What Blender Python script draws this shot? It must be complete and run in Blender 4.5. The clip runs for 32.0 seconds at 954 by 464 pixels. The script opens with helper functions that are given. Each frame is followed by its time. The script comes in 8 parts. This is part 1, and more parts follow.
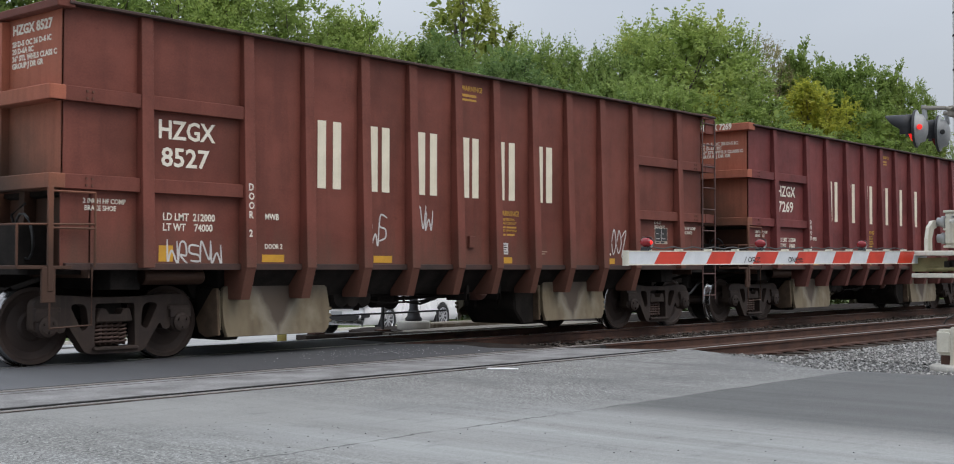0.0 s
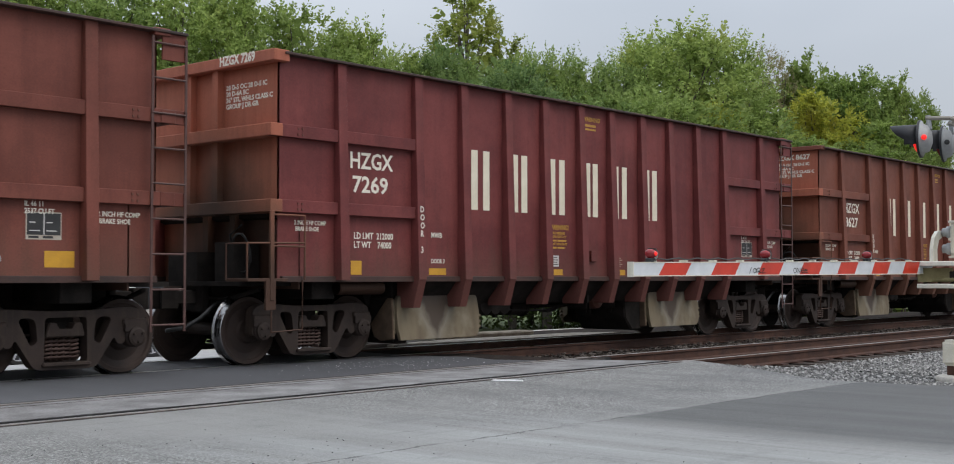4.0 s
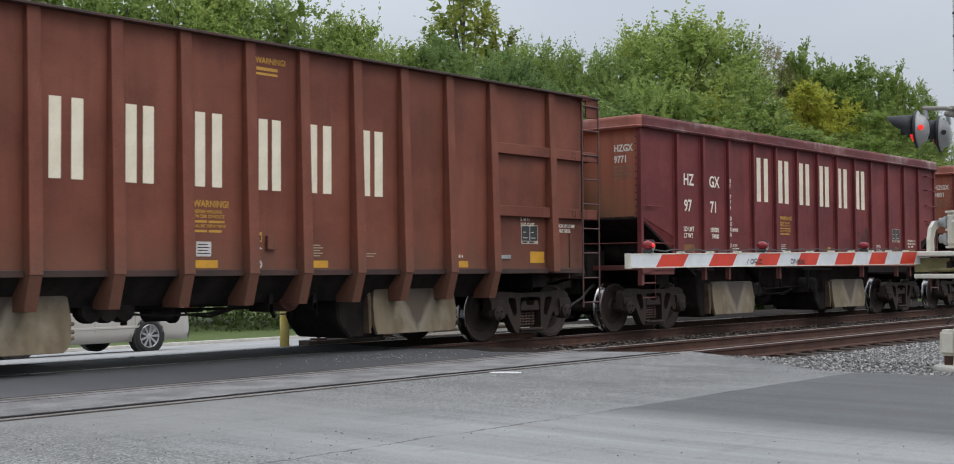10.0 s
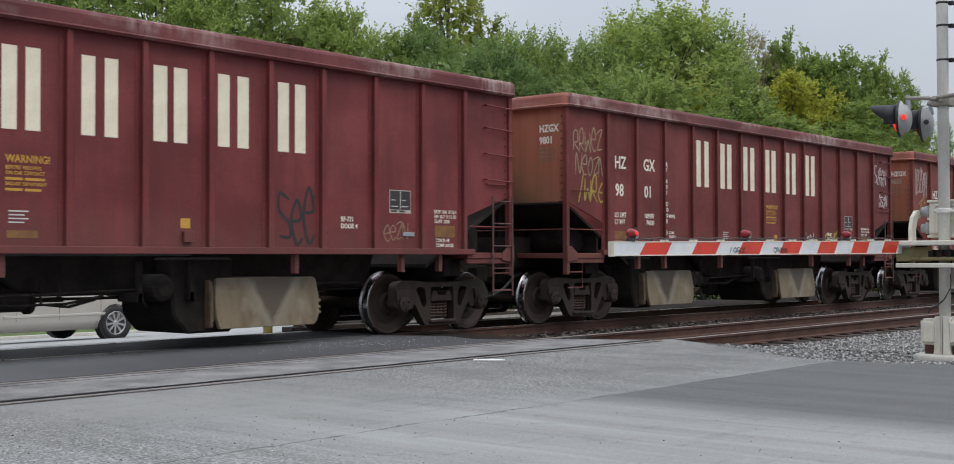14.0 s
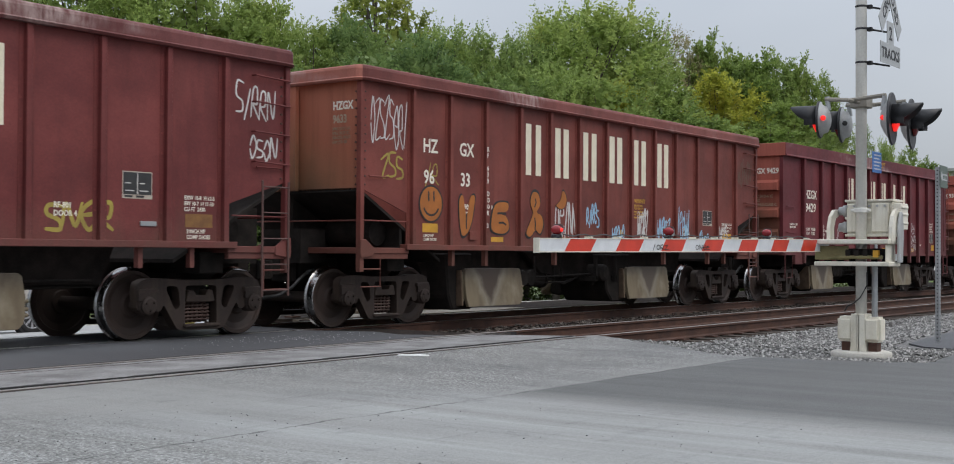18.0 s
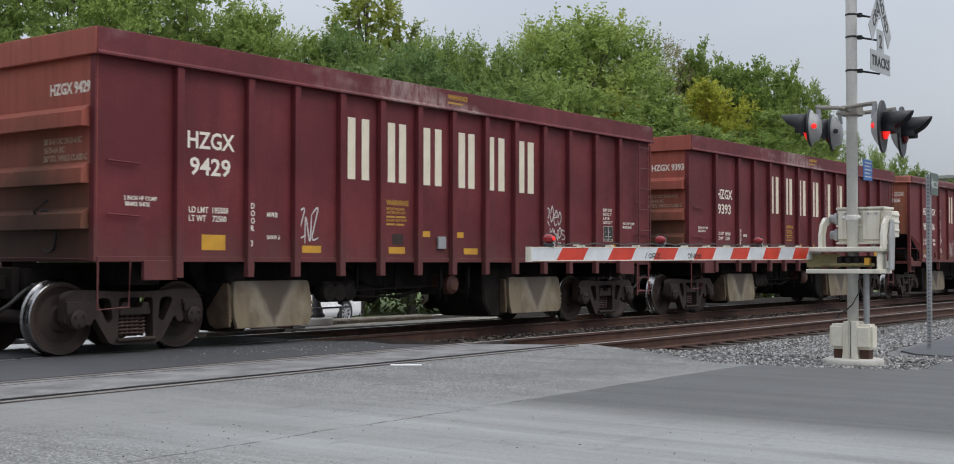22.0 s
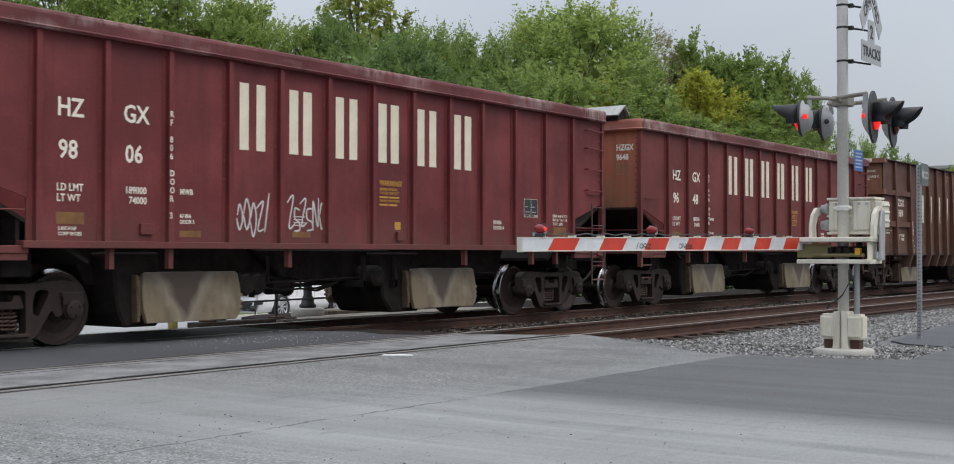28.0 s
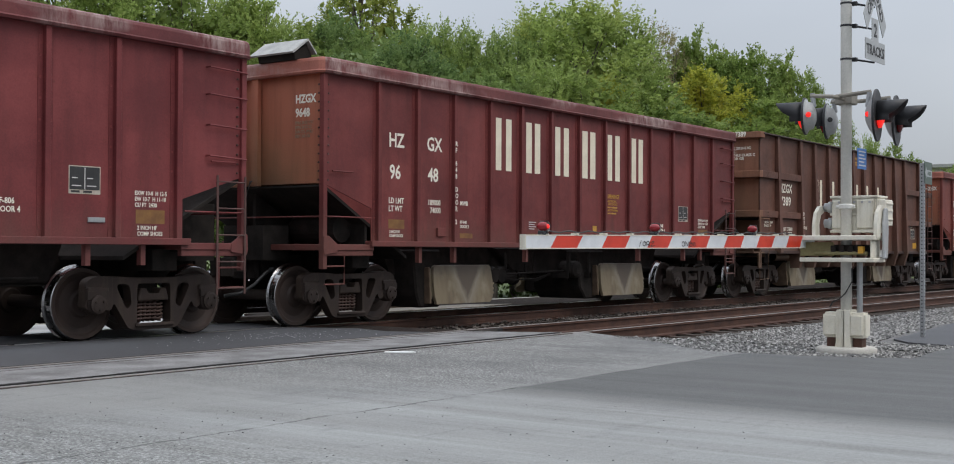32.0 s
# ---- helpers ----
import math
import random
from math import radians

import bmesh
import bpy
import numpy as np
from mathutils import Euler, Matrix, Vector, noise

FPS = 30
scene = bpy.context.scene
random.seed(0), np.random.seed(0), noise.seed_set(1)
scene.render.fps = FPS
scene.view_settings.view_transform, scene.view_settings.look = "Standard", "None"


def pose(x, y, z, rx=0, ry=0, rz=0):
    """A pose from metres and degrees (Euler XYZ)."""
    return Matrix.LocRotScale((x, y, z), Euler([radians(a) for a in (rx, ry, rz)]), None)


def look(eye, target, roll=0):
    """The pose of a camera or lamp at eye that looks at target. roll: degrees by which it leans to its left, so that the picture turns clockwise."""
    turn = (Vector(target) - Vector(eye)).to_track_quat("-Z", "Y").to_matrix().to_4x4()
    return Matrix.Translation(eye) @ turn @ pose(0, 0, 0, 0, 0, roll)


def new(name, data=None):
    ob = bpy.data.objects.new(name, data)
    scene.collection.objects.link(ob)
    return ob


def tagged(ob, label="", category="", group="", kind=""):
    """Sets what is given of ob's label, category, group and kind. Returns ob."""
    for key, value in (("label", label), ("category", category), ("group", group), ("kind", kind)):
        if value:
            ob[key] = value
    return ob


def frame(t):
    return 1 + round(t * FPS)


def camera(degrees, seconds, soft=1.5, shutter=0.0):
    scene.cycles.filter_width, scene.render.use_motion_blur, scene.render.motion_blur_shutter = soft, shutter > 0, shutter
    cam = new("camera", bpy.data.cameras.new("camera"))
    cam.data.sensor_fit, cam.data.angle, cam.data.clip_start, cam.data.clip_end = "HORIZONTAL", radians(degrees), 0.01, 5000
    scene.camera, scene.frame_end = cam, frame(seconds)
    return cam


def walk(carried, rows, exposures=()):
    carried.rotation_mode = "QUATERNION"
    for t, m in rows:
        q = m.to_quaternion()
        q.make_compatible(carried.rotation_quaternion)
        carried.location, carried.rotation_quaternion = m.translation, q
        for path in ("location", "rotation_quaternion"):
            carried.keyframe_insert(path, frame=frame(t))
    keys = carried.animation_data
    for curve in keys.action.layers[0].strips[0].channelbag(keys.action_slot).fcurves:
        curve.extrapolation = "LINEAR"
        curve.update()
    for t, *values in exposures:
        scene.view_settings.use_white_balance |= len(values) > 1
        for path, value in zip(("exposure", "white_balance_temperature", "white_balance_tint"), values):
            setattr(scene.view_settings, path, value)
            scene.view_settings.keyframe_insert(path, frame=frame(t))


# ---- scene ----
cam = camera(42.17, 32.0, soft=1.0, shutter=0.12)

# Camera: a phone held by a standing watcher beside the crossing; heading, tilt and lean by time.
EYE = (0.0, 0.0, 1.133)
AIM = [
    (0, -48.91, 1.62, -0.11), (0.5, -48.95, 1.63, -0.11), (1, -48.56, 1.60, -0.10), (1.5, -48.60, 1.51, -0.12),
    (2, -48.80, 1.59, -0.10), (2.5, -48.80, 1.68, -0.08), (3, -48.89, 1.89, -0.05), (3.5, -48.80, 2.10, 0.01),
    (4.5, -48.62, 2.16, 0.12),
    (5.5, -48.51, 2.18, 0.22), (6, -48.58, 2.22, 0.30), (6.5, -48.42, 2.09, 0.30), (7, -48.69, 2.06, 0.36),
    (7.5, -48.59, 1.99, 0.34), (8, -48.47, 2.01, 0.34), (8.5, -48.51, 1.94, 0.35), (9, -48.57, 1.89, 0.38),
    (9.5, -48.74, 1.79, 0.36), (10, -48.81, 1.81, 0.34), (10.5, -48.77, 1.79, 0.30), (11, -48.45, 1.80, 0.35),
    (11.5, -48.38, 1.59, 0.39), (12, -48.18, 1.31, 0.43), (12.5, -48.08, 1.15, 0.28), (13, -48.11, 1.18, 0.29),
    (13.5, -48.15, 1.24, 0.29), (14, -49.56, 1.22, 0.10), (14.5, -51.44, 1.07, -0.40), (15, -52.64, 1.04, -0.60),
    (15.5, -53.62, 1.06, -0.56), (16.5, -53.60, 1.10, -0.45), (17.5, -53.05, 1.12, -0.34), (18, -53.01, 1.02, -0.32),
    (18.5, -52.97, 0.72, -0.28), (19, -53.01, 0.71, -0.25), (19.5, -53.26, 0.88, -0.19), (20, -53.21, 1.34, -0.15),
    (20.5, -53.31, 1.44, -0.13), (21, -53.37, 1.46, -0.11), (21.5, -53.28, 1.47, -0.09), (22, -53.37, 1.45, -0.06),
    (22.5, -53.45, 1.43, -0.10), (23, -53.48, 1.45, -0.10), (23.5, -53.20, 1.45, -0.16), (24, -53.41, 1.42, -0.17),
    (24.5, -53.34, 1.41, -0.15), (25.5, -53.46, 1.30, -0.12), (26.5, -53.56, 1.18, -0.10), (27, -53.70, 1.16, -0.06),
    (27.5, -53.83, 1.09, -0.04), (28, -53.77, 1.00, -0.06), (28.5, -53.37, 0.92, -0.12), (29, -53.65, 0.84, -0.15),
    (29.5, -53.85, 0.83, -0.22), (29.7, -53.64, 0.87, -0.23), (32, -53.64, 0.87, -0.23)]
walk(cam, [(t, pose(*EYE, 90 + p, r, y)) for t, y, p, r in AIM],
     [(0, -0.11), (12.3, -0.09), (13, 0.05), (14, -0.08), (15, -0.12), (22, -0.12), (24, -0.16), (27, -0.19), (28, -0.12), (29, -0.16), (30, -0.13), (32, -0.13)])

# How far the leading wheel of the first wagon has rolled along the track, by time.
ROLL = [
    (0, 7.28), (0.5, 5.88), (1, 4.43), (1.5, 2.96), (2, 1.46), (2.5, -0.11), (3, -1.72), (3.5, -3.38), (4.5, -6.74),
    (5.5, -10.17), (6, -11.96), (6.5, -13.79), (7, -15.63), (7.5, -17.51), (8, -19.42), (8.5, -21.34), (9, -23.28),
    (9.5, -25.27), (10, -27.27), (10.5, -29.31), (11, -31.39), (11.5, -33.49), (12, -35.59), (12.5, -37.70),
    (13, -39.89), (13.5, -42.07), (14, -44.28), (14.5, -46.51), (15, -48.77), (15.5, -51.05), (16.5, -55.70),
    (17.5, -60.41), (18, -62.80), (18.5, -65.20), (19, -67.64), (19.5, -70.10), (20, -72.57), (20.5, -75.07),
    (21, -77.58), (21.5, -80.12), (22, -82.68), (22.5, -85.24), (23, -87.83), (23.5, -90.45), (24, -93.08),
    (24.5, -95.72), (25.5, -101.12), (26.5, -106.61), (27, -109.34), (27.5, -112.08), (28, -114.86), (28.5, -117.68),
    (29, -120.53), (29.5, -123.38), (29.667, -124.34), (29.8, -124.34), (32, -124.34)]
TRAIN_Y = 13.85          # centre line of the far track
NEAR_Y = 9.90            # centre line of the near track
WAGONS = [0, 15.32, 30.65, 45.97, 61.23, 76.48, 91.75, 107.03, 122.23, 137.53, 152.8, 168.1]

# ---- light: an overcast noon, brighter towards the open road ----
world = bpy.data.worlds.new("world")
scene.world = world
world.use_nodes = True
wn, wl = world.node_tree.nodes, world.node_tree.links
wn.clear()
sky = wn.new("ShaderNodeTexSky")
sky.sky_type, sky.sun_disc = "NISHITA", False
sky.sun_elevation, sky.sun_rotation = radians(54), radians(168)
sky.air_density, sky.dust_density, sky.ozone_density = 1.0, 3.0, 1.5
wbg = wn.new("ShaderNodeBackground")
wmix = wn.new("ShaderNodeMixRGB")
wcoord = wn.new("ShaderNodeTexCoord")
wmap = wn.new("ShaderNodeMapping")
wmap.inputs["Scale"].default_value = (1.0, 1.0, 2.6)
wnoise = wn.new("ShaderNodeTexNoise")
wnoise.inputs["Scale"].default_value, wnoise.inputs["Detail"].default_value = 1.7, 4
wramp = wn.new("ShaderNodeValToRGB")
wramp.color_ramp.elements[0].position, wramp.color_ramp.elements[1].position = 0.3, 0.72
wramp.color_ramp.elements[0].color = (5.6, 6.05, 6.75, 1)
wramp.color_ramp.elements[1].color = (7.2, 7.6, 8.2, 1)
wmix.inputs["Fac"].default_value = 0.82
wout = wn.new("ShaderNodeOutputWorld")
wl.new(wcoord.outputs["Generated"], wmap.inputs["Vector"])
wl.new(wmap.outputs["Vector"], wnoise.inputs["Vector"])
wl.new(wnoise.outputs["Fac"], wramp.inputs["Fac"])
wl.new(sky.outputs["Color"], wmix.inputs["Color1"])
wl.new(wramp.outputs["Color"], wmix.inputs["Color2"])
wsep = wn.new("ShaderNodeSeparateXYZ")
wl.new(wcoord.outputs["Generated"], wsep.inputs["Vector"])
wgrad = wn.new("ShaderNodeMapRange")
wgrad.inputs["From Min"].default_value, wgrad.inputs["From Max"].default_value = 0.0, 1.0
wgrad.inputs["To Min"].default_value, wgrad.inputs["To Max"].default_value = 0.72, 2.9
wl.new(wsep.outputs["Z"], wgrad.inputs["Value"])
wmul = wn.new("ShaderNodeVectorMath")
wmul.operation = "SCALE"
wl.new(wmix.outputs["Color"], wmul.inputs[0])
wl.new(wgrad.outputs["Result"], wmul.inputs["Scale"])
wl.new(wmul.outputs["Vector"], wbg.inputs["Color"])
wl.new(wbg.outputs["Background"], wout.inputs["Surface"])
wbg.inputs["Strength"].default_value = 0.10
sun = new("sun", bpy.data.lights.new("sun", "SUN"))
sun.data.energy, sun.data.angle, sun.data.color = 1.0, radians(40), (1.0, 0.94, 0.86)
sun.matrix_world = look((5, -24, 36), (0, 0, 0))
scene.view_settings.exposure = -0.12


# ---- materials ----
def nodes_of(name, rough=0.6, metal=0.0, spec=0.4):
    m = bpy.data.materials.new(name)
    m.use_nodes = True
    n, l = m.node_tree.nodes, m.node_tree.links
    b = n["Principled BSDF"]
    b.inputs["Roughness"].default_value, b.inputs["Metallic"].default_value = rough, metal
    b.inputs["Specular IOR Level"].default_value = spec
    return m, n, l, b


def noise_node(n, l, vec, scale, detail=4, rough=0.55):
    t = n.new("ShaderNodeTexNoise")
    t.inputs["Scale"].default_value, t.inputs["Detail"].default_value = scale, detail
    t.inputs["Roughness"].default_value = rough
    l.new(vec, t.inputs["Vector"])
    return t.outputs["Fac"]


def mapped(n, l, vec, scale, turn=0.0):
    m = n.new("ShaderNodeMapping")
    m.inputs["Scale"].default_value, m.inputs["Rotation"].default_value = scale, (0, 0, radians(turn))
    l.new(vec, m.inputs["Vector"])
    return m.outputs["Vector"]


def ramp(n, l, fac, lo, hi):
    r = n.new("ShaderNodeMapRange")
    r.inputs["From Min"].default_value, r.inputs["From Max"].default_value = lo, hi
    l.new(fac, r.inputs["Value"])
    return r.outputs["Result"]


def calc(n, l, op, a, b):
    m = n.new("ShaderNodeMath")
    m.operation = op
    for k, v in enumerate((a, b)):
        if isinstance(v, (int, float)):
            m.inputs[k].default_value = v
        else:
            l.new(v, m.inputs[k])
    return m.outputs["Value"]


def blend(n, l, fac, a, b, mode="MIX"):
    m = n.new("ShaderNodeMixRGB")
    m.blend_type = mode
    for k, v in (("Fac", fac), ("Color1", a), ("Color2", b)):
        if isinstance(v, (int, float)):
            m.inputs[k].default_value = v
        elif isinstance(v, tuple):
            m.inputs[k].default_value = (*v, 1)
        else:
            l.new(v, m.inputs[k])
    return m.outputs["Color"]


def bumped(n, l, b, height, strength=0.3, dist=0.01):
    k = n.new("ShaderNodeBump")
    k.inputs["Strength"].default_value, k.inputs["Distance"].default_value = strength, dist
    l.new(height, k.inputs["Height"])
    l.new(k.outputs["Normal"], b.inputs["Normal"])


def coat(name, c1, c2, scale=2.0, rough=0.6, metal=0.0, fine=0.25, bump=0.2, streak=None, amount=0.5, spec=0.4):
    """A weathered surface: two tones in large patches, fine grain, and runs of dirt down the face."""
    m, n, l, b = nodes_of(name, rough, metal, spec)
    vec = n.new("ShaderNodeTexCoord").outputs["Object"]
    big = noise_node(n, l, vec, scale, 5)
    small = noise_node(n, l, vec, scale * 22, 3)
    col = blend(n, l, ramp(n, l, big, 0.36, 0.64), c1, c2)
    if streak:
        run = noise_node(n, l, mapped(n, l, vec, (9, 9, 0.5)), 1.0, 5, 0.65)
        col = blend(n, l, calc(n, l, "MULTIPLY", ramp(n, l, run, 0.52, 0.74), amount), col, streak)
    grain = ramp(n, l, small, 0.2, 0.8)
    col = blend(n, l, fine, col, blend(n, l, grain, (0.25, 0.25, 0.25), (1.5, 1.5, 1.5)), "MULTIPLY")
    l.new(col, b.inputs["Base Color"])
    l.new(calc(n, l, "ADD", calc(n, l, "MULTIPLY", big, 0.25), rough - 0.12), b.inputs["Roughness"])
    bumped(n, l, b, small, bump, 0.004)
    return m


def wagon_paint(name, c1, c2, dust, seed, worn=0.0):
    """Oxide wagon paint with fading, rust runs, and road dust along the lower edge."""
    m, n, l, b = nodes_of(name, 0.6, 0.0, 0.28)
    obj = n.new("ShaderNodeTexCoord").outputs["Object"]
    shift = n.new("ShaderNodeMapping")
    shift.inputs["Location"].default_value = (seed * 7.3, seed * 3.1, 0)
    l.new(obj, shift.inputs["Vector"])
    vec = shift.outputs["Vector"]
    big = noise_node(n, l, mapped(n, l, vec, (0.6, 0.6, 0.9)), 1.0, 5, 0.6)
    run = noise_node(n, l, mapped(n, l, vec, (3.6, 3.6, 0.45)), 1.0, 5, 0.6)
    fine = noise_node(n, l, vec, 45, 4)
    col = blend(n, l, ramp(n, l, big, 0.38, 0.62), tuple(v * 0.86 for v in c1), tuple(v * 1.08 for v in c2))
    grime = noise_node(n, l, mapped(n, l, vec, (1.7, 1.7, 0.7)), 1.0, 4, 0.6)
    col = blend(n, l, calc(n, l, "MULTIPLY", ramp(n, l, grime, 0.5, 0.75), 0.6), col, (c1[0] * 0.62, c1[1] * 0.75, c1[2] * 0.7))
    col = blend(n, l, calc(n, l, "MULTIPLY", ramp(n, l, run, 0.48, 0.78), 0.55), col, tuple(v * 0.55 for v in c1))
    speck = noise_node(n, l, vec, 9, 6, 0.7)
    col = blend(n, l, calc(n, l, "MULTIPLY", ramp(n, l, speck, 0.62, 0.74), 0.5), col, (0.10, 0.035, 0.018))
    pos = n.new("ShaderNodeSeparateXYZ")
    l.new(obj, pos.inputs["Vector"])
    low = ramp(n, l, calc(n, l, "ADD", pos.outputs["Z"], calc(n, l, "MULTIPLY", run, -1.2)), 1.1, 0.5)
    col = blend(n, l, calc(n, l, "MULTIPLY", low, 0.55), col, dust)
    col = blend(n, l, 0.3, col, blend(n, l, ramp(n, l, fine, 0.2, 0.8), (0.4, 0.4, 0.4), (1.4, 1.4, 1.4)), "MULTIPLY")
    l.new(col, b.inputs["Base Color"])
    l.new(calc(n, l, "ADD", calc(n, l, "MULTIPLY", speck, 0.3), 0.44), b.inputs["Roughness"])
    if worn:
        scratch = noise_node(n, l, mapped(n, l, vec, (9, 9, 2.5)), 1.0, 5, 0.7)
        patch = noise_node(n, l, mapped(n, l, vec, (0.5, 0.5, 1.5)), 1.0, 3, 0.5)
        rub = calc(n, l, "MULTIPLY", ramp(n, l, scratch, 0.36, 0.62), ramp(n, l, patch, 0.52, 0.66))
        col = blend(n, l, calc(n, l, "MULTIPLY", rub, worn), col, (0.40, 0.30, 0.28))
        l.new(col, b.inputs["Base Color"])
    dent = noise_node(n, l, mapped(n, l, vec, (1.3, 1.3, 0.8)), 1.0, 2)
    bumped(n, l, b, calc(n, l, "ADD", dent, calc(n, l, "MULTIPLY", fine, 0.06)), 0.22, 0.05)
    return m


def end_paint(name, c1, dust, seed, deep, lift=0.0):
    """The wagon's end wall: sun-faded orange red, ballast dust blown over its lower half, and ledge shade painted in
    with grime.
    """
    m, n, l, b = nodes_of(name, 0.65, 0.0, 0.3)
    obj = n.new("ShaderNodeTexCoord").outputs["Object"]
    shift = n.new("ShaderNodeMapping")
    shift.inputs["Location"].default_value = (seed * 5.3, seed * 2.1, 0)
    l.new(obj, shift.inputs["Vector"])
    vec = shift.outputs["Vector"]
    big = noise_node(n, l, vec, 1.6, 5, 0.6)
    run = noise_node(n, l, mapped(n, l, vec, (8, 8, 0.5)), 1.0, 5, 0.65)
    fine = noise_node(n, l, vec, 50, 3)
    pos = n.new("ShaderNodeSeparateXYZ")
    l.new(obj, pos.inputs["Vector"])
    col = blend(n, l, ramp(n, l, run, 0.45, 0.75), c1, tuple(v * 0.72 for v in c1))
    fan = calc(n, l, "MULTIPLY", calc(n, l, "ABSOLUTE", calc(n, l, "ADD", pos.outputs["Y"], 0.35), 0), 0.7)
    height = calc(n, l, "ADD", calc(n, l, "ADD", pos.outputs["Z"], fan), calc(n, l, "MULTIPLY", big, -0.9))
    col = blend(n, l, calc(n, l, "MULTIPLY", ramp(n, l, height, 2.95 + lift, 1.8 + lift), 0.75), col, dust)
    # deep: painted shade mixed with grime, darkening the wall towards its foot
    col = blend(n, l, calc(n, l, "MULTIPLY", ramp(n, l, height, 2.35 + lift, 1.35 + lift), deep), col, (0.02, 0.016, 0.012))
    col = blend(n, l, 0.25, col, blend(n, l, ramp(n, l, fine, 0.2, 0.8), (0.4, 0.4, 0.4), (1.4, 1.4, 1.4)), "MULTIPLY")
    l.new(col, b.inputs["Base Color"])
    bumped(n, l, b, fine, 0.15, 0.004)
    return m


def chute_paint():
    """Cream ballast chute with a V of dark ballast dirt where the stone runs out."""
    m, n, l, b = nodes_of("cream_chute_paint", 0.6, 0.0, 0.35)
    obj = n.new("ShaderNodeTexCoord").outputs["Object"]
    pos = n.new("ShaderNodeSeparateXYZ")
    l.new(obj, pos.inputs["Vector"])
    info = n.new("ShaderNodeObjectInfo").outputs["Random"]
    warp = noise_node(n, l, obj, 3.0, 4)
    run = noise_node(n, l, mapped(n, l, obj, (5, 5, 1.6)), 1.0, 5)
    bend = calc(n, l, "MULTIPLY", calc(n, l, "ADD", warp, -0.5), 0.3)
    side = calc(n, l, "ABSOLUTE", calc(n, l, "ADD", calc(n, l, "ADD", pos.outputs["X"], bend), calc(n, l, "MULTIPLY", calc(n, l, "ADD", info, -0.4), 0.3)), 0)
    edge = calc(n, l, "MULTIPLY", calc(n, l, "ADD", pos.outputs["Z"], -0.27), 0.62)
    inside = ramp(n, l, calc(n, l, "SUBTRACT", side, edge), 0.05, -0.07)
    halo = ramp(n, l, calc(n, l, "SUBTRACT", side, edge), 0.22, 0.05)
    col = blend(n, l, ramp(n, l, run, 0.4, 0.7), (0.185, 0.147, 0.093), (0.118, 0.088, 0.055))
    col = blend(n, l, ramp(n, l, warp, 0.5, 0.7), col, (0.235, 0.20, 0.14))
    col = blend(n, l, calc(n, l, "MULTIPLY", halo, 0.8), col, (0.235, 0.208, 0.16))
    col = blend(n, l, calc(n, l, "MULTIPLY", inside, calc(n, l, "ADD", calc(n, l, "MULTIPLY", info, 0.25), 0.75)), col, (0.060, 0.041, 0.030))
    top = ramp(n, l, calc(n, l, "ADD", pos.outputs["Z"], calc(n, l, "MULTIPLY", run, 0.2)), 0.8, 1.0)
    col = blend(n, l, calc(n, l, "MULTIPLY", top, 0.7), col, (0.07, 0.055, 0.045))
    l.new(col, b.inputs["Base Color"])
    bumped(n, l, b, warp, 0.15, 0.01)
    return m


def plain(name, c, rough=0.5, metal=0.0, spec=0.4):
    return coat(name, c, tuple(v * 0.85 for v in c), 6.0, rough, metal, 0.12, 0.05, None, 0, spec)


def glow(name, c, strength):
    m, n, l, b = nodes_of(name, 0.3)
    b.inputs["Base Color"].default_value = (*c, 1)
    b.inputs["Emission Color"].default_value = (*c, 1)
    b.inputs["Emission Strength"].default_value = strength
    return m


def leaf_mat(name, c1, c2, c3):
    m, n, l, b = nodes_of(name, 0.55, 0.0, 0.3)
    geo = n.new("ShaderNodeNewGeometry")
    obj = n.new("ShaderNodeTexCoord").outputs["Object"]
    r = geo.outputs["Random Per Island"]
    col = blend(n, l, r, tuple(v * 0.85 for v in c1), tuple(v * 1.16 for v in c2))
    patch = noise_node(n, l, obj, 0.35, 3)
    col = blend(n, l, calc(n, l, "MULTIPLY", ramp(n, l, patch, 0.52, 0.68), 0.8), col, c3)
    tone = n.new("ShaderNodeObjectInfo").outputs["Random"]
    col = blend(n, l, calc(n, l, "MULTIPLY", tone, 0.3), col, (0.34, 0.42, 0.11))
    l.new(col, b.inputs["Base Color"])
    b.inputs["Transmission Weight"].default_value = 0.0
    tr = n.new("ShaderNodeBsdfTranslucent")
    l.new(col, tr.inputs["Color"])
    mix = n.new("ShaderNodeMixShader")
    mix.inputs["Fac"].default_value = 0.5
    l.new(b.outputs["BSDF"], mix.inputs[1])
    l.new(tr.outputs["BSDF"], mix.inputs[2])
    l.new(mix.outputs["Shader"], n["Material Output"].inputs["Surface"])
    return m


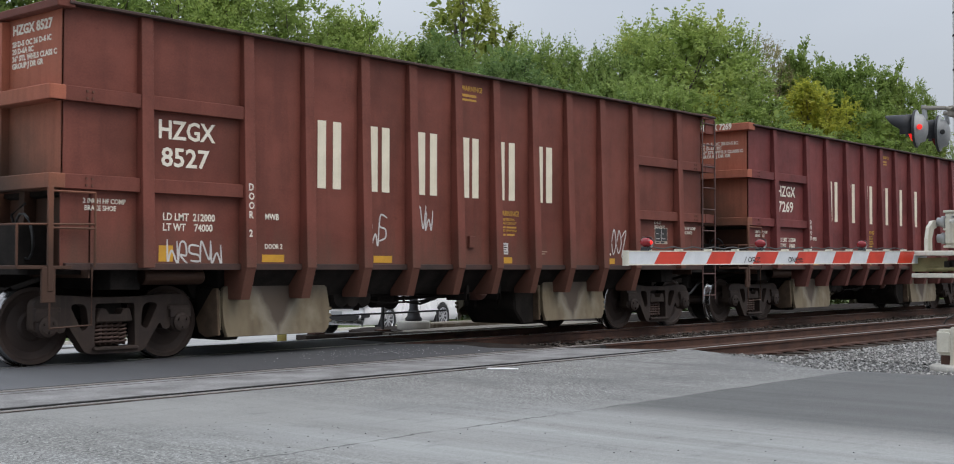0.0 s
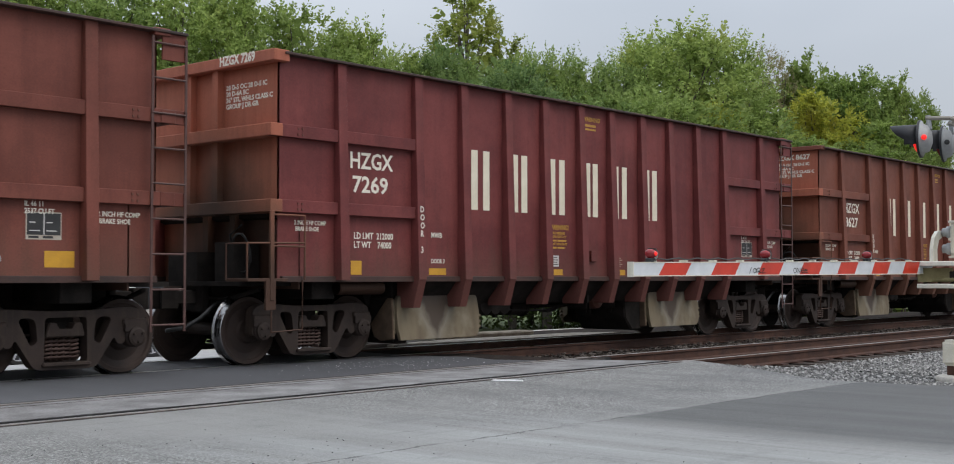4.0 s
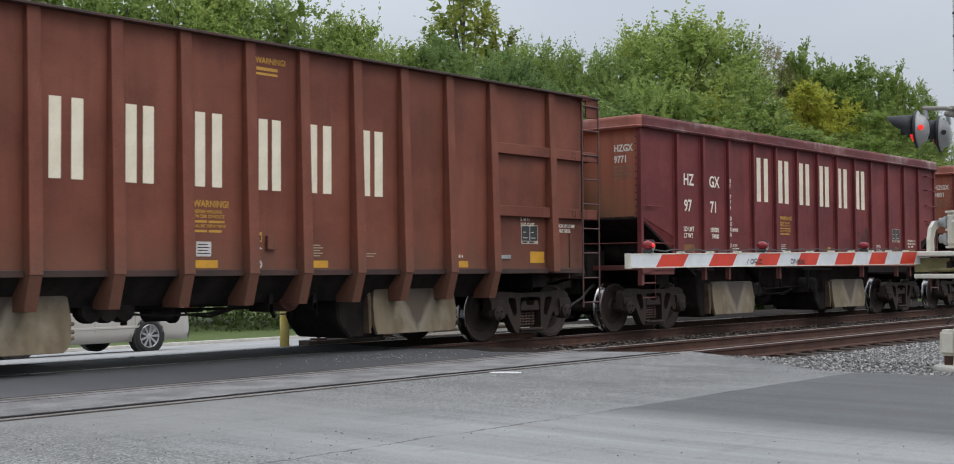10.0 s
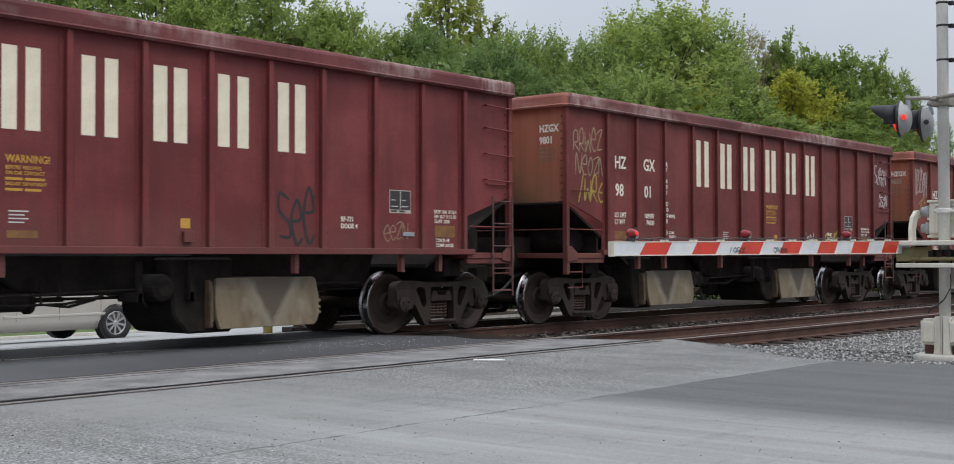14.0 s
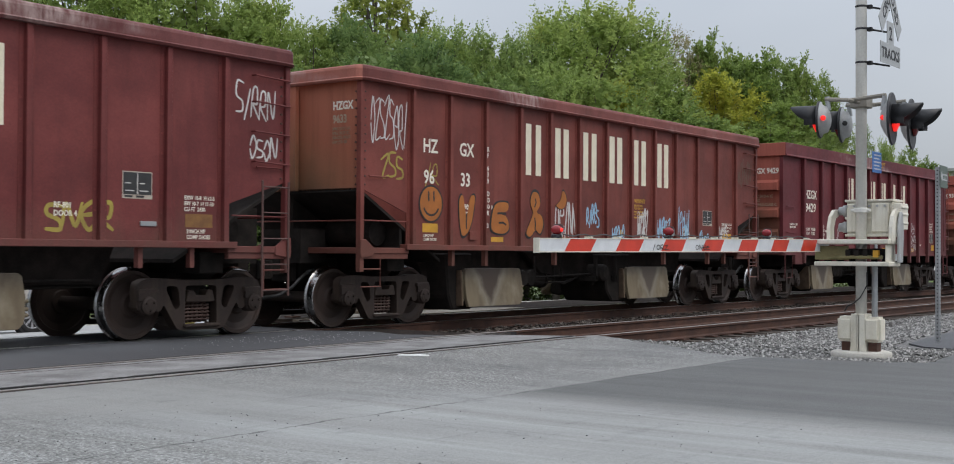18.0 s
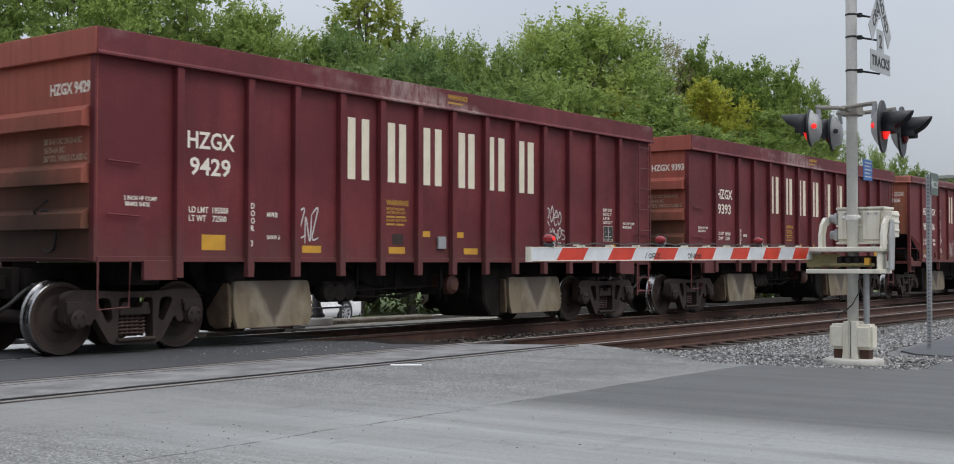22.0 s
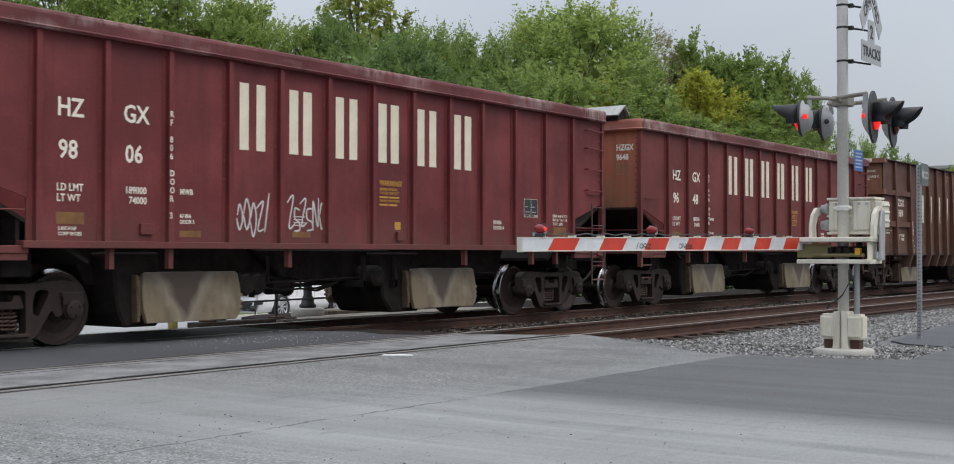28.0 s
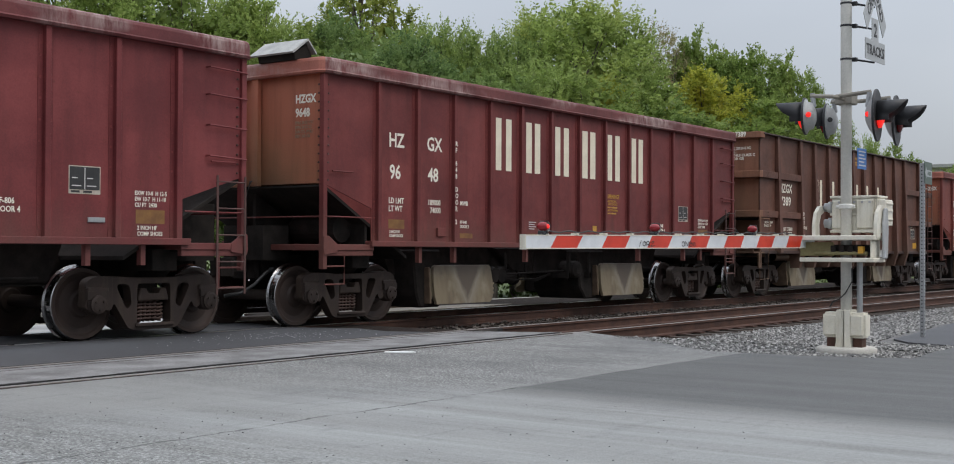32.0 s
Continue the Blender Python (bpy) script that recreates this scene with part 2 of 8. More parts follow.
def road_mat():
    """Worn grey asphalt: polished pale sweeps of tyres, a darker apron, coarse chip showing through."""
    m, n, l, b = nodes_of("worn_asphalt", 0.8, 0.0, 0.3)
    obj = n.new("ShaderNodeTexCoord").outputs["Object"]
    pos = n.new("ShaderNodeSeparateXYZ")
    l.new(obj, pos.inputs["Vector"])
    X, Y = pos.outputs["X"], pos.outputs["Y"]
    big = noise_node(n, l, obj, 0.55, 5, 0.6)
    mid = noise_node(n, l, obj, 3.2, 5, 0.65)
    chip = noise_node(n, l, obj, 52, 3, 0.75)
    vor = n.new("ShaderNodeTexVoronoi")
    vor.inputs["Scale"].default_value = 70
    l.new(obj, vor.inputs["Vector"])
    sweep = noise_node(n, l, mapped(n, l, obj, (2.6, 0.16, 1), 6), 1.0, 4, 0.6)
    sweep2 = noise_node(n, l, mapped(n, l, obj, (9.0, 0.3, 1), 4), 1.0, 3, 0.6)
    base = blend(n, l, ramp(n, l, big, 0.3, 0.7), (0.186, 0.187, 0.180), (0.246, 0.247, 0.238))
    # the pale wheel sweeps lie nearer than the seam
    pale = ramp(n, l, calc(n, l, "ADD", calc(n, l, "MULTIPLY", sweep, 0.75), calc(n, l, "MULTIPLY", sweep2, 0.25)), 0.36, 0.62)
    zone = ramp(n, l, calc(n, l, "ADD", X, calc(n, l, "MULTIPLY", big, 1.2)), 9.2, 8.2)
    pale_zone = ramp(n, l, calc(n, l, "ADD", Y, calc(n, l, "MULTIPLY", big, 1.6)), 8.4, 7.0)
    base = blend(n, l, calc(n, l, "MULTIPLY", calc(n, l, "MULTIPLY", pale, zone), calc(n, l, "MULTIPLY", pale_zone, 0.75)), base, (0.298, 0.307, 0.303))
    # dark smooth apron beyond the seam
    dark = calc(n, l, "MULTIPLY", ramp(n, l, calc(n, l, "ADD", X, calc(n, l, "MULTIPLY", sweep, 0.8)), 8.3, 9.0),
                ramp(n, l, Y, 5.86, 5.8))
    base = blend(n, l, calc(n, l, "MULTIPLY", dark, 0.85), base, blend(n, l, mid, (0.066, 0.068, 0.068), (0.102, 0.104, 0.103)))
    # coarse chip along the rail side
    rough_zone = calc(n, l, "MULTIPLY", ramp(n, l, calc(n, l, "ADD", Y, calc(n, l, "MULTIPLY", mid, 0.8)), 6.1, 6.9), ramp(n, l, X, 6.5, 9.0))
    chips = blend(n, l, ramp(n, l, chip, 0.38, 0.64), (0.07, 0.07, 0.07), (0.36, 0.36, 0.345))
    base = blend(n, l, calc(n, l, "MULTIPLY", rough_zone, 0.75), base, chips)
    scuff = noise_node(n, l, mapped(n, l, obj, (0.9, 6.0, 1), 20), 1.0, 4, 0.6)
    base = blend(n, l, calc(n, l, "MULTIPLY", ramp(n, l, scuff, 0.58, 0.70), 0.22), base, (0.09, 0.09, 0.092))
    base = blend(n, l, calc(n, l, "MULTIPLY", ramp(n, l, mid, 0.58, 0.72), 0.35), base, (0.10, 0.10, 0.105))
    blot = noise_node(n, l, mapped(n, l, obj, (1.5, 0.55, 1), -32), 1.0, 5, 0.65)
    base = blend(n, l, calc(n, l, "MULTIPLY", ramp(n, l, blot, 0.47, 0.66), calc(n, l, "ADD", calc(n, l, "MULTIPLY", rough_zone, 0.38), 0.12)), base, (0.085, 0.086, 0.09))
    # bare chip shows in the rail-side patch and on the worn verge nearest the road's middle
    verge = ramp(n, l, calc(n, l, "ADD", X, calc(n, l, "MULTIPLY", big, 1.6)), 6.3, 4.9)
    coarse = calc(n, l, "MAXIMUM", rough_zone, verge)
    smooth = calc(n, l, "MULTIPLY", calc(n, l, "MULTIPLY", calc(n, l, "MULTIPLY", pale, zone), 0.44), calc(n, l, "SUBTRACT", 1.0, verge))
    pits = n.new("ShaderNodeTexVoronoi")
    pits.inputs["Scale"].default_value = 46
    l.new(obj, pits.inputs["Vector"])
    speck = n.new("ShaderNodeSeparateColor")
    l.new(pits.outputs["Color"], speck.inputs["Color"])
    base = blend(n, l, calc(n, l, "ADD", calc(n, l, "MULTIPLY", rough_zone, 0.5), calc(n, l, "MULTIPLY", verge, 0.5)), base, blend(n, l, calc(n, l, "POWER", speck.outputs["Red"], 1.8), (0.42, 0.42, 0.42), (1.7, 1.7, 1.68)), "MULTIPLY")
    base = blend(n, l, calc(n, l, "MULTIPLY", calc(n, l, "SUBTRACT", 0.6, smooth), calc(n, l, "ADD", calc(n, l, "MULTIPLY", coarse, 0.9), 0.35)), base, blend(n, l, ramp(n, l, chip, 0.36, 0.64), (0.22, 0.22, 0.22), (1.62, 1.62, 1.62)), "MULTIPLY")
    grit = noise_node(n, l, obj, 28, 4, 0.7)
    base = blend(n, l, 0.2, base, blend(n, l, ramp(n, l, grit, 0.3, 0.7), (0.5, 0.5, 0.5), (1.45, 1.45, 1.45)), "MULTIPLY")
    spots = noise_node(n, l, obj, 14, 2, 0.5)
    base = blend(n, l, calc(n, l, "MULTIPLY", ramp(n, l, spots, 0.72, 0.76), 0.6), base, (0.05, 0.05, 0.05))
    # tar-dark seam parallel to the rails
    seam = calc(n, l, "ABSOLUTE", calc(n, l, "ADD", calc(n, l, "SUBTRACT", Y, 5.82), calc(n, l, "MULTIPLY", calc(n, l, "SUBTRACT", noise_node(n, l, obj, 1.6, 6, 0.75), 0.5), 0.30)), 0)
    broken = ramp(n, l, noise_node(n, l, obj, 1.3, 3), 0.38, 0.55)
    base = blend(n, l, calc(n, l, "MULTIPLY", ramp(n, l, seam, 0.022, 0.006), calc(n, l, "MULTIPLY", broken, 0.8)), base, (0.04, 0.04, 0.04))
    l.new(base, b.inputs["Base Color"])
    l.new(calc(n, l, "SUBTRACT", 0.9, calc(n, l, "MULTIPLY", pale, 0.22)), b.inputs["Roughness"])
    bumped(n, l, b, calc(n, l, "ADD", calc(n, l, "MULTIPLY", chip, 0.6), vor.outputs["Distance"]), 0.35, 0.008)
    return m


def apron_mat():
    """Fresh black asphalt, with a pale glancing sheen painted in towards low x."""
    m, n, l, b = nodes_of("fresh_asphalt", 0.72, 0.0, 0.4)
    obj = n.new("ShaderNodeTexCoord").outputs["Object"]
    pos = n.new("ShaderNodeSeparateXYZ")
    l.new(obj, pos.inputs["Vector"])
    big = noise_node(n, l, obj, 0.8, 4, 0.55)
    drag = noise_node(n, l, mapped(n, l, obj, (2.2, 0.25, 1), 8), 1.0, 4, 0.6)
    fine = noise_node(n, l, obj, 60, 3, 0.7)
    col = blend(n, l, big, (0.050, 0.051, 0.055), (0.084, 0.086, 0.092))
    pale_zone = ramp(n, l, calc(n, l, "ADD", pos.outputs["X"], calc(n, l, "MULTIPLY", drag, 2.2)), 9.4, 6.4)
    # sheen put into the colour: paler and bluer towards low x
    col = blend(n, l, calc(n, l, "MULTIPLY", pale_zone, 0.6), col, (0.145, 0.152, 0.162))
    col = blend(n, l, 0.4, col, blend(n, l, ramp(n, l, fine, 0.25, 0.75), (0.45, 0.45, 0.45), (1.5, 1.5, 1.5)), "MULTIPLY")
    l.new(col, b.inputs["Base Color"])
    bumped(n, l, b, fine, 0.3, 0.006)
    return m


M = {}
M["road"] = road_mat()
M["black_asphalt"] = apron_mat()
M["panel"] = coat("crossing_asphalt", (0.145, 0.142, 0.140), (0.265, 0.262, 0.26), 2.2, 0.85, 0, 0.55, 0.5)
M["far_road"] = coat("far_asphalt", (0.30, 0.30, 0.30), (0.38, 0.38, 0.375), 0.5, 0.85, 0, 0.3, 0.2)
M["gravel"] = coat("gravel_bed", (0.09, 0.088, 0.085), (0.20, 0.195, 0.19), 14.0, 0.9, 0, 0.6, 0.8)
M["grass"] = coat("mown_grass", (0.072, 0.108, 0.030), (0.115, 0.15, 0.046), 3.0, 0.9, 0, 0.6, 0.6)
M["earth"] = coat("dark_ballast", (0.022, 0.017, 0.015), (0.045, 0.036, 0.031), 5.0, 0.95, 0, 0.6, 0.8, None, 0, 0.1)
M["rail"] = coat("rusty_rail", (0.052, 0.024, 0.016), (0.092, 0.044, 0.029), 4.0, 0.75, 0.1, 0.4, 0.3)
M["rail_shine"] = coat("polished_rail_head", (0.55, 0.54, 0.53), (0.66, 0.65, 0.64), 3.0, 0.3, 0.9, 0.1, 0.05)
M["rail_top"] = coat("worn_rail_head", (0.17, 0.15, 0.135), (0.235, 0.215, 0.20), 3.0, 0.6, 0.1, 0.2, 0.1)
M["tar_brown"] = coat("oily_brown_joint", (0.055, 0.046, 0.041), (0.10, 0.088, 0.08), 5.0, 0.8, 0, 0.4, 0.3)
M["tie"] = coat("creosoted_timber", (0.03, 0.022, 0.017), (0.06, 0.045, 0.035), 6.0, 0.9, 0, 0.5, 0.6)
M["rubber"] = coat("flangeway_rubber", (0.018, 0.018, 0.018), (0.03, 0.03, 0.03), 6.0, 0.85, 0, 0.4, 0.4)
M["truck"] = coat("cast_truck_steel", (0.025, 0.0155, 0.012), (0.043, 0.0275, 0.0215), 4.0, 0.7, 0.0, 0.4, 0.4, (0.09, 0.066, 0.044), 0.4)
M["wheel"] = coat("wheel_plate_steel", (0.031, 0.020, 0.016), (0.050, 0.032, 0.025), 3.0, 0.7, 0.0, 0.3, 0.2)
M["tread"] = coat("bright_tread", (0.26, 0.255, 0.255), (0.36, 0.355, 0.355), 5.0, 0.24, 1.0, 0.1, 0.05)
M["spring"] = coat("spring_steel", (0.075, 0.045, 0.037), (0.12, 0.075, 0.06), 6.0, 0.55, 0.1, 0.3, 0.2)
M["rust"] = coat("oxide_tank_paint", (0.085, 0.035, 0.026), (0.12, 0.05, 0.036), 4.0, 0.6, 0, 0.3, 0.2)
# near-black: the deep shade under the wagons is put into the colour
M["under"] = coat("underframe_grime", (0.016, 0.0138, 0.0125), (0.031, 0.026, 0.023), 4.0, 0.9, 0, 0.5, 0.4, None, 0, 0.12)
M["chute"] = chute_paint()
M["chute_dirt"] = coat("ballast_dirt", (0.085, 0.055, 0.036), (0.15, 0.10, 0.065), 5.0, 0.85, 0, 0.4, 0.4)
M["ladder"] = coat("dull_ladder_steel", (0.07, 0.034, 0.029), (0.10, 0.05, 0.042), 5.0, 0.6, 0, 0.3, 0.2)
M["rim_edge"] = coat("dark_rim_edge", (0.035, 0.022, 0.018), (0.07, 0.035, 0.028), 2.0, 0.6, 0, 0.3, 0.2)
M["dim_yellow"] = coat("faded_yellow_patch", (0.24, 0.12, 0.035), (0.17, 0.08, 0.03), 6.0, 0.6, 0, 0.3, 0.05)
M["spec_text"] = coat("faded_lettering", (0.42, 0.33, 0.24), (0.3, 0.22, 0.15), 5.0, 0.6, 0, 0.2, 0.05)
M["worn_white"] = coat("worn_stencil_frame", (0.50, 0.45, 0.38), (0.38, 0.32, 0.26), 6.0, 0.6, 0, 0.3, 0.05)
M["faint_text"] = coat("nearly_gone_lettering", (0.30, 0.20, 0.13), (0.22, 0.14, 0.09), 5.0, 0.6, 0, 0.2, 0.05)
M["white_paint"] = coat("white_lettering", (0.80, 0.76, 0.66), (0.71, 0.66, 0.55), 3.0, 0.6, 0, 0.2, 0.05)
M["cream_paint"] = coat("cream_painted_bar", (0.78, 0.72, 0.57), (0.68, 0.62, 0.48), 3.0, 0.6, 0, 0.2, 0.05)
M["yellow"] = coat("yellow_patch", (0.62, 0.33, 0.03), (0.5, 0.26, 0.03), 4.0, 0.5, 0, 0.15, 0.05)
M["yellow_text"] = coat("yellow_lettering", (0.55, 0.30, 0.04), (0.4, 0.22, 0.04), 4.0, 0.55, 0, 0.15, 0.05)
M["orange_spray"] = coat("orange_spray", (0.42, 0.14, 0.025), (0.32, 0.11, 0.025), 3.0, 0.6, 0, 0.2, 0.05)
M["black_spray"] = coat("black_spray", (0.02, 0.018, 0.018), (0.035, 0.03, 0.03), 3.0, 0.6, 0, 0.2, 0.05)
M["blue_spray"] = coat("pale_blue_spray", (0.33, 0.52, 0.66), (0.25, 0.42, 0.58), 3.0, 0.6, 0, 0.2, 0.05)
M["yellow_spray"] = coat("lemon_spray", (0.40, 0.32, 0.06), (0.28, 0.21, 0.05), 3.0, 0.6, 0, 0.2, 0.05)
M["white_spray"] = coat("white_spray", (0.62, 0.6, 0.58), (0.48, 0.46, 0.44), 3.0, 0.6, 0, 0.2, 0.05)
M["pale_spray"] = coat("thin_straw_spray", (0.34, 0.27, 0.17), (0.26, 0.19, 0.12), 3.0, 0.6, 0, 0.2, 0.05)
M["dark_plate"] = coat("black_stencil_panel", (0.025, 0.025, 0.025), (0.04, 0.04, 0.04), 4.0, 0.5)
M["hose"] = plain("rubber_hose", (0.03, 0.03, 0.03), 0.5)
M["galv"] = coat("galvanised_steel", (0.33, 0.34, 0.345), (0.42, 0.43, 0.435), 3.0, 0.42, 0.6, 0.2, 0.1, (0.2, 0.2, 0.2), 0.3)
M["mast"] = coat("aluminium_mast", (0.60, 0.59, 0.545), (0.68, 0.665, 0.615), 2.0, 0.5, 0.0, 0.15, 0.1, (0.35, 0.33, 0.30), 0.35)
M["cast"] = coat("weathered_cast_arm", (0.20, 0.185, 0.155), (0.29, 0.27, 0.23), 5.0, 0.6, 0.1, 0.25, 0.2)
M["white_metal"] = coat("aged_white_enamel", (0.66, 0.62, 0.51), (0.73, 0.70, 0.61), 4.0, 0.5, 0, 0.2, 0.15, (0.3, 0.24, 0.15), 0.45)
M["black_metal"] = coat("black_signal_paint", (0.018, 0.018, 0.02), (0.03, 0.03, 0.033), 4.0, 0.5, 0, 0.2, 0.1)
M["grey_metal"] = coat("grey_signal_paint", (0.33, 0.335, 0.335), (0.42, 0.425, 0.42), 4.0, 0.5, 0.2, 0.2, 0.1)
M["red_lit"] = glow("lit_red_lens", (0.9, 0.02, 0.015), 0.9)
M["red_lens"] = plain("red_lamp_lens", (0.26, 0.02, 0.025), 0.2)
M["red_dark"] = plain("unlit_red_lens", (0.16, 0.012, 0.012), 0.15)
M["red_tape"] = coat("red_reflective_tape", (0.62, 0.045, 0.02), (0.52, 0.04, 0.02), 5.0, 0.4, 0, 0.1, 0.05)
M["white_tape"] = coat("white_reflective_tape", (0.66, 0.68, 0.7), (0.56, 0.58, 0.6), 5.0, 0.4, 0, 0.1, 0.05)
M["concrete"] = coat("pale_concrete", (0.42, 0.40, 0.36), (0.52, 0.50, 0.45), 4.0, 0.85, 0, 0.35, 0.4)
M["stained"] = coat("stained_concrete", (0.22, 0.18, 0.13), (0.33, 0.29, 0.23), 3.0, 0.9, 0, 0.4, 0.4, (0.09, 0.065, 0.045), 0.8)
M["rubble"] = coat("pale_rubble", (0.20, 0.175, 0.14), (0.34, 0.31, 0.265), 9.0, 0.95, 0, 0.5, 0.6)
M["blue_sign"] = coat("blue_sign_face", (0.03, 0.16, 0.5), (0.04, 0.2, 0.56), 4.0, 0.4)
M["green_sign"] = coat("dull_green_sign_face", (0.075, 0.105, 0.085), (0.10, 0.135, 0.11), 4.0, 0.5)
# white sheet greyed: its side turned from the light is put into the colour
M["sign_white"] = coat("sign_sheet_white", (0.34, 0.355, 0.36), (0.42, 0.435, 0.44), 4.0, 0.45)
M["sign_black"] = plain("sign_black", (0.03, 0.03, 0.03), 0.5)
M["bark"] = coat("grey_bark", (0.09, 0.075, 0.06), (0.15, 0.13, 0.11), 5.0, 0.9, 0, 0.5, 0.8)
M["leaf_a"] = leaf_mat("bright_green_leaves", (0.175, 0.255, 0.060), (0.37, 0.46, 0.145), (0.42, 0.45, 0.12))
M["leaf_h"] = leaf_mat("green_leaves", (0.125, 0.195, 0.052), (0.26, 0.34, 0.105), (0.30, 0.33, 0.085))
M["leaf_b"] = leaf_mat("soft_deep_green_leaves", (0.095, 0.170, 0.062), (0.20, 0.285, 0.105), (0.21, 0.28, 0.09))
M["leaf_g"] = leaf_mat("light_green_leaves", (0.16, 0.245, 0.072), (0.33, 0.42, 0.140), (0.31, 0.37, 0.10))
M["leaf_e2"] = leaf_mat("dark_broad_leaves", (0.115, 0.185, 0.044), (0.24, 0.32, 0.085), (0.27, 0.30, 0.075))
M["leaf_c"] = leaf_mat("yellowing_leaves", (0.27, 0.31, 0.050), (0.46, 0.46, 0.075), (0.50, 0.43, 0.07))
M["leaf_f"] = leaf_mat("olive_leaves", (0.16, 0.215, 0.048), (0.33, 0.37, 0.085), (0.36, 0.35, 0.08))
# the trees' shade over the undergrowth is put into these leaf colours
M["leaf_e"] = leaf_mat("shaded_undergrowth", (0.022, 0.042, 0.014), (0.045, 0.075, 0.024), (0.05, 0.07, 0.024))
M["leaf_d"] = leaf_mat("browning_leaves", (0.24, 0.24, 0.11), (0.34, 0.28, 0.17), (0.38, 0.26, 0.17))
M["car_silver"] = coat("champagne_car_paint", (0.50, 0.48, 0.44), (0.54, 0.52, 0.48), 1.0, 0.3, 0.25, 0.05, 0.0)
M["car_white"] = coat("white_car_paint", (0.84, 0.84, 0.84), (0.87, 0.87, 0.87), 1.0, 0.25, 0, 0.05, 0.0)
M["tyre"] = coat("tyre_rubber", (0.02, 0.02, 0.02), (0.03, 0.03, 0.03), 8.0, 0.8)
M["rim"] = coat("alloy_rim", (0.5, 0.5, 0.52), (0.6, 0.6, 0.62), 4.0, 0.3, 0.8, 0.1)
# recess shade between the spokes is put into this darker rim colour
M["rim_dark"] = coat("shaded_rim_barrel", (0.05, 0.05, 0.05), (0.08, 0.08, 0.08), 4.0, 0.5, 0.3, 0.1)
M["glass"] = plain("dark_car_glass", (0.015, 0.018, 0.02), 0.08, 0.0, 0.6)
M["olive"] = coat("olive_greased_steel", (0.16, 0.14, 0.06), (0.24, 0.21, 0.10), 6.0, 0.55, 0.1, 0.3, 0.2)
M["bollard"] = coat("chipped_yellow_paint", (0.66, 0.56, 0.20), (0.60, 0.44, 0.08), 4.0, 0.55, 0, 0.2, 0.2, (0.09, 0.04, 0.02), 1.0)
M["litter"] = plain("white_plastic_litter", (0.8, 0.8, 0.8), 0.5)
M["tarp"] = coat("weathered_tarp", (0.42, 0.42, 0.40), (0.30, 0.30, 0.29), 5.0, 0.6, 0, 0.3, 0.3)


# ---- building blocks ----
def box(bm, x0, x1, y0, y1, z0, z1):
    v = [bm.verts.new(p) for p in ((x0, y0, z0), (x1, y0, z0), (x1, y1, z0), (x0, y1, z0), (x0, y0, z1), (x1, y0, z1), (x1, y1, z1), (x0, y1, z1))]
    for f in ((3, 2, 1, 0), (4, 5, 6, 7), (0, 1, 5, 4), (1, 2, 6, 5), (2, 3, 7, 6), (3, 0, 4, 7)):
        bm.faces.new([v[i] for i in f])
    return bm


def prism(bm, pts, axis, lo, hi):
    """A polygon swept along an axis: pts are (x, z) for 'y', (y, z) for 'x', (x, y) for 'z'."""
    def at(p, k):
        return (p[0], k, p[1]) if axis == "y" else (k, p[0], p[1]) if axis == "x" else (p[0], p[1], k)
    a = [bm.verts.new(at(p, lo)) for p in pts]
    b = [bm.verts.new(at(p, hi)) for p in pts]
    bm.faces.new(a)
    bm.faces.new(b[::-1])
    for i in range(len(pts)):
        j = (i + 1) % len(pts)
        bm.faces.new((a[i], b[i], b[j], a[j]))
    return bm


def tube(bm, pts, r, n=8, caps=True):
    """A round bar along a line of points."""
    pts = [Vector(p) for p in pts]
    rings = []
    for i, p in enumerate(pts):
        d = (pts[min(i + 1, len(pts) - 1)] - pts[max(i - 1, 0)]).normalized()
        s = d.cross(Vector((0, 0, 1)) if abs(d.z) < 0.9 else Vector((1, 0, 0))).normalized()
        u = s.cross(d)
        rr = r[i] if isinstance(r, (list, tuple)) else r
        rings.append([bm.verts.new(p + (s * math.cos(2 * math.pi * k / n) + u * math.sin(2 * math.pi * k / n)) * rr) for k in range(n)])
    for a, b in zip(rings, rings[1:]):
        for k in range(n):
            bm.faces.new((a[k], a[(k + 1) % n], b[(k + 1) % n], b[k]))
    if caps:
        bm.faces.new(rings[0][::-1])
        bm.faces.new(rings[-1])
    return bm


def lathe(bm, prof, axis="y", n=32, closed=False, caps=True):
    """Spin a profile of (radius, along) round an axis."""
    rings = []
    for r, a in prof:
        ring = []
        for k in range(n):
            c, s = r * math.cos(2 * math.pi * k / n), r * math.sin(2 * math.pi * k / n)
            ring.append(bm.verts.new((c, a, s) if axis == "y" else (a, c, s) if axis == "x" else (c, s, a)))
        rings.append(ring)
    pairs = list(zip(rings, rings[1:])) + ([(rings[-1], rings[0])] if closed else [])
    out = []
    for a, b in pairs:
        out.append([bm.faces.new((a[k], a[(k + 1) % n], b[(k + 1) % n], b[k])) for k in range(n)])
    if caps and not closed:
        bm.faces.new(rings[0][::-1])
        bm.faces.new(rings[-1])
    return out


def soften(bm, w=0.008, seg=1):
    bmesh.ops.bevel(bm, geom=bm.edges[:], offset=w, segments=seg, affect="EDGES", clamp_overlap=True)
    return bm


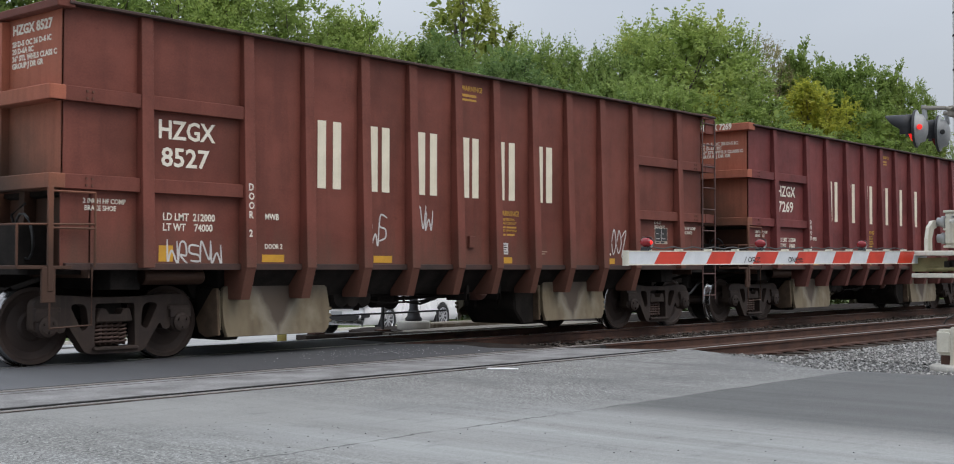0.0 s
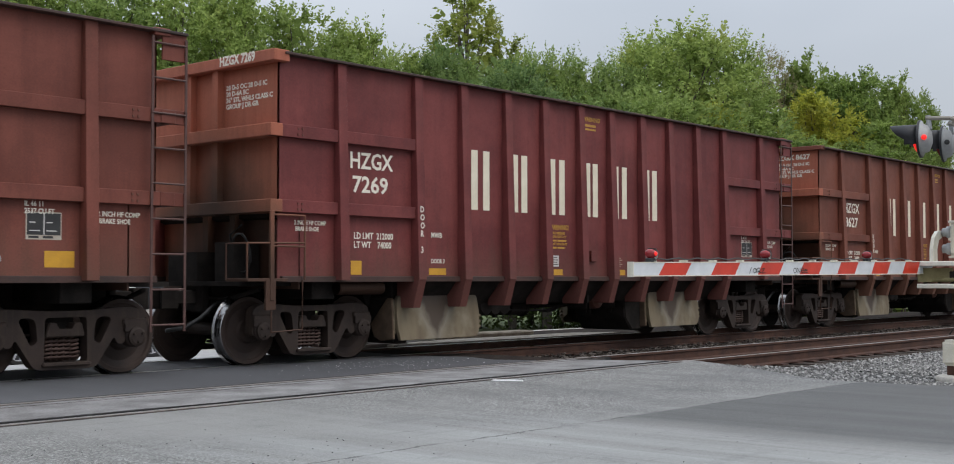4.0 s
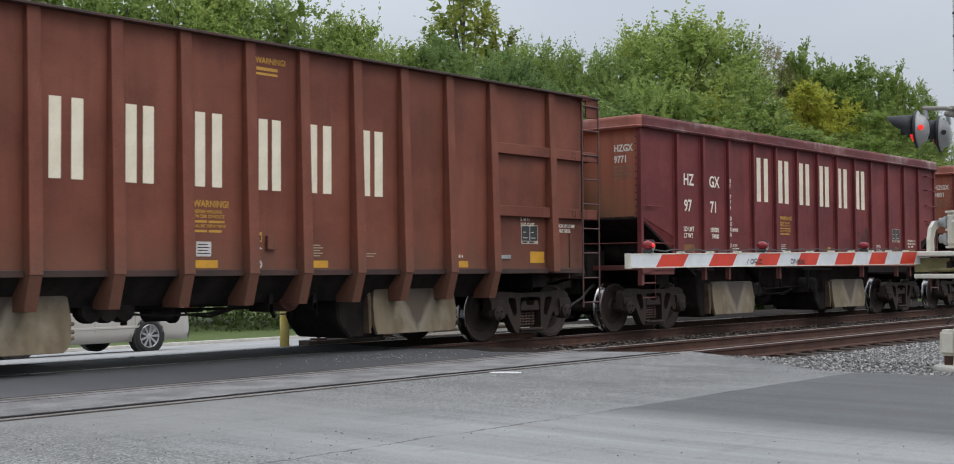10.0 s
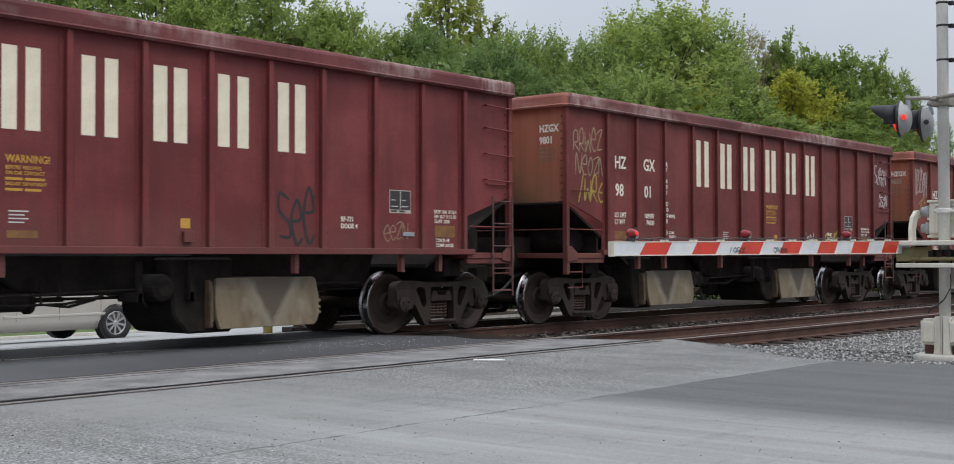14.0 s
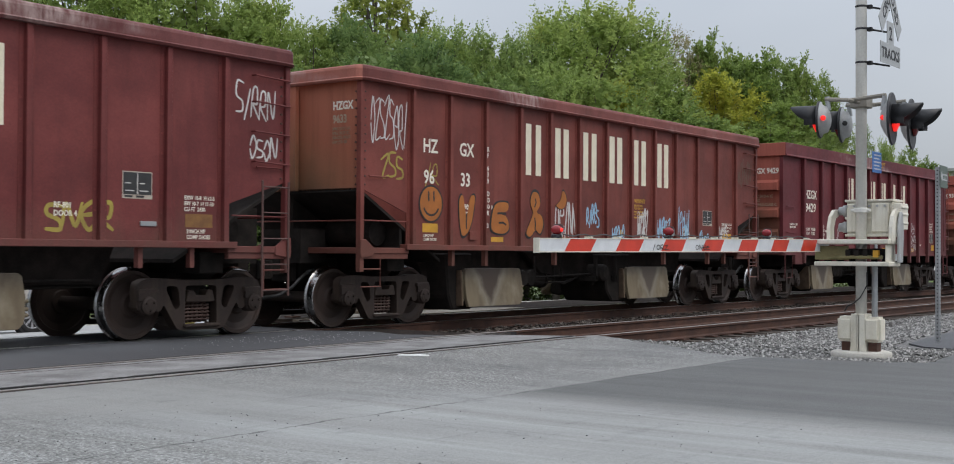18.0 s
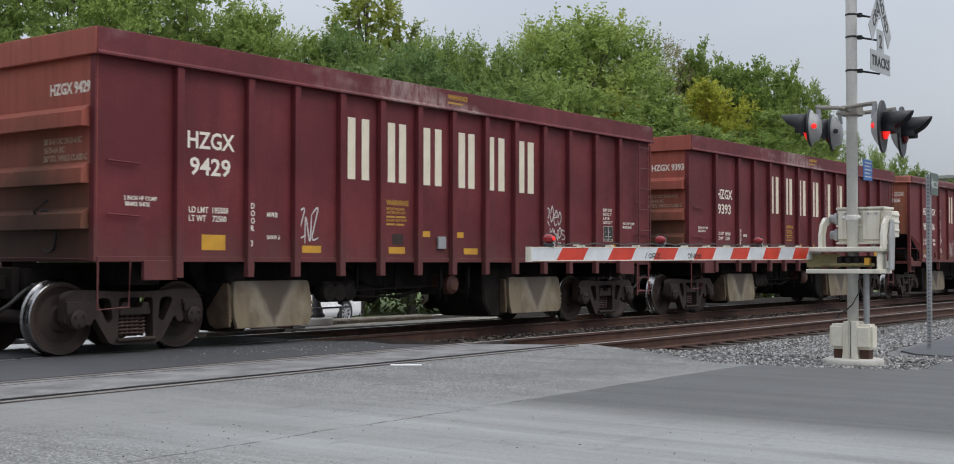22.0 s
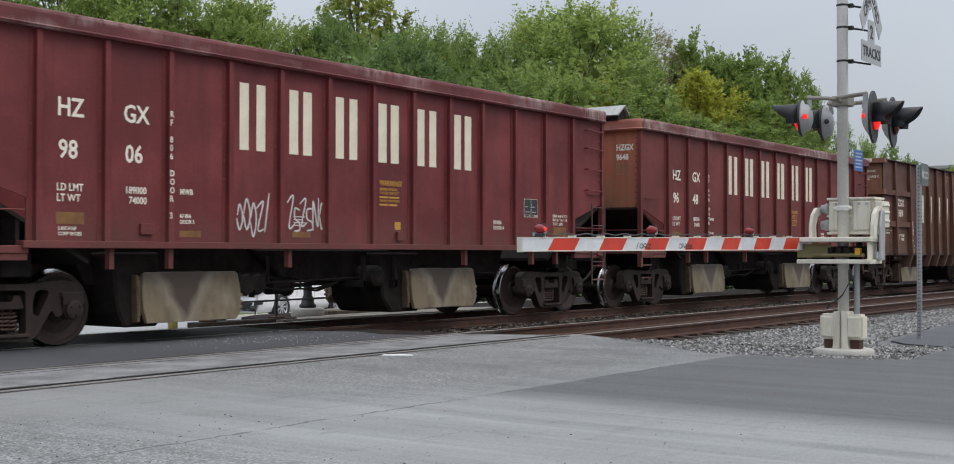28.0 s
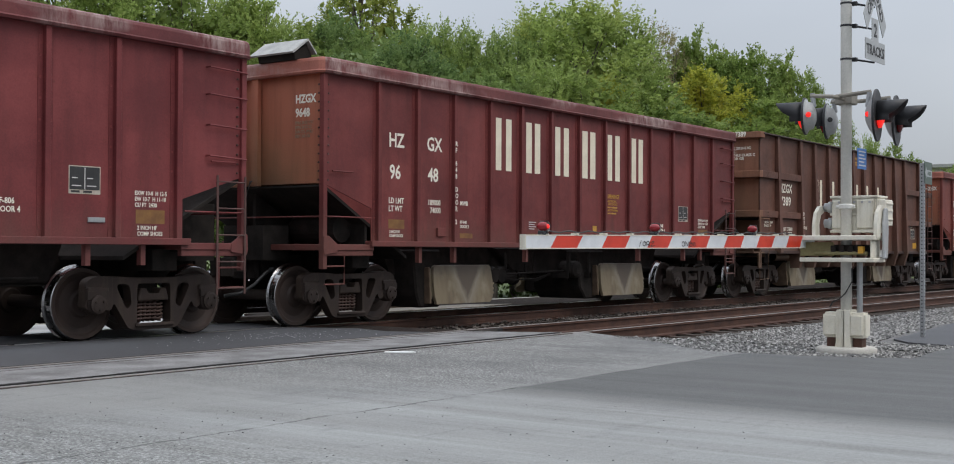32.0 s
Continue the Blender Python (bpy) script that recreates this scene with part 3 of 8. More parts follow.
def mesh_from(name, bm, mats, smooth=False):
    bmesh.ops.recalc_face_normals(bm, faces=bm.faces[:])
    me = bpy.data.meshes.new(name)
    bm.to_mesh(me)
    bm.free()
    for m in (mats if isinstance(mats, (list, tuple)) else (mats,)):
        me.materials.append(m)
    if smooth:
        for f in me.polygons:
            f.use_smooth = True
    return me


def piece(name, me, parent=None, m=None, label=""):
    """One mesh object, under a thing or a part, at the pose m in its parent's space."""
    ob = new(name, me)
    if parent is not None:
        ob.parent = parent
    if m is not None:
        ob.matrix_basis = m
    if label:
        ob["label"] = label
    return ob


def part(name, bm, material, parent, label="", smooth=False):
    return piece(name, mesh_from(name, bm, material, smooth), parent, None, label)


def thing(name, label, category, m=None, group="", kind=""):
    ob = new(name)
    ob.empty_display_size = 0.2
    if m is not None:
        ob.matrix_basis = m
    return tagged(ob, label, category, group, kind)


STORE = {}


def kept(key, make):
    if key not in STORE:
        STORE[key] = make()
    return STORE[key]


def raw_mesh(name, verts, faces, mats):
    me = bpy.data.meshes.new(name)
    me.from_pydata(verts, [], faces)
    for m in (mats if isinstance(mats, (list, tuple)) else (mats,)):
        me.materials.append(m)
    me.update()
    return me


def words(text, cap, material, align="LEFT", bold=0.028):
    """Lettering as a thin mesh with capitals cap metres high, in the x-y plane."""
    def make():
        cu = bpy.data.curves.new("lettering", "FONT")
        cu.body, cu.size, cu.align_x, cu.extrude, cu.offset = text, cap / 0.69, align, 0.0012, cap * bold
        cu.resolution_u, cu.space_line = 2, 0.95
        ob = bpy.data.objects.new("lettering", cu)
        me = bpy.data.meshes.new_from_object(ob)
        me.name = "lettering"
        me.materials.clear()
        me.materials.append(material)
        bpy.data.objects.remove(ob)
        return me
    return kept(("words", text, cap, material.name, align, bold), make)


# ---- the ground ----
def far_z(y):
    return -0.06 * (max(15.4, min(y, 34.0)) - 14.0)


def ground_z(x, y):
    """Level at the crossing, a ballast cutting beside it, and a gentle fall beyond the tracks."""
    if y > 15.4:
        return far_z(y) - 0.03
    if x > 14.6:
        k = min(1.0, max(0.0, (y - 5.6) / 2.2)) * min(1.0, (x - 14.6) / 0.7)
        return -0.02 - 0.19 * k
    return -0.035


def build_ground():
    xs = [-600, -250, -100, -40, -15] + [i * 1.0 for i in range(-8, 12)] + [11 + i * 0.25 for i in range(1, 60)] + [27 + 2 * i for i in range(20)] + [75, 100, 160, 260, 600]
    ys = [-600, -200, -60, -20, -8, -3, 0, 2, 3, 4] + [4.5 + 0.25 * i for i in range(0, 18)] + [9 + i * 0.5 for i in range(0, 14)] + [16 + i * 1.5 for i in range(14)] + [40, 50, 70, 110, 200, 600]
    xs, ys = sorted(set(xs)), sorted(set(ys))
    verts = [(x, y, ground_z(x, y) + (noise.noise(Vector((x * 0.9, y * 0.9, 0))) * 0.03 if x > 14.8 and y < 8.5 else 0)) for y in ys for x in xs]
    w = len(xs)
    faces, kinds = [], []
    for j in range(len(ys) - 1):
        for i in range(w - 1):
            faces.append((j * w + i, j * w + i + 1, (j + 1) * w + i + 1, (j + 1) * w + i))
            x, y = (xs[i] + xs[i + 1]) / 2, (ys[j] + ys[j + 1]) / 2
            kinds.append(2 if y > 30 else 0 if (y < 7.6 or y > 15.4) else 1)
    me = raw_mesh("ground", verts, faces, (M["gravel"], M["earth"], M["grass"]))
    for f, k in zip(me.polygons, kinds):
        f.material_index = k
    tagged(new("ground", me), "gravel and mown grass ground around the level crossing", "ground", kind="structure")


def slab(name, pts, z0, z1, material, label, category="road"):
    bm = bmesh.new()
    prism(bm, pts, "z", z0, z1)
    return tagged(part(name, bm, material, None), label, category, kind="structure")


def wavy(p, q, n, amp, seed):
    rnd = random.Random(seed)
    out = []
    for i in range(n):
        t = i / n
        out.append((p[0] + (q[0] - p[0]) * t + rnd.uniform(-amp, amp), p[1] + (q[1] - p[1]) * t + rnd.uniform(-amp, amp)))
    return out


def build_roads():
    # near approach, with a ragged edge against the ballast by the signal mast
    edge = wavy((14.9, 8.99), (13.0, 6.3), 10, 0.05, 3) + wavy((13.0, 6.3), (13.0, 5.1), 5, 0.04, 4) + wavy((13.0, 5.1), (13.4, 4.1), 5, 0.05, 5) + wavy((13.4, 4.1), (15.6, 4.2), 8, 0.05, 6)
    # the outline runs round anticlockwise
    pts = [(-60, -60), (60, -60), (60, 3.9), (20, 4.15)] + edge[::-1] + [(14.8, 8.995), (-60, 8.995)]
    slab("road", pts, -0.3, 0.0, M["road"], "worn grey asphalt approach with pale tyre sweeps and a seam")
    slab("crossing_panel", [(-60, 9.27), (14.6, 9.27), (14.2, 9.9), (13.9, 10.49), (-60, 10.49)], -0.25, 0.004, M["panel"], "grey asphalt infill between the near rails", "crossing surface")
    slab("black_apron", [(-60, 10.73), (13.5, 10.73), (13.2, 11.3), (13.45, 12.0), (13.0, 12.98), (-60, 12.98)], -0.25, 0.002, M["black_asphalt"], "fresh black asphalt between the two tracks", "crossing surface")
    slab("inner_apron", [(-60, 13.2), (13.2, 13.2), (13.3, 14.5), (-60, 14.5)], -0.25, -0.002, M["black_asphalt"], "dark asphalt infill between the far rails", "crossing surface")
    bm = bmesh.new()
    rows = [(14.72, -0.005), (15.4, far_z(15.4) - 0.0), (20, far_z(20)), (25, far_z(25)), (30.2, far_z(30.2))]
    prev = None
    for y, z in rows:
        a, b = bm.verts.new((-60, y, z)), bm.verts.new((70 if y > 16.9 else 14.0, y, z))
        if prev:
            bm.faces.new((prev[0], prev[1], b, a))
        prev = (a, b)
    tagged(part("road", bm, M["far_road"], None), "pale asphalt street beyond the tracks", "road", kind="structure")
    bm = bmesh.new()
    prism(bm, [(30.2, far_z(30.2) - 0.3), (30.35, far_z(30.2) - 0.3), (30.35, far_z(30.2) + 0.09), (30.22, far_z(30.2) + 0.08)], "x", -60, 70)
    tagged(part("kerb", bm, M["concrete"], None), "low pale concrete kerb before the grass", "kerb", kind="structure")
    slab("side_path", [(15.7, 4.25), (20, 4.25), (60, 4.0), (60, 9.3), (30, 6.6), (20, 5.6), (16.4, 5.25), (15.9, 4.9)], -0.3, -0.006, M["black_asphalt"], "strip of dark asphalt beside the gravel")
    # tar joint and rubber beside the near rails
    for y0, y1 in ((9.0, 9.104), (9.188, 9.232), (9.235, 9.268), (10.492, 10.54), (10.70, 10.728)):
        slab("flangeway_strip", [(-60, y0), (14.9, y0), (14.9, y1), (-60, y1)], -0.2, -0.03 if y0 == 9.235 else -0.003 if y0 < 9.2 else -0.006, M["panel"] if y0 < 9.2 else M["rubber"], "grey asphalt packed against the rail" if y0 < 9.2 else "black flangeway groove along the rail", "crossing surface")
    # torn tar lips along the groove and the rail
    for y, reach, seed, mt in ((9.262, 0.06, 7, "rubber"), (9.045, 0.03, 8, "tar_brown"), (10.50, 0.05, 9, "tar_brown"), (10.30, 0.03, 10, "tar_brown")):
        rnd = random.Random(seed)
        x, low, high = 3.0, [], []
        while x < 14.6:
            on = noise.noise(Vector((x * 0.8, seed, 0))) > (-0.45 if y in (9.262, 10.50) else 0.12)
            wob = noise.noise(Vector((x * 0.35, seed + 3.0, 0))) * 0.03
            wide = reach * (rnd.uniform(0.4, 1.3) if on else 0.08)
            low.append((x, y + wob * (y != 9.262) - wide * 0.3))
            high.append((x, y + wob * (y != 9.262) + wide * 0.7))
            x += rnd.uniform(0.08, 0.2)
        slab("tar_joint", low + high[::-1], -0.02, 0.0075, M[mt], "ragged black tar joint beside the rail", "crossing surface")


def rail_profile(y):
    return [(y - 0.07, -0.175), (y + 0.07, -0.175), (y + 0.07, -0.160), (y + 0.012, -0.14), (y + 0.012, -0.045), (y + 0.036, -0.035), (y + 0.036, -0.004),
            (y + 0.028, 0.0), (y - 0.028, 0.0), (y - 0.036, -0.004), (y - 0.036, -0.035), (y - 0.012, -0.045), (y - 0.012, -0.14), (y - 0.07, -0.160)]


def build_tracks():
    for yc, nm in ((NEAR_Y, "near"), (TRAIN_Y, "far")):
        t = thing("railway_track", "standard-gauge track of rusty rails on dark timber ties", "railway track", group="tracks at the crossing", kind="structure")
        for s in (-1, 1):
            bm = bmesh.new()
            prism(bm, rail_profile(yc + s * 0.7535), "x", -90, 240)
            ob = part("rail", bm, (M["rail"], M["rail_shine"] if nm == "far" else M["rail_top"]), t)
            for f in ob.data.polygons:
                if f.normal.z > 0.5 and f.center.z > -0.01:
                    f.material_index = 1
        tie = kept("tie", lambda: mesh_from("tie", soften(box(bmesh.new(), -0.11, 0.11, -1.3, 1.3, -0.36, -0.185), 0.012), M["tie"]))
        plate = kept("tie_plate", lambda: mesh_from("tie_plate", box(bmesh.new(), -0.1, 0.1, -0.16, 0.16, -0.19, -0.172), M["rail"]))
        for i in range(46):
            x = 15.3 + 0.52 * i
            piece("tie", tie, t, pose(x, yc, random.uniform(-0.01, 0.004), 0, 0, random.uniform(-1, 1)))
        for i in range(20):
            piece("tie_plate", plate, t, pose(15.3 + 0.52 * i, yc - 0.7535, 0))


def stones(name, count, region, size, z_of, material, label, seed, category="gravel"):
    rnd = np.random.RandomState(seed)
    base = np.array([(1, 0, 0), (-1, 0, 0), (0, 1, 0), (0, -1, 0), (0, 0, 1), (0, 0, -1)], float)
    tri = [(0, 2, 4), (2, 1, 4), (1, 3, 4), (3, 0, 4), (2, 0, 5), (1, 2, 5), (3, 1, 5), (0, 3, 5)]
    verts, faces = [], []
    made = 0
    while made < count:
        x, y = region(rnd)
        if x is None:
            continue
        s = size * rnd.uniform(0.55, 1.5)
        b = base * (s * rnd.uniform(0.6, 1.2, (6, 1))) * np.array([1, 0.8, 0.6])
        a, c = rnd.uniform(0, 6.28), rnd.uniform(-0.6, 0.6)
        R1 = np.array([[math.cos(a), -math.sin(a), 0], [math.sin(a), math.cos(a), 0], [0, 0, 1]])
        R2 = np.array([[1, 0, 0], [0, math.cos(c), -math.sin(c)], [0, math.sin(c), math.cos(c)]])
        b = b @ (R1 @ R2).T + np.array([x, y, z_of(x, y) + s * 0.25])
        k = len(verts)
        verts.extend(map(tuple, b))
        faces.extend([(k + i, k + j, k + h) for i, j, h in tri])
        made += 1
    ob = new(name, raw_mesh(name, verts, faces, material))
    tagged(ob, label, category, kind="stuff")


def stone_mat(name, lo, hi):
    m, n, l, b = nodes_of(name, 0.85, 0, 0.3)
    geo = n.new("ShaderNodeNewGeometry").outputs["Random Per Island"]
    obj = n.new("ShaderNodeTexCoord").outputs["Object"]
    f = noise_node(n, l, obj, 40, 3)
    geo = calc(n, l, "POWER", geo, 1.9)
    l.new(blend(n, l, 0.3, blend(n, l, geo, lo, hi), blend(n, l, f, (0.5, 0.5, 0.5), (1.4, 1.4, 1.4)), "MULTIPLY"), b.inputs["Base Color"])
    return m


def build_gravel():
    grey = stone_mat("crushed_stone", (0.075, 0.074, 0.072), (0.43, 0.42, 0.40))
    brown = stone_mat("oily_ballast", (0.04, 0.032, 0.028), (0.16, 0.138, 0.12))

    def by_mast(r):
        x, y = 12.9 + 19 * r.uniform() ** 1.5, r.uniform(4.2, 8.7)
        if x < 15.2 and y > 8.86 - (14.9 - x) * 1.35 and x < 14.9:
            return None, None
        edge = 13.0 + max(0, (y - 6.3) * 0.74) if y > 6.3 else 13.0
        if x < edge or (x > 15.6 and y < 5.3 + 0.1 * (x - 15.6)):
            return None, None
        return x, y
    stones("gravel", 27000, by_mast, 0.026, ground_z, grey, "loose grey crushed stone round the signal mast", 11)

    def between(r):
        x, y = 13.6 + 24 * r.uniform() ** 1.5, r.choice([r.uniform(10.85, 12.95), r.uniform(9.3, 10.5)])
        return (x, y) if x > 14.0 + (11 - y) * 0.4 else (None, None)
    stones("ballast", 4200, between, 0.035, lambda x, y: -0.16 if y > 10.6 else -0.2, brown, "rust-stained ballast between the tracks", 12)

    def chips(r):
        x = r.normal(11.7, 1.0)
        y = r.normal(11.75, 0.4)
        return (x, y) if 8.6 < x < 13.2 and 10.75 < y < 12.85 else (None, None)
    pale = stone_mat("white_chippings", (0.45, 0.45, 0.46), (0.8, 0.8, 0.8))
    stones("chippings", 190, chips, 0.0075, lambda x, y: 0.002, pale, "white stone chips scattered on the black asphalt", 13)


def build_grit():
    dark = stone_mat("dark_grit", (0.02, 0.02, 0.02), (0.16, 0.16, 0.16))

    def near_side(r):
        x, y = r.uniform(2.5, 8.5), r.uniform(3.0, 8.4)
        return (x, y) if r.uniform() < (9.0 - x) / 7.0 and x + y < 13.5 else (None, None)
    stones("grit", 240, near_side, 0.0055, lambda x, y: 0.0005, dark, "loose dark grit strewn over the asphalt", 14, "grit")

    def verge_side(r):
        x, y = r.uniform(2.2, 6.0), r.uniform(2.6, 8.2)
        return (x, y) if r.uniform() < (6.2 - x) / 3.0 and x + y < 12.6 else (None, None)
    stones("grit", 700, verge_side, 0.0062, lambda x, y: 0.0, stone_mat("mixed_chippings", (0.05, 0.05, 0.05), (0.55, 0.55, 0.53)), "loose grey and white chippings on the worn asphalt", 15, "grit")


build_ground()
build_roads()
build_tracks()
build_gravel()
build_grit()


# ---- wagons ----
def side_frame_mesh():
    """Cast truck side frame: arched top chord, bowl-shaped lower chord, rounded windows and a spring opening."""
    def rounded(pts, r, n=4):
        out, k = [], len(pts)
        for i in range(k):
            p, a, b = Vector(pts[i]), Vector(pts[i - 1]), Vector(pts[(i + 1) % k])
            cut = min(r, (a - p).length * 0.45, (b - p).length * 0.45)
            q0, q1 = p + (a - p).normalized() * cut, p + (b - p).normalized() * cut
            for j in range(n + 1):
                t = j / n
                out.append(q0 * (1 - t) ** 2 + p * 2 * t * (1 - t) + q1 * t * t)
        return [(v.x, v.y) for v in out]
    half = [(0.30, 0.775), (0.62, 0.80), (0.90, 0.80), (1.03, 0.74), (1.04, 0.40), (0.93, 0.39), (0.91, 0.58), (0.80, 0.60), (0.76, 0.38), (0.66, 0.37), (0.62, 0.47), (0.40, 0.14), (0.30, 0.115)]
    outer = rounded(half + [(-x, z) for x, z in half[::-1]], 0.07)
    hole = rounded([(-0.60, 0.70), (-0.38, 0.70), (-0.35, 0.43), (-0.43, 0.38)], 0.09)
    spring = rounded([(-0.26, 0.70), (0.26, 0.70), (0.27, 0.19), (-0.27, 0.19)], 0.04, 2)
    bm = bmesh.new()
    for loop in (outer, hole, [(-x, z) for x, z in hole], spring):
        vs = [bm.verts.new((x, -0.075, z)) for x, z in loop]
        for i in range(len(vs)):
            bm.edges.new((vs[i], vs[(i + 1) % len(vs)]))
    bmesh.ops.triangle_fill(bm, use_beauty=True, edges=bm.edges[:])
    got = bmesh.ops.extrude_face_region(bm, geom=bm.faces[:])
    bmesh.ops.translate(bm, verts=[v for v in got["geom"] if isinstance(v, bmesh.types.BMVert)], vec=(0, 0.15, 0))
    bm.normal_update()
    rim = [e for e in bm.edges if len(e.link_faces) == 2 and abs(e.link_faces[0].normal.dot(e.link_faces[1].normal)) < 0.2 and abs(e.verts[0].co.y - e.verts[1].co.y) < 0.01]
    bmesh.ops.bevel(bm, geom=rim, offset=0.02, segments=2, profile=0.5, affect="EDGES", clamp_overlap=True)
    # spring seat and the pedestal roofs
    seat = bmesh.new()
    box(seat, -0.30, 0.30, -0.12, -0.06, 0.15, 0.20)
    for s in (-1, 1):
        box(seat, s * 0.88 - 0.16, s * 0.88 + 0.16, -0.115, -0.06, 0.60, 0.67)
    soften(seat, 0.015)
    extra = bpy.data.meshes.new("seat")
    seat.to_mesh(extra)
    seat.free()
    bm.from_mesh(extra)
    return mesh_from("side_frame", bm, M["truck"])


def spring_mesh():
    bm = bmesh.new()
    pts = [(0.058 * math.cos(a * 0.628), 0.058 * math.sin(a * 0.628), 0.215 + a * 0.0046) for a in range(0, 58)]
    tube(bm, pts, 0.0165, 6)
    return mesh_from("spring", bm, M["spring"], True)


def spring_cap_mesh():
    """The bolster's end over the springs, with its notch."""
    bm = bmesh.new()
    prism(bm, [(-0.24, 0.48), (0.24, 0.48), (0.24, 0.52), (0.20, 0.64), (0.11, 0.64), (0.09, 0.56), (-0.09, 0.56), (-0.11, 0.64), (-0.20, 0.64), (-0.24, 0.52)], "y", -0.09, 0.1)
    return mesh_from("spring_cap", soften(bm, 0.012), M["truck"])


def wheelset_mesh():
    bm = bmesh.new()
    for s in (-1, 1):
        prof = [(0.09, 0.66), (0.15, 0.665), (0.17, 0.69), (0.30, 0.715), (0.385, 0.70), (0.40, 0.68), (0.482, 0.68), (0.487, 0.695), (0.466, 0.715), (0.457, 0.74), (0.453, 0.815),
                (0.44, 0.822), (0.395, 0.822), (0.375, 0.80), (0.30, 0.775), (0.18, 0.80), (0.15, 0.835), (0.09, 0.84)]
        rings = lathe(bm, [(r, s * a) for r, a in prof], "y", 48)
        for k in (6, 7, 8, 9, 10):
            for f in rings[k]:
                f.material_index = 1
    lathe(bm, [(0.085, -1.0), (0.085, 1.0)], "y", 16)
    return mesh_from("wheelset", bm, (M["wheel"], M["tread"]), False)


def bearing_mesh():
    bm = bmesh.new()
    lathe(bm, [(0.13, -0.10), (0.13, 0.02), (0.115, 0.04), (0.115, 0.075), (0.085, 0.09), (0.03, 0.095)], "y", 20)
    for k in range(3):
        a = k * 2.094 + 0.5
        tube(bm, [(0.065 * math.cos(a), 0.08, 0.065 * math.sin(a)), (0.065 * math.cos(a), 0.115, 0.065 * math.sin(a))], 0.017, 6)
    box(bm, -0.15, 0.15, -0.12, 0.05, 0.06, 0.16)
    return mesh_from("bearing", bm, M["truck"])


def bolster_mesh():
    bm = bmesh.new()
    box(bm, -0.19, 0.19, -0.93, 0.93, 0.50, 0.72)
    box(bm, -0.3, 0.3, -0.35, 0.35, 0.7, 0.78)
    for s in (-1, 1):
        box(bm, s * 0.43 - 0.04, s * 0.43 + 0.04, -0.9, 0.9, 0.30, 0.42)
        for q in (-1, 1):
            box(bm, s * 0.40 - 0.035, s * 0.40 + 0.035, q * 0.75 - 0.06, q * 0.75 + 0.06, 0.32, 0.60)
    return mesh_from("truck", soften(bm, 0.01), M["under"])


ROLLERS = []


def add_truck(car, u):
    t = piece("truck", kept("bolster", bolster_mesh), car, pose(u, 0, 0), "cast steel three-piece truck, brown with dirt")
    for s in (-1, 1):
        piece("side_frame", kept("side_frame", side_frame_mesh), t, pose(0, s * 1.02, 0, 0, 0, 0 if s < 0 else 180))
        piece("spring_cap", kept("spring_cap", spring_cap_mesh), t, pose(0, s * 1.0, 0, 0, 0, 0 if s < 0 else 180))
        for x, y in ((-0.165, 0.05), (0, 0.07), (0.165, 0.05), (-0.08, 0.07), (0.08, 0.07)):
            piece("spring", kept("spring", spring_mesh), t, pose(x, s * (1.0 - y), 0))
    for x in (-0.889, 0.889):
        w = piece("wheelset", kept("wheelset", wheelset_mesh), t, pose(x, 0, 0.457), "steel wheels with bright worn treads")
        ROLLERS.append((w, x))
        for s in (-1, 1):
            piece("bearing", kept("bearing", bearing_mesh), t, pose(x, s * 1.09, 0.457, 0, 0, 180 if s < 0 else 0))


def near_text(car, text, cap, u, z, v, material=None, label="", align="LEFT", lead=1.45, wide=0.88):
    for k, line in enumerate(text.split("\n")):
        piece("lettering", words(line, cap, material or M["white_paint"], align), car, pose(u, -v - 0.003, z - k * cap * lead, 90, 0, 0) @ Matrix.Diagonal((wide, 1, 1, 1)), label)


def end_text(car, text, cap, y, z, u, material=None, lead=1.5, wide=0.84):
    for k, line in enumerate(text.split("\n")):
        piece("lettering", words(line, cap, material or M["white_paint"], "LEFT", 0.05), car, pose(u - 0.003, y, z - k * cap * lead, 90, 0, -90) @ Matrix.Diagonal((wide, 1, 1, 1)))


def panel(car, name, u0, u1, z0, z1, v, material, label="", thick=0.002):
    key = (name, round(u1 - u0, 3), round(z1 - z0, 3), material.name, thick)
    me = kept(key, lambda: mesh_from(name, box(bmesh.new(), 0, u1 - u0, -thick, 0, 0, z1 - z0), material))
    return piece(name, me, car, pose(u0, -v, z0), label)


def warn_block(car, u, z, v):
    """Stencilled yellow welding warning; its unreadable lines are bars."""
    ink = M["yellow_text"]
    near_text(car, "WARNING!", 0.08, u, z, v, ink)
    near_text(car, "BEFORE WELDING\nON CAR CONTACT", 0.04, u, z - 0.075, v, ink)
    for k in (2, 4):
        for a, b in ((0.0, 0.2), (0.225, 0.46 - 0.04 * (k == 4))):
            panel(car, "notice_bar", u + a, u + b, z - 0.075 - k * 0.058, z - 0.047 - k * 0.058, v, ink)
    near_text(car, "BALLAST DEPARTMENT", 0.036, u, z - 0.075 - 3 * 0.058, v, ink)


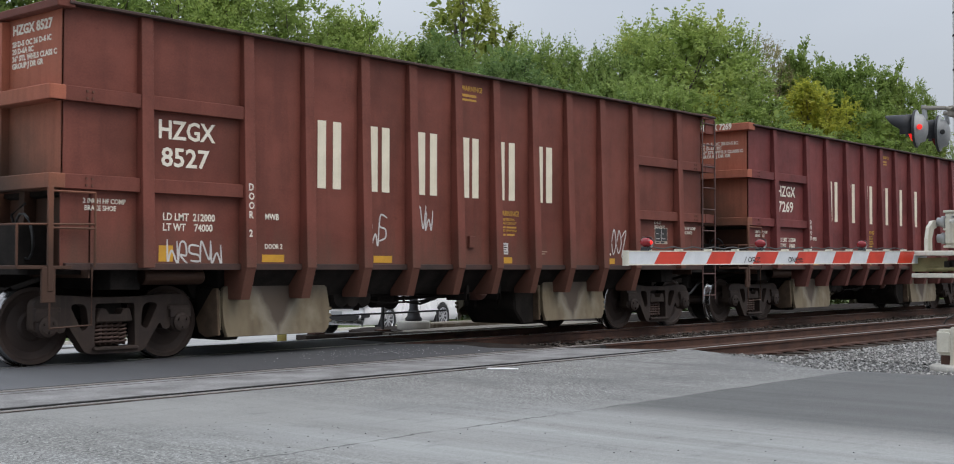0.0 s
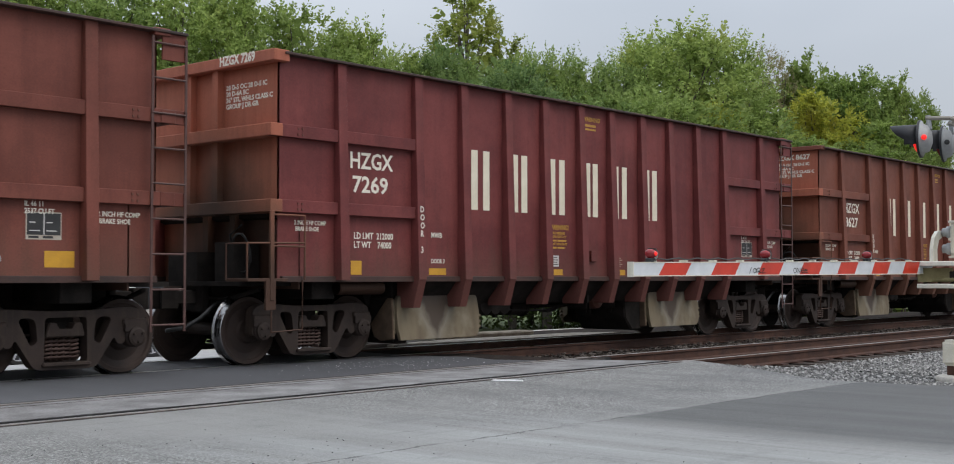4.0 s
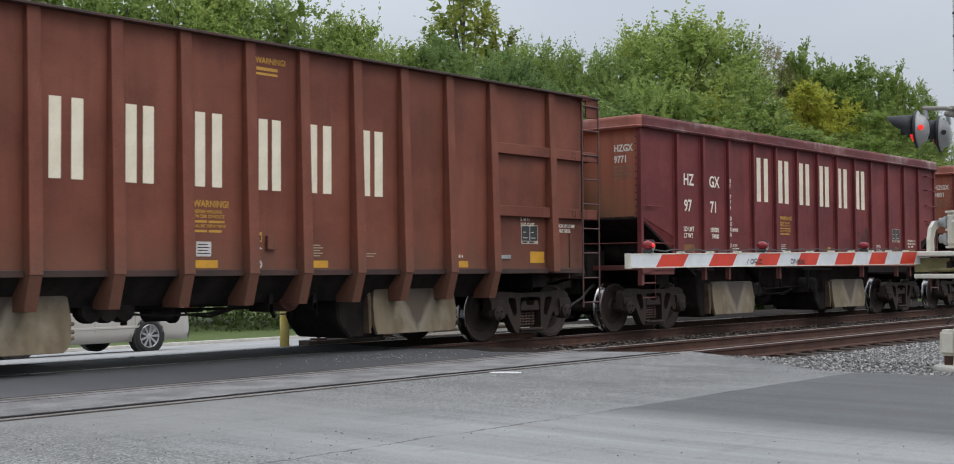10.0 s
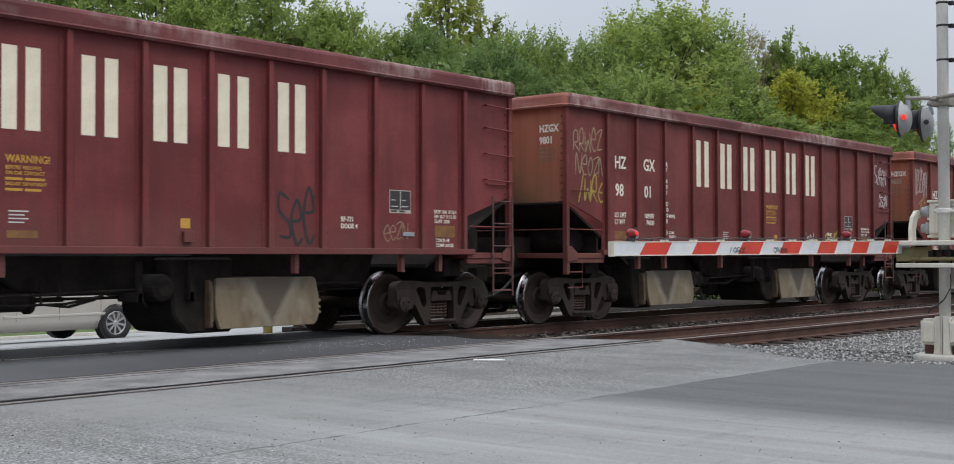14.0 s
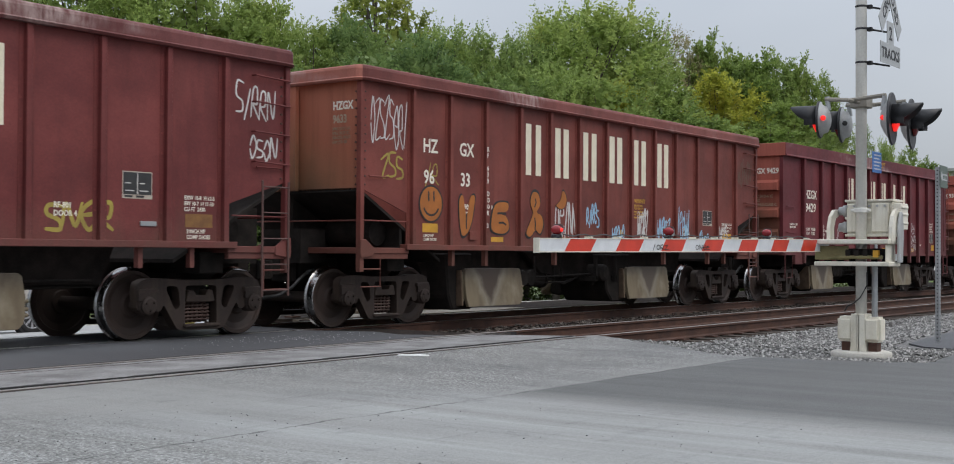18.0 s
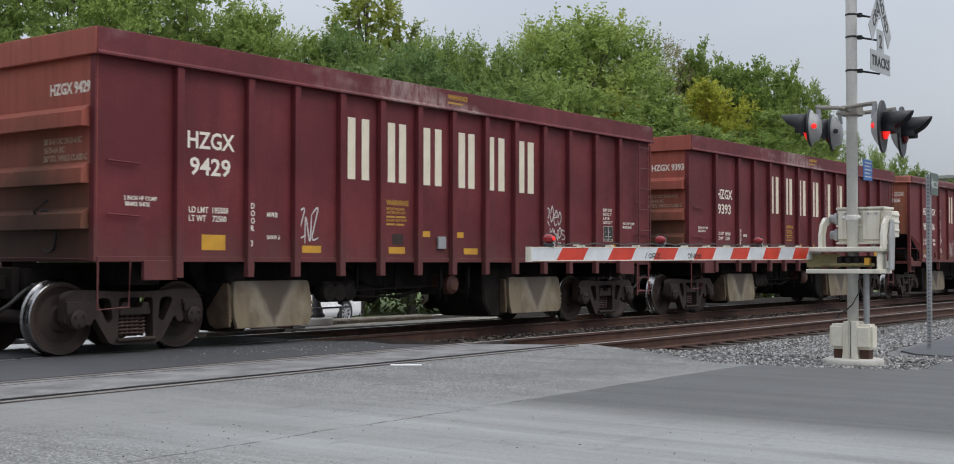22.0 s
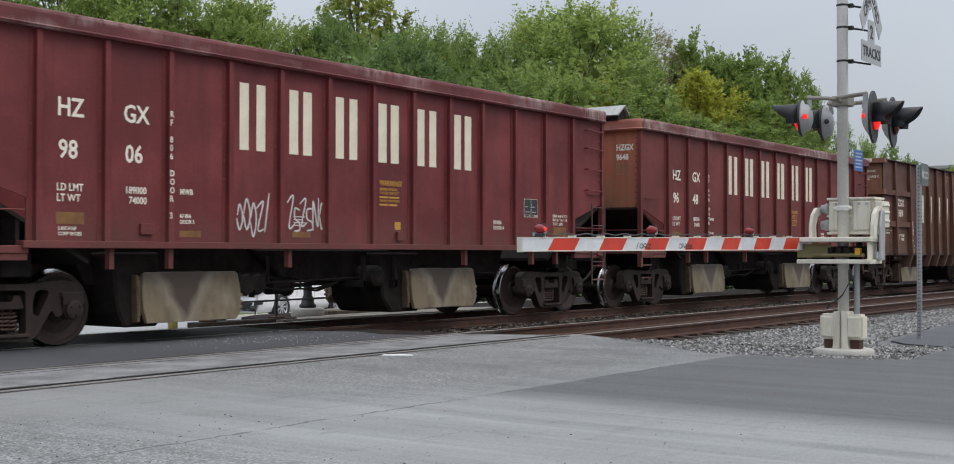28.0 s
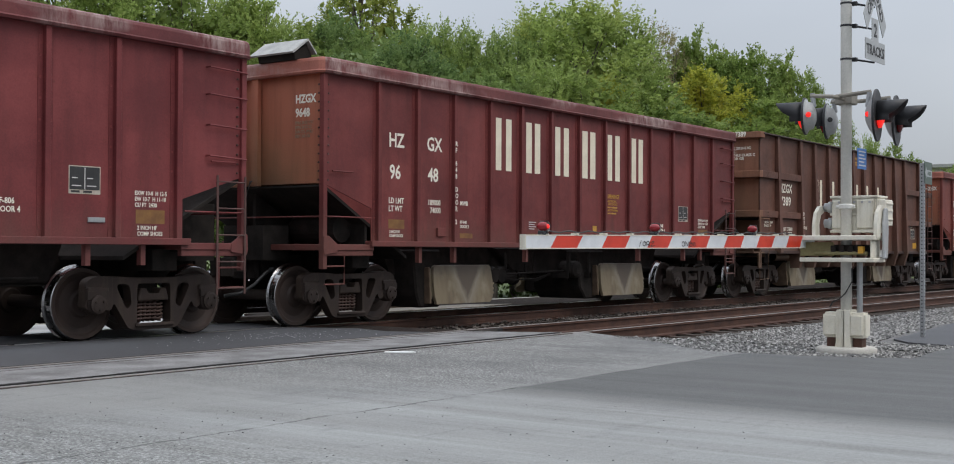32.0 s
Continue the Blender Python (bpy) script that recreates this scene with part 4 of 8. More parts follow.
def stencil(car, u0, u1, z0, z1, v):
    """Black consolidated-stencil panel with pale frame and inner rules."""
    panel(car, "stencil_panel", u0, u1, z0, z1, v, M["worn_white"])
    panel(car, "stencil_plate", u0 + 0.012, u1 - 0.012, z0 + 0.05, z1 - 0.012, v + 0.002, M["dark_plate"])
    mid = (u0 + u1) / 2
    panel(car, "notice_bar", mid - 0.006, mid + 0.006, z0 + 0.055, z1 - 0.02, v + 0.0045, M["white_spray"])
    for a, b in ((u0 + 0.04, mid - 0.05), (mid + 0.03, u1 - 0.06)):
        for k in range(2):
            panel(car, "notice_bar", a, b - 0.05 * k, z0 + 0.09 + 0.09 * k, z0 + 0.102 + 0.09 * k, v + 0.0045, M["white_spray"])
    for k in range(2):
        panel(car, "notice_bar", u0 + 0.03 + 0.17 * k, u0 + 0.15 + 0.17 * k, z0 + 0.015, z0 + 0.04, v + 0.002, M["dark_plate"])


def emblem(car, spots, z0, z1, v, material):
    """The owner's mark, as six pairs of tall plain bars."""
    for k, (u, w) in enumerate(spots):
        bar = w * (0.35, 0.39, 0.37, 0.40, 0.37, 0.39)[k]
        for a in (0, w - bar):
            panel(car, "emblem_bar", u + a, u + a + bar, z0, z1, v + 0.0015, material, "tall plain off-white painted bar")


def scrawl(car, u, z, w, h, v, material, seed, strokes=5, thick=0.016, label="sprayed graffiti scrawl"):
    """Quick sprayed strokes in one colour: bends, hooks and slashes that lean and overlap."""
    rnd = random.Random(seed)
    bends = [[(0.9, 0.9), (0.2, 0.95), (0.15, 0.6), (0.8, 0.42), (0.85, 0.1), (0.1, 0.05)], [(0.1, 0.0), (0.15, 0.98), (0.75, 0.08), (0.95, 1.0)],
             [(0.15, 0.5), (0.5, 1.0), (0.92, 0.5), (0.5, 0.0), (0.12, 0.42)], [(0.05, 0.0), (0.2, 0.9), (0.65, 1.0), (0.7, 0.45), (0.25, 0.42), (0.95, 0.0)],
             [(0.75, 1.1), (0.5, 0.5), (0.2, -0.1)], [(0.0, 0.8), (0.9, 1.0), (0.2, 0.1), (1.05, 0.15)], [(0.1, 0.5), (0.85, 0.55), (0.6, 0.95), (0.1, 0.5), (0.5, 0.0), (0.95, 0.15)],
             [(0.1, 1.0), (0.15, 0.0), (0.5, 0.55), (0.9, 0.0), (0.85, 1.0)]]
    verts, faces = [], []
    tilt = rnd.uniform(-0.1, 0.25)
    for s in range(strokes):
        cell = w / strokes
        lift, tall = rnd.uniform(0.0, 0.18) * h, h * rnd.uniform(0.65, 0.9)
        shape = rnd.choice(bends)
        pts = [Vector((cell * (s + 0.0 + 1.12 * (x + tilt * y)) + rnd.uniform(-0.05, 0.05) * cell, lift + tall * (y + rnd.uniform(-0.06, 0.06)))) for x, y in shape]
        n = len(pts)
        path = []
        for i in range(n - 1):
            a, b = pts[max(i - 1, 0)], pts[i]
            c, d = pts[i + 1], pts[min(i + 2, n - 1)]
            for k in range(8):
                t = k / 8
                path.append(0.5 * ((2 * b) + (c - a) * t + (2 * a - 5 * b + 4 * c - d) * t * t + (3 * b - a - 3 * c + d) * t ** 3))
        path.append(pts[-1])
        for i, p in enumerate(path):
            d = (path[min(i + 1, len(path) - 1)] - path[max(i - 1, 0)])
            d = d.normalized() if d.length > 1e-6 else Vector((1, 0))
            q = Vector((-d.y, d.x)) * thick * (0.45 + 0.30 * min(1.0, i / 4, (len(path) - 1 - i) / 4))
            depth = -0.003 - 0.0005 * s - 0.00001 * i
            verts += [(p.x + q.x, depth, p.y + q.y), (p.x - q.x, depth, p.y - q.y)]
            if i:
                k = len(verts)
                faces.append((k - 4, k - 3, k - 1, k - 2))
    return piece("graffiti", raw_mesh("graffiti", verts, faces, material), car, pose(u, -v, z), label)


def blob(car, u, z, outline, v, fill, line, label, strokes=()):
    """A filled bubble shape with a dark outline and dark inner strokes."""
    ring, k = [Vector(p) for p in outline], len(outline)
    outline = []
    for i in range(k):
        p0, p1, p2, p3 = ring[i - 1], ring[i], ring[(i + 1) % k], ring[(i + 2) % k]
        for t in (0.0, 0.25, 0.5, 0.75):
            q = 0.5 * ((2 * p1) + (p2 - p0) * t + (2 * p0 - 5 * p1 + 4 * p2 - p3) * t * t + (3 * p1 - p0 - 3 * p2 + p3) * t ** 3)
            outline.append((q.x, q.y))
    n = len(outline)
    mid = (sum(p[0] for p in outline) / n, sum(p[1] for p in outline) / n)
    big = [(mid[0] + (x - mid[0]) * 1.13, mid[1] + (y - mid[1]) * 1.11) for x, y in outline]
    bm = bmesh.new()
    prism(bm, big, "y", -0.003, -0.001)
    base = part("graffiti", bm, line, car, label)
    base.matrix_basis = pose(u, -v, z)
    bm = bmesh.new()
    prism(bm, outline, "y", -0.006, -0.003)
    part("spray_fill", bm, fill, base)
    for pts in strokes:
        verts, faces = [], []
        for i, p in enumerate(pts):
            d = Vector(pts[min(i + 1, len(pts) - 1)]) - Vector(pts[max(i - 1, 0)])
            q = Vector((-d.y, d.x)).normalized() * 0.017
            verts += [(p[0] + q.x, -0.0075, p[1] + q.y), (p[0] - q.x, -0.0075, p[1] - q.y)]
            if i:
                faces.append((2 * i - 2, 2 * i - 1, 2 * i + 1, 2 * i))
        piece("spray_line", raw_mesh("spray_line", verts, faces, line), base)
    return base


def coupler_mesh():
    bm = bmesh.new()
    box(bm, -0.62, 0.5, -0.09, 0.09, 0.80, 0.98)
    prism(bm, [(-0.62, -0.16), (-0.62, 0.12), (-0.78, 0.15), (-0.88, 0.08), (-0.80, 0.0), (-0.88, -0.14), (-0.72, -0.2)], "z", 0.74, 1.02)
    box(bm, -0.3, -0.2, -0.24, 0.24, 0.70, 1.08)
    return mesh_from("coupler", soften(bm, 0.012), M["under"])


def hose_mesh():
    bm = bmesh.new()
    pts = [(-0.1, -0.42, 0.85), (-0.25, -0.44, 0.80), (-0.45, -0.40, 0.62), (-0.62, -0.3, 0.50), (-0.85, -0.2, 0.46)]
    tube(bm, pts, 0.027, 8)
    tube(bm, [(-0.02, -0.42, 0.86), (-0.16, -0.43, 0.84)], 0.04, 8)
    return mesh_from("air_hose", bm, M["hose"], True)


def loop_hose_mesh():
    bm = bmesh.new()
    pts = [(-0.05 - 0.04 * math.sin(a * 0.4), -0.30 + 0.20 * math.cos(a * 0.45), 1.62 + 0.26 * math.sin(a * 0.45)) for a in range(13)]
    tube(bm, pts, 0.016, 6)
    tube(bm, [(-0.06, -0.14, 1.66), (-0.16, -0.2, 1.86), (-0.03, -0.28, 2.0)], 0.016, 6)
    return mesh_from("brake_hose", bm, M["hose"], True)


def chute_mesh(w):
    """Ballast chute: a flat cream plate with folded ends, closed behind."""
    bm = bmesh.new()
    x = w / 2
    prism(bm, [(-x + 0.05, 0.25), (-x + 0.01, 0.40), (-x, 0.62), (-x + 0.03, 0.86), (-x + 0.07, 0.89), (x - 0.07, 0.89), (x - 0.02, 0.86), (x + 0.01, 0.62), (x, 0.40), (x - 0.03, 0.31), (x - 0.10, 0.25)], "y", -0.03, 0.03)
    for v in bm.verts:
        v.co.y += -1.25 - 0.06 * (0.89 - v.co.z) / 0.64
    # folded ends and worn lugs
    for s in (-1, 1):
        prism(bm, [(-1.27, 0.34), (-1.24, 0.84), (-1.12, 0.80), (-1.14, 0.42)], "x", s * x - 0.012, s * x + 0.012)
        for z in ((0.40, 0.47, 0.56) if s > 0 else ()):
            tube(bm, [(s * (x - 0.02), -1.29, z), (s * (x + 0.05), -1.29, z + 0.01)], 0.026, 6)
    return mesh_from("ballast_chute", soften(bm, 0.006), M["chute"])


def chute_side_mesh():
    bm = bmesh.new()
    prism(bm, [(-1.24, 0.28), (-1.19, 0.84), (-0.7, 0.90), (-0.7, 0.40), (-1.0, 0.24)], "x", 0.04, 1.5)
    return mesh_from("chute_cheek", soften(bm, 0.03), M["under"])


def chute_lip_mesh():
    """The chute's flared end plate, brown with ballast dirt."""
    bm = bmesh.new()
    prism(bm, [(-1.27, 0.27), (-1.23, 0.86), (-1.14, 0.86), (-0.80, 0.48), (-0.86, 0.30), (-1.0, 0.24)], "x", -0.028, 0.012)
    return mesh_from("chute_lip", soften(bm, 0.008), M["chute_dirt"])


def underframe(car, L2, chutes, tank):
    """Centre sill, hopper bottoms, brake gear, couplers and trucks shared by the wagon types."""
    end = L2 + 1.778
    mid = end / 2
    bm = bmesh.new()
    box(bm, -0.15, end + 0.15, -0.24, 0.24, 0.68, 1.06)
    for x in (0.889, end - 0.889):
        box(bm, x - 0.2, x + 0.2, -1.3, 1.3, 0.86, 1.14)
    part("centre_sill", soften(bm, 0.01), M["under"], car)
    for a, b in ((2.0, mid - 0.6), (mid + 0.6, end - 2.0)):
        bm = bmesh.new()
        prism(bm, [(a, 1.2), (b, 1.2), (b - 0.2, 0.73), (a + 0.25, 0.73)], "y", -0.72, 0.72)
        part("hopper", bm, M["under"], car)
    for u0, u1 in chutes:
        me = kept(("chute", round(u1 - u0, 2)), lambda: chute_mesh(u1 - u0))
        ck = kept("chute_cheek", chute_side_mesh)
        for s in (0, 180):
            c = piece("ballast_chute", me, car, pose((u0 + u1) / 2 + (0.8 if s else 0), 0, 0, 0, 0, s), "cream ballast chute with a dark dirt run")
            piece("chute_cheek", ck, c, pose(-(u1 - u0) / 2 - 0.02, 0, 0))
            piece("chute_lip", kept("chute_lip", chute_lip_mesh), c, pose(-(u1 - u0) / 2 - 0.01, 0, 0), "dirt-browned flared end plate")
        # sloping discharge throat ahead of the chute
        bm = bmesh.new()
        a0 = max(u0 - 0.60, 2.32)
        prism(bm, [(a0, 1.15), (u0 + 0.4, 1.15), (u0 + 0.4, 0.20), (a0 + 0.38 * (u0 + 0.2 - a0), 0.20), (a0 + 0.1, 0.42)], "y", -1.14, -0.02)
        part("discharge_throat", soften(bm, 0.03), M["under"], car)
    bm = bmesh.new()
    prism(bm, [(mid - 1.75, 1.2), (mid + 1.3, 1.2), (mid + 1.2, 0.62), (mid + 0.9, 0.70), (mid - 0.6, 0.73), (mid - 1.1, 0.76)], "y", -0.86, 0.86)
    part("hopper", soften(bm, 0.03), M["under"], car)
    bm = bmesh.new()
    for k in range(3):
        lathe(bm, [(0.02, -0.12), (0.13, -0.11), (0.15, -0.05), (0.15, 0.05), (0.13, 0.11), (0.02, 0.12)], "y", 14)
        bmesh.ops.translate(bm, verts=bm.verts[-14 * 6:], vec=(mid - 2.3 + 0.22 * k, -1.05, 0.70))
    box(bm, mid - 2.4, mid - 1.7, -1.1, -1.0, 0.76, 0.86)
    part("control_valve", bm, M["under"], car)
    bm = bmesh.new()
    tube(bm, [(mid - 2.2, -1.05, 0.70), (mid - 0.5, -1.05, 0.74), (mid + 0.4, -1.0, 0.76)], 0.018, 6)
    tube(bm, [(mid - 1.9, -1.05, 0.66), (mid - 1.3, -1.05, 0.61), (mid - 0.6, -1.05, 0.62), (mid - 0.1, -1.02, 0.70)], 0.016, 6)
    for x in (mid - 1.6, mid - 0.7):
        box(bm, x - 0.02, x + 0.02, -1.07, -1.03, 0.7, 1.1)
    part("brake_pipe", bm, M["under"], car)
    for x in (mid + 0.25, mid + 1.0):
        bm = bmesh.new()
        box(bm, x - 0.04, x + 0.04, -1.25, -0.84, 0.62, 0.72)
        box(bm, x - 0.03, x + 0.03, -1.25, -1.19, 0.62, 1.1)
        tube(bm, [(x, -1.22, 0.68), (x + 0.25, -1.0, 0.55)], 0.03, 6)
        part("gate_lever", bm, M["under"], car)
    # brake rigging
    bm = bmesh.new()
    lathe(bm, [(0.02, -0.03), (0.10, -0.02), (0.16, 0.03), (0.17, 0.08), (0.17, 0.62), (0.14, 0.68), (0.02, 0.70)], "y", 22)
    part("air_reservoir", bm, tank, car, "brake air tank").matrix_basis = pose(mid + 0.62, -1.22, 0.78)
    bm = bmesh.new()
    lathe(bm, [(0.03, 0), (0.13, 0.01), (0.13, 0.36), (0.16, 0.37), (0.16, 0.42), (0.03, 0.44)], "x", 18)
    tube(bm, [(0.4, 0, 0), (0.85, 0, 0)], 0.03, 8)
    part("brake_cylinder", bm, M["under"], car).matrix_basis = pose(mid - 1.3, -0.72, 0.66)
    bm = bmesh.new()
    tube(bm, [(2.1, -0.62, 0.7), (mid, -0.7, 0.66), (end - 2.2, -0.62, 0.7)], 0.02, 6)
    tube(bm, [(2.6, -0.8, 0.78), (end - 2.4, -0.8, 0.78)], 0.022, 6)
    tube(bm, [(mid - 0.9, -1.0, 0.9), (mid - 0.9, -1.0, 0.62), (mid - 0.55, -1.0, 0.58), (mid - 0.2, -1.0, 0.66)], 0.02, 6)
    for x in (mid - 1.6, mid + 1.0):
        box(bm, x - 0.03, x + 0.03, -0.75, -0.69, 0.50, 0.86)
    part("brake_rigging", bm, M["under"], car)
    for u, r in ((0.0, 0), (end, 180)):
        piece("coupler", kept("coupler", coupler_mesh), car, pose(u, 0, 0, 0, 0, r), "dark knuckle coupler")
        piece("air_hose", kept("hose", hose_mesh), car, pose(u, 0, 0, 0, 0, r))
    add_truck(car, 0.889)
    add_truck(car, end - 0.889)


def tapered_rib(w, z0, z1, v0, v1, foot, v_top=None):
    """An upright rib that may grow deeper downwards; foot: its lower end bends in under the side."""
    bm = bmesh.new()
    prism(bm, [(-v0, z0), (-v1, z0), (-(v_top or v1), z1), (-v0, z1)], "x", -w / 2, w / 2)
    if foot:
        prism(bm, [(-v1 + 0.46, foot), (-v1 + 0.13, foot), (-v1 + 0.005, z0 + 0.02), (-v1 + 0.46, z0 + 0.02)], "x", -w / 2 + 0.004, w / 2 - 0.004)
    return bm


def add_ladder(car, h, w, rungs, paint, m, r=0.014):
    """A ladder: one stile carries the other stile and each rung."""
    stile = kept(("stile", h, paint.name), lambda: mesh_from("ladder", soften(box(bmesh.new(), -0.017, 0.017, -0.008, 0.008, 0, h), 0.003), paint))
    rung = kept(("rung", w, paint.name), lambda: mesh_from("rung", tube(bmesh.new(), [(0, 0, 0), (w, 0, 0)], r, 6), paint))
    top = piece("ladder", stile, car, m)
    piece("stile", stile, top, pose(w, 0, 0))
    for i in range(rungs):
        piece("rung", rung, top, pose(0, 0, 0.08 + (h - 0.16) * i / (rungs - 1)))


def wagon_a(name, label, mark, u_start, paint, endp, door, extra):
    """Deep ribbed wagon with stepped, belted ends and full-height ribs."""
    car = thing(name, label, "railway wagon", pose(u_start, TRAIN_Y, 0), "wagons of the work train")
    L, V0, V1, Z0, Z1 = 13.42, 1.50, 1.62, 1.115, 4.05
    for s, nm in ((-1, "near"), (1, "far")):
        bm = bmesh.new()
        box(bm, -0.07, L, s * V0, s * (V0 - 0.02), Z0, Z1 - 0.03)
        part("side_sheet", bm, paint, car)
    ribs = [0.97, 2.45, 3.44, 4.46, 5.40, 6.37, 7.25, 8.20, 9.12, 10.07, 11.05, 12.52]
    full = kept(("rib_a", paint.name), lambda: mesh_from("rib", soften(tapered_rib(0.16, Z0, Z1 - 0.03, V0, V1 + 0.045, 0.72, V0 + 0.075), 0.006), paint))
    short = kept(("rib_a_end", paint.name), lambda: mesh_from("rib", soften(tapered_rib(0.16, Z0, Z1 - 0.03, V0, V1 + 0.045, None, V0 + 0.075), 0.006), paint))
    for s in (0, 180):
        for k, u in enumerate(ribs):
            piece("rib", short if k in (0, 11) else full, car, pose(u, 0, 0) if s == 0 else pose(u, 0, 0, 0, 0, 180))
        # level belts between the end ribs
        for a, b in ((-0.26, 0.89), (1.05, 2.37), (11.13, 12.44), (12.60, L + 0.1)):
            for z in (1.985, 2.955):
                me = kept(("belt", round(b - a, 2), z, paint.name), lambda: mesh_from("belt", soften(box(bmesh.new(), 0, b - a, -V1 + 0.03, -V0, z, z + 0.165), 0.006), paint))
                piece("belt", me, car, pose(a, 0, 0) if s == 0 else pose(a + (b - a), 0, 0, 0, 0, 180))
                for du in ((0.10, 0.17) if a in (-0.26, 12.60) else ()):
                    for dz in (0.045, 0.12):
                        piece("bolt", kept(("belt_bolt", paint.name), lambda: mesh_from("bolt", box(bmesh.new(), -0.012, 0.012, -0.012, 0, -0.012, 0.012), paint)), car,
                              pose(a + 0.35 + du, -V1 + 0.03, z + dz) if s == 0 else pose(a + 0.35 + du, V1 - 0.03, z + dz, 0, 0, 180))
    bm = bmesh.new()
    for s in (-1, 1):
        box(bm, -0.05, L + 0.36, s * (V0 - 0.03), s * (V1 + 0.01), Z1 - 0.035, Z1)
        box(bm, -0.03, L, s * (V0 - 0.05), s * (V0 + 0.05), 1.09, 1.17)
    part("top_rim", soften(bm, 0.006), M["rim_edge"], car, "dark worn top edge")
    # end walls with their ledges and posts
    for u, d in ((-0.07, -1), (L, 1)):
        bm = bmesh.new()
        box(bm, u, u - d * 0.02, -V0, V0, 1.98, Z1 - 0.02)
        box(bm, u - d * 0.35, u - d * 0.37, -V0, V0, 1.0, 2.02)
        part("end_wall", bm, endp, car, "rust-orange end wall with dust and painted shade below")
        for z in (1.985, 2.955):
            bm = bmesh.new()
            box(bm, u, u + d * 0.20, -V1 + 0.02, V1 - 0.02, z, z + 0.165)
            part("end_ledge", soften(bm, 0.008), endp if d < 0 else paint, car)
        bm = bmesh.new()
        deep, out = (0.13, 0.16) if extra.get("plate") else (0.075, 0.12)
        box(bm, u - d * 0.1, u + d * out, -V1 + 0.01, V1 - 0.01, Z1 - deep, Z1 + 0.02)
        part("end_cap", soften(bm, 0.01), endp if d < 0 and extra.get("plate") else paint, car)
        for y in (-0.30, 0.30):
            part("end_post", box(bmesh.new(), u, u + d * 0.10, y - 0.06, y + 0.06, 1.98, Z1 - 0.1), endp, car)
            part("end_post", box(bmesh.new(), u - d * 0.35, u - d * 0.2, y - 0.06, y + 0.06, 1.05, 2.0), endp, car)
    bm = bmesh.new()
    prism(bm, [(0.2, 2.0), (2.6, 1.25), (L - 2.6, 1.25), (L - 0.2, 2.0), (L - 0.2, 1.95), (L - 2.6, 1.2), (2.6, 1.2), (0.2, 1.95)], "y", -1.47, 1.47)
    part("floor", bm, M["under"], car)
    bm = bmesh.new()
    for s in (-1, 1):
        lathe(bm, [(0.085, 0.5), (0.095, 0.52), (0.095, 1.32), (0.085, 1.34)], "x", 16)
    part("draft_tube", bm, endp, car).matrix_basis = pose(0.55, -1.38, 1.01)
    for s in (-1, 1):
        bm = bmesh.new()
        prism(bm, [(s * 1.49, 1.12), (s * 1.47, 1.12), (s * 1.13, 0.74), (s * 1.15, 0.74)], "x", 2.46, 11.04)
        # the dark colour stands for shade between the rib feet
        part("slope_side", bm, M["under"], car, "inward-sloping hopper sheet behind the rib feet, coloured shadow-dark")
    # crew steps at the leading corner, ladder at the trailing one
    step = part("crew_step", soften(box(bmesh.new(), -0.62, 0.02, -1.60, -1.15, 1.10, 1.14), 0.005), endp, car, "rusty corner step with hand rails")
    for pts in ([(-0.62, -1.58, 1.12), (-0.62, -1.58, 1.58)], [(-0.62, -1.16, 1.12), (-0.62, -1.16, 1.58), (-0.62, -1.58, 1.58), (0.30, -1.60, 1.60)],
                [(0.30, -1.6, 1.95), (0.30, -1.6, 1.12)], [(-0.22, -1.6, 1.95), (0.30, -1.6, 1.95)], [(-0.22, -1.6, 1.55), (0.30, -1.6, 1.55)],
                [(-0.24, -1.59, 0.78), (-0.24, -1.59, 0.46), (0.27, -1.59, 0.48), (0.27, -1.59, 1.12)]):
        part("rail", tube(bmesh.new(), pts, 0.014, 6), endp, step)
    part("post", soften(box(bmesh.new(), -0.275, -0.215, -1.62, -1.58, 0.86, 2.0), 0.004), endp, step)
    part("stirrup", soften(box(bmesh.new(), -0.34, -0.18, -1.61, -1.57, 0.74, 1.12), 0.004), endp, step)
    add_ladder(car, 3.45, 0.46, 9, M["ladder"], pose(L - 0.12, -1.605, 0.52))
    for z0, z1 in ((3.70, 4.03), (2.955, 3.12), (1.985, 2.15)):
        part("corner_gusset", soften(box(bmesh.new(), L + 0.02, L + 0.36, -1.59, -1.56, z0, z1), 0.006), paint, car)
    piece("brake_hose", kept("loop_hose", loop_hose_mesh), car, pose(-0.05, -0.5, -0.15))
    for u, d in ((-0.07, -1), (L, 1)):
        bm = bmesh.new()
        box(bm, *sorted((u - d * 0.35, u + d * 0.30)), -1.35, 1.35, 1.04, 1.10)
        box(bm, *sorted((u - d * 0.30, u + d * 0.12)), -0.75, -0.35, 1.10, 1.62)
        box(bm, *sorted((u - d * 0.30, u + d * 0.05)), 0.15, 0.8, 1.10, 1.5)
        tube(bm, [(u + d * 0.05, -1.2, 1.0), (u + d * 0.12, -0.6, 0.86), (u + d * 0.1, 0.6, 0.9)], 0.03, 6)
        part("end_platform", bm, M["under"], car, "dark end platform with brake gear")
    # lettering
    emblem(car, [(3.66, 0.42), (4.62, 0.38), (5.58, 0.40), (6.55, 0.36), (7.38, 0.40), (8.34, 0.40)], 2.175, 3.08, V0, extra.get("ink", M["cream_paint"]))
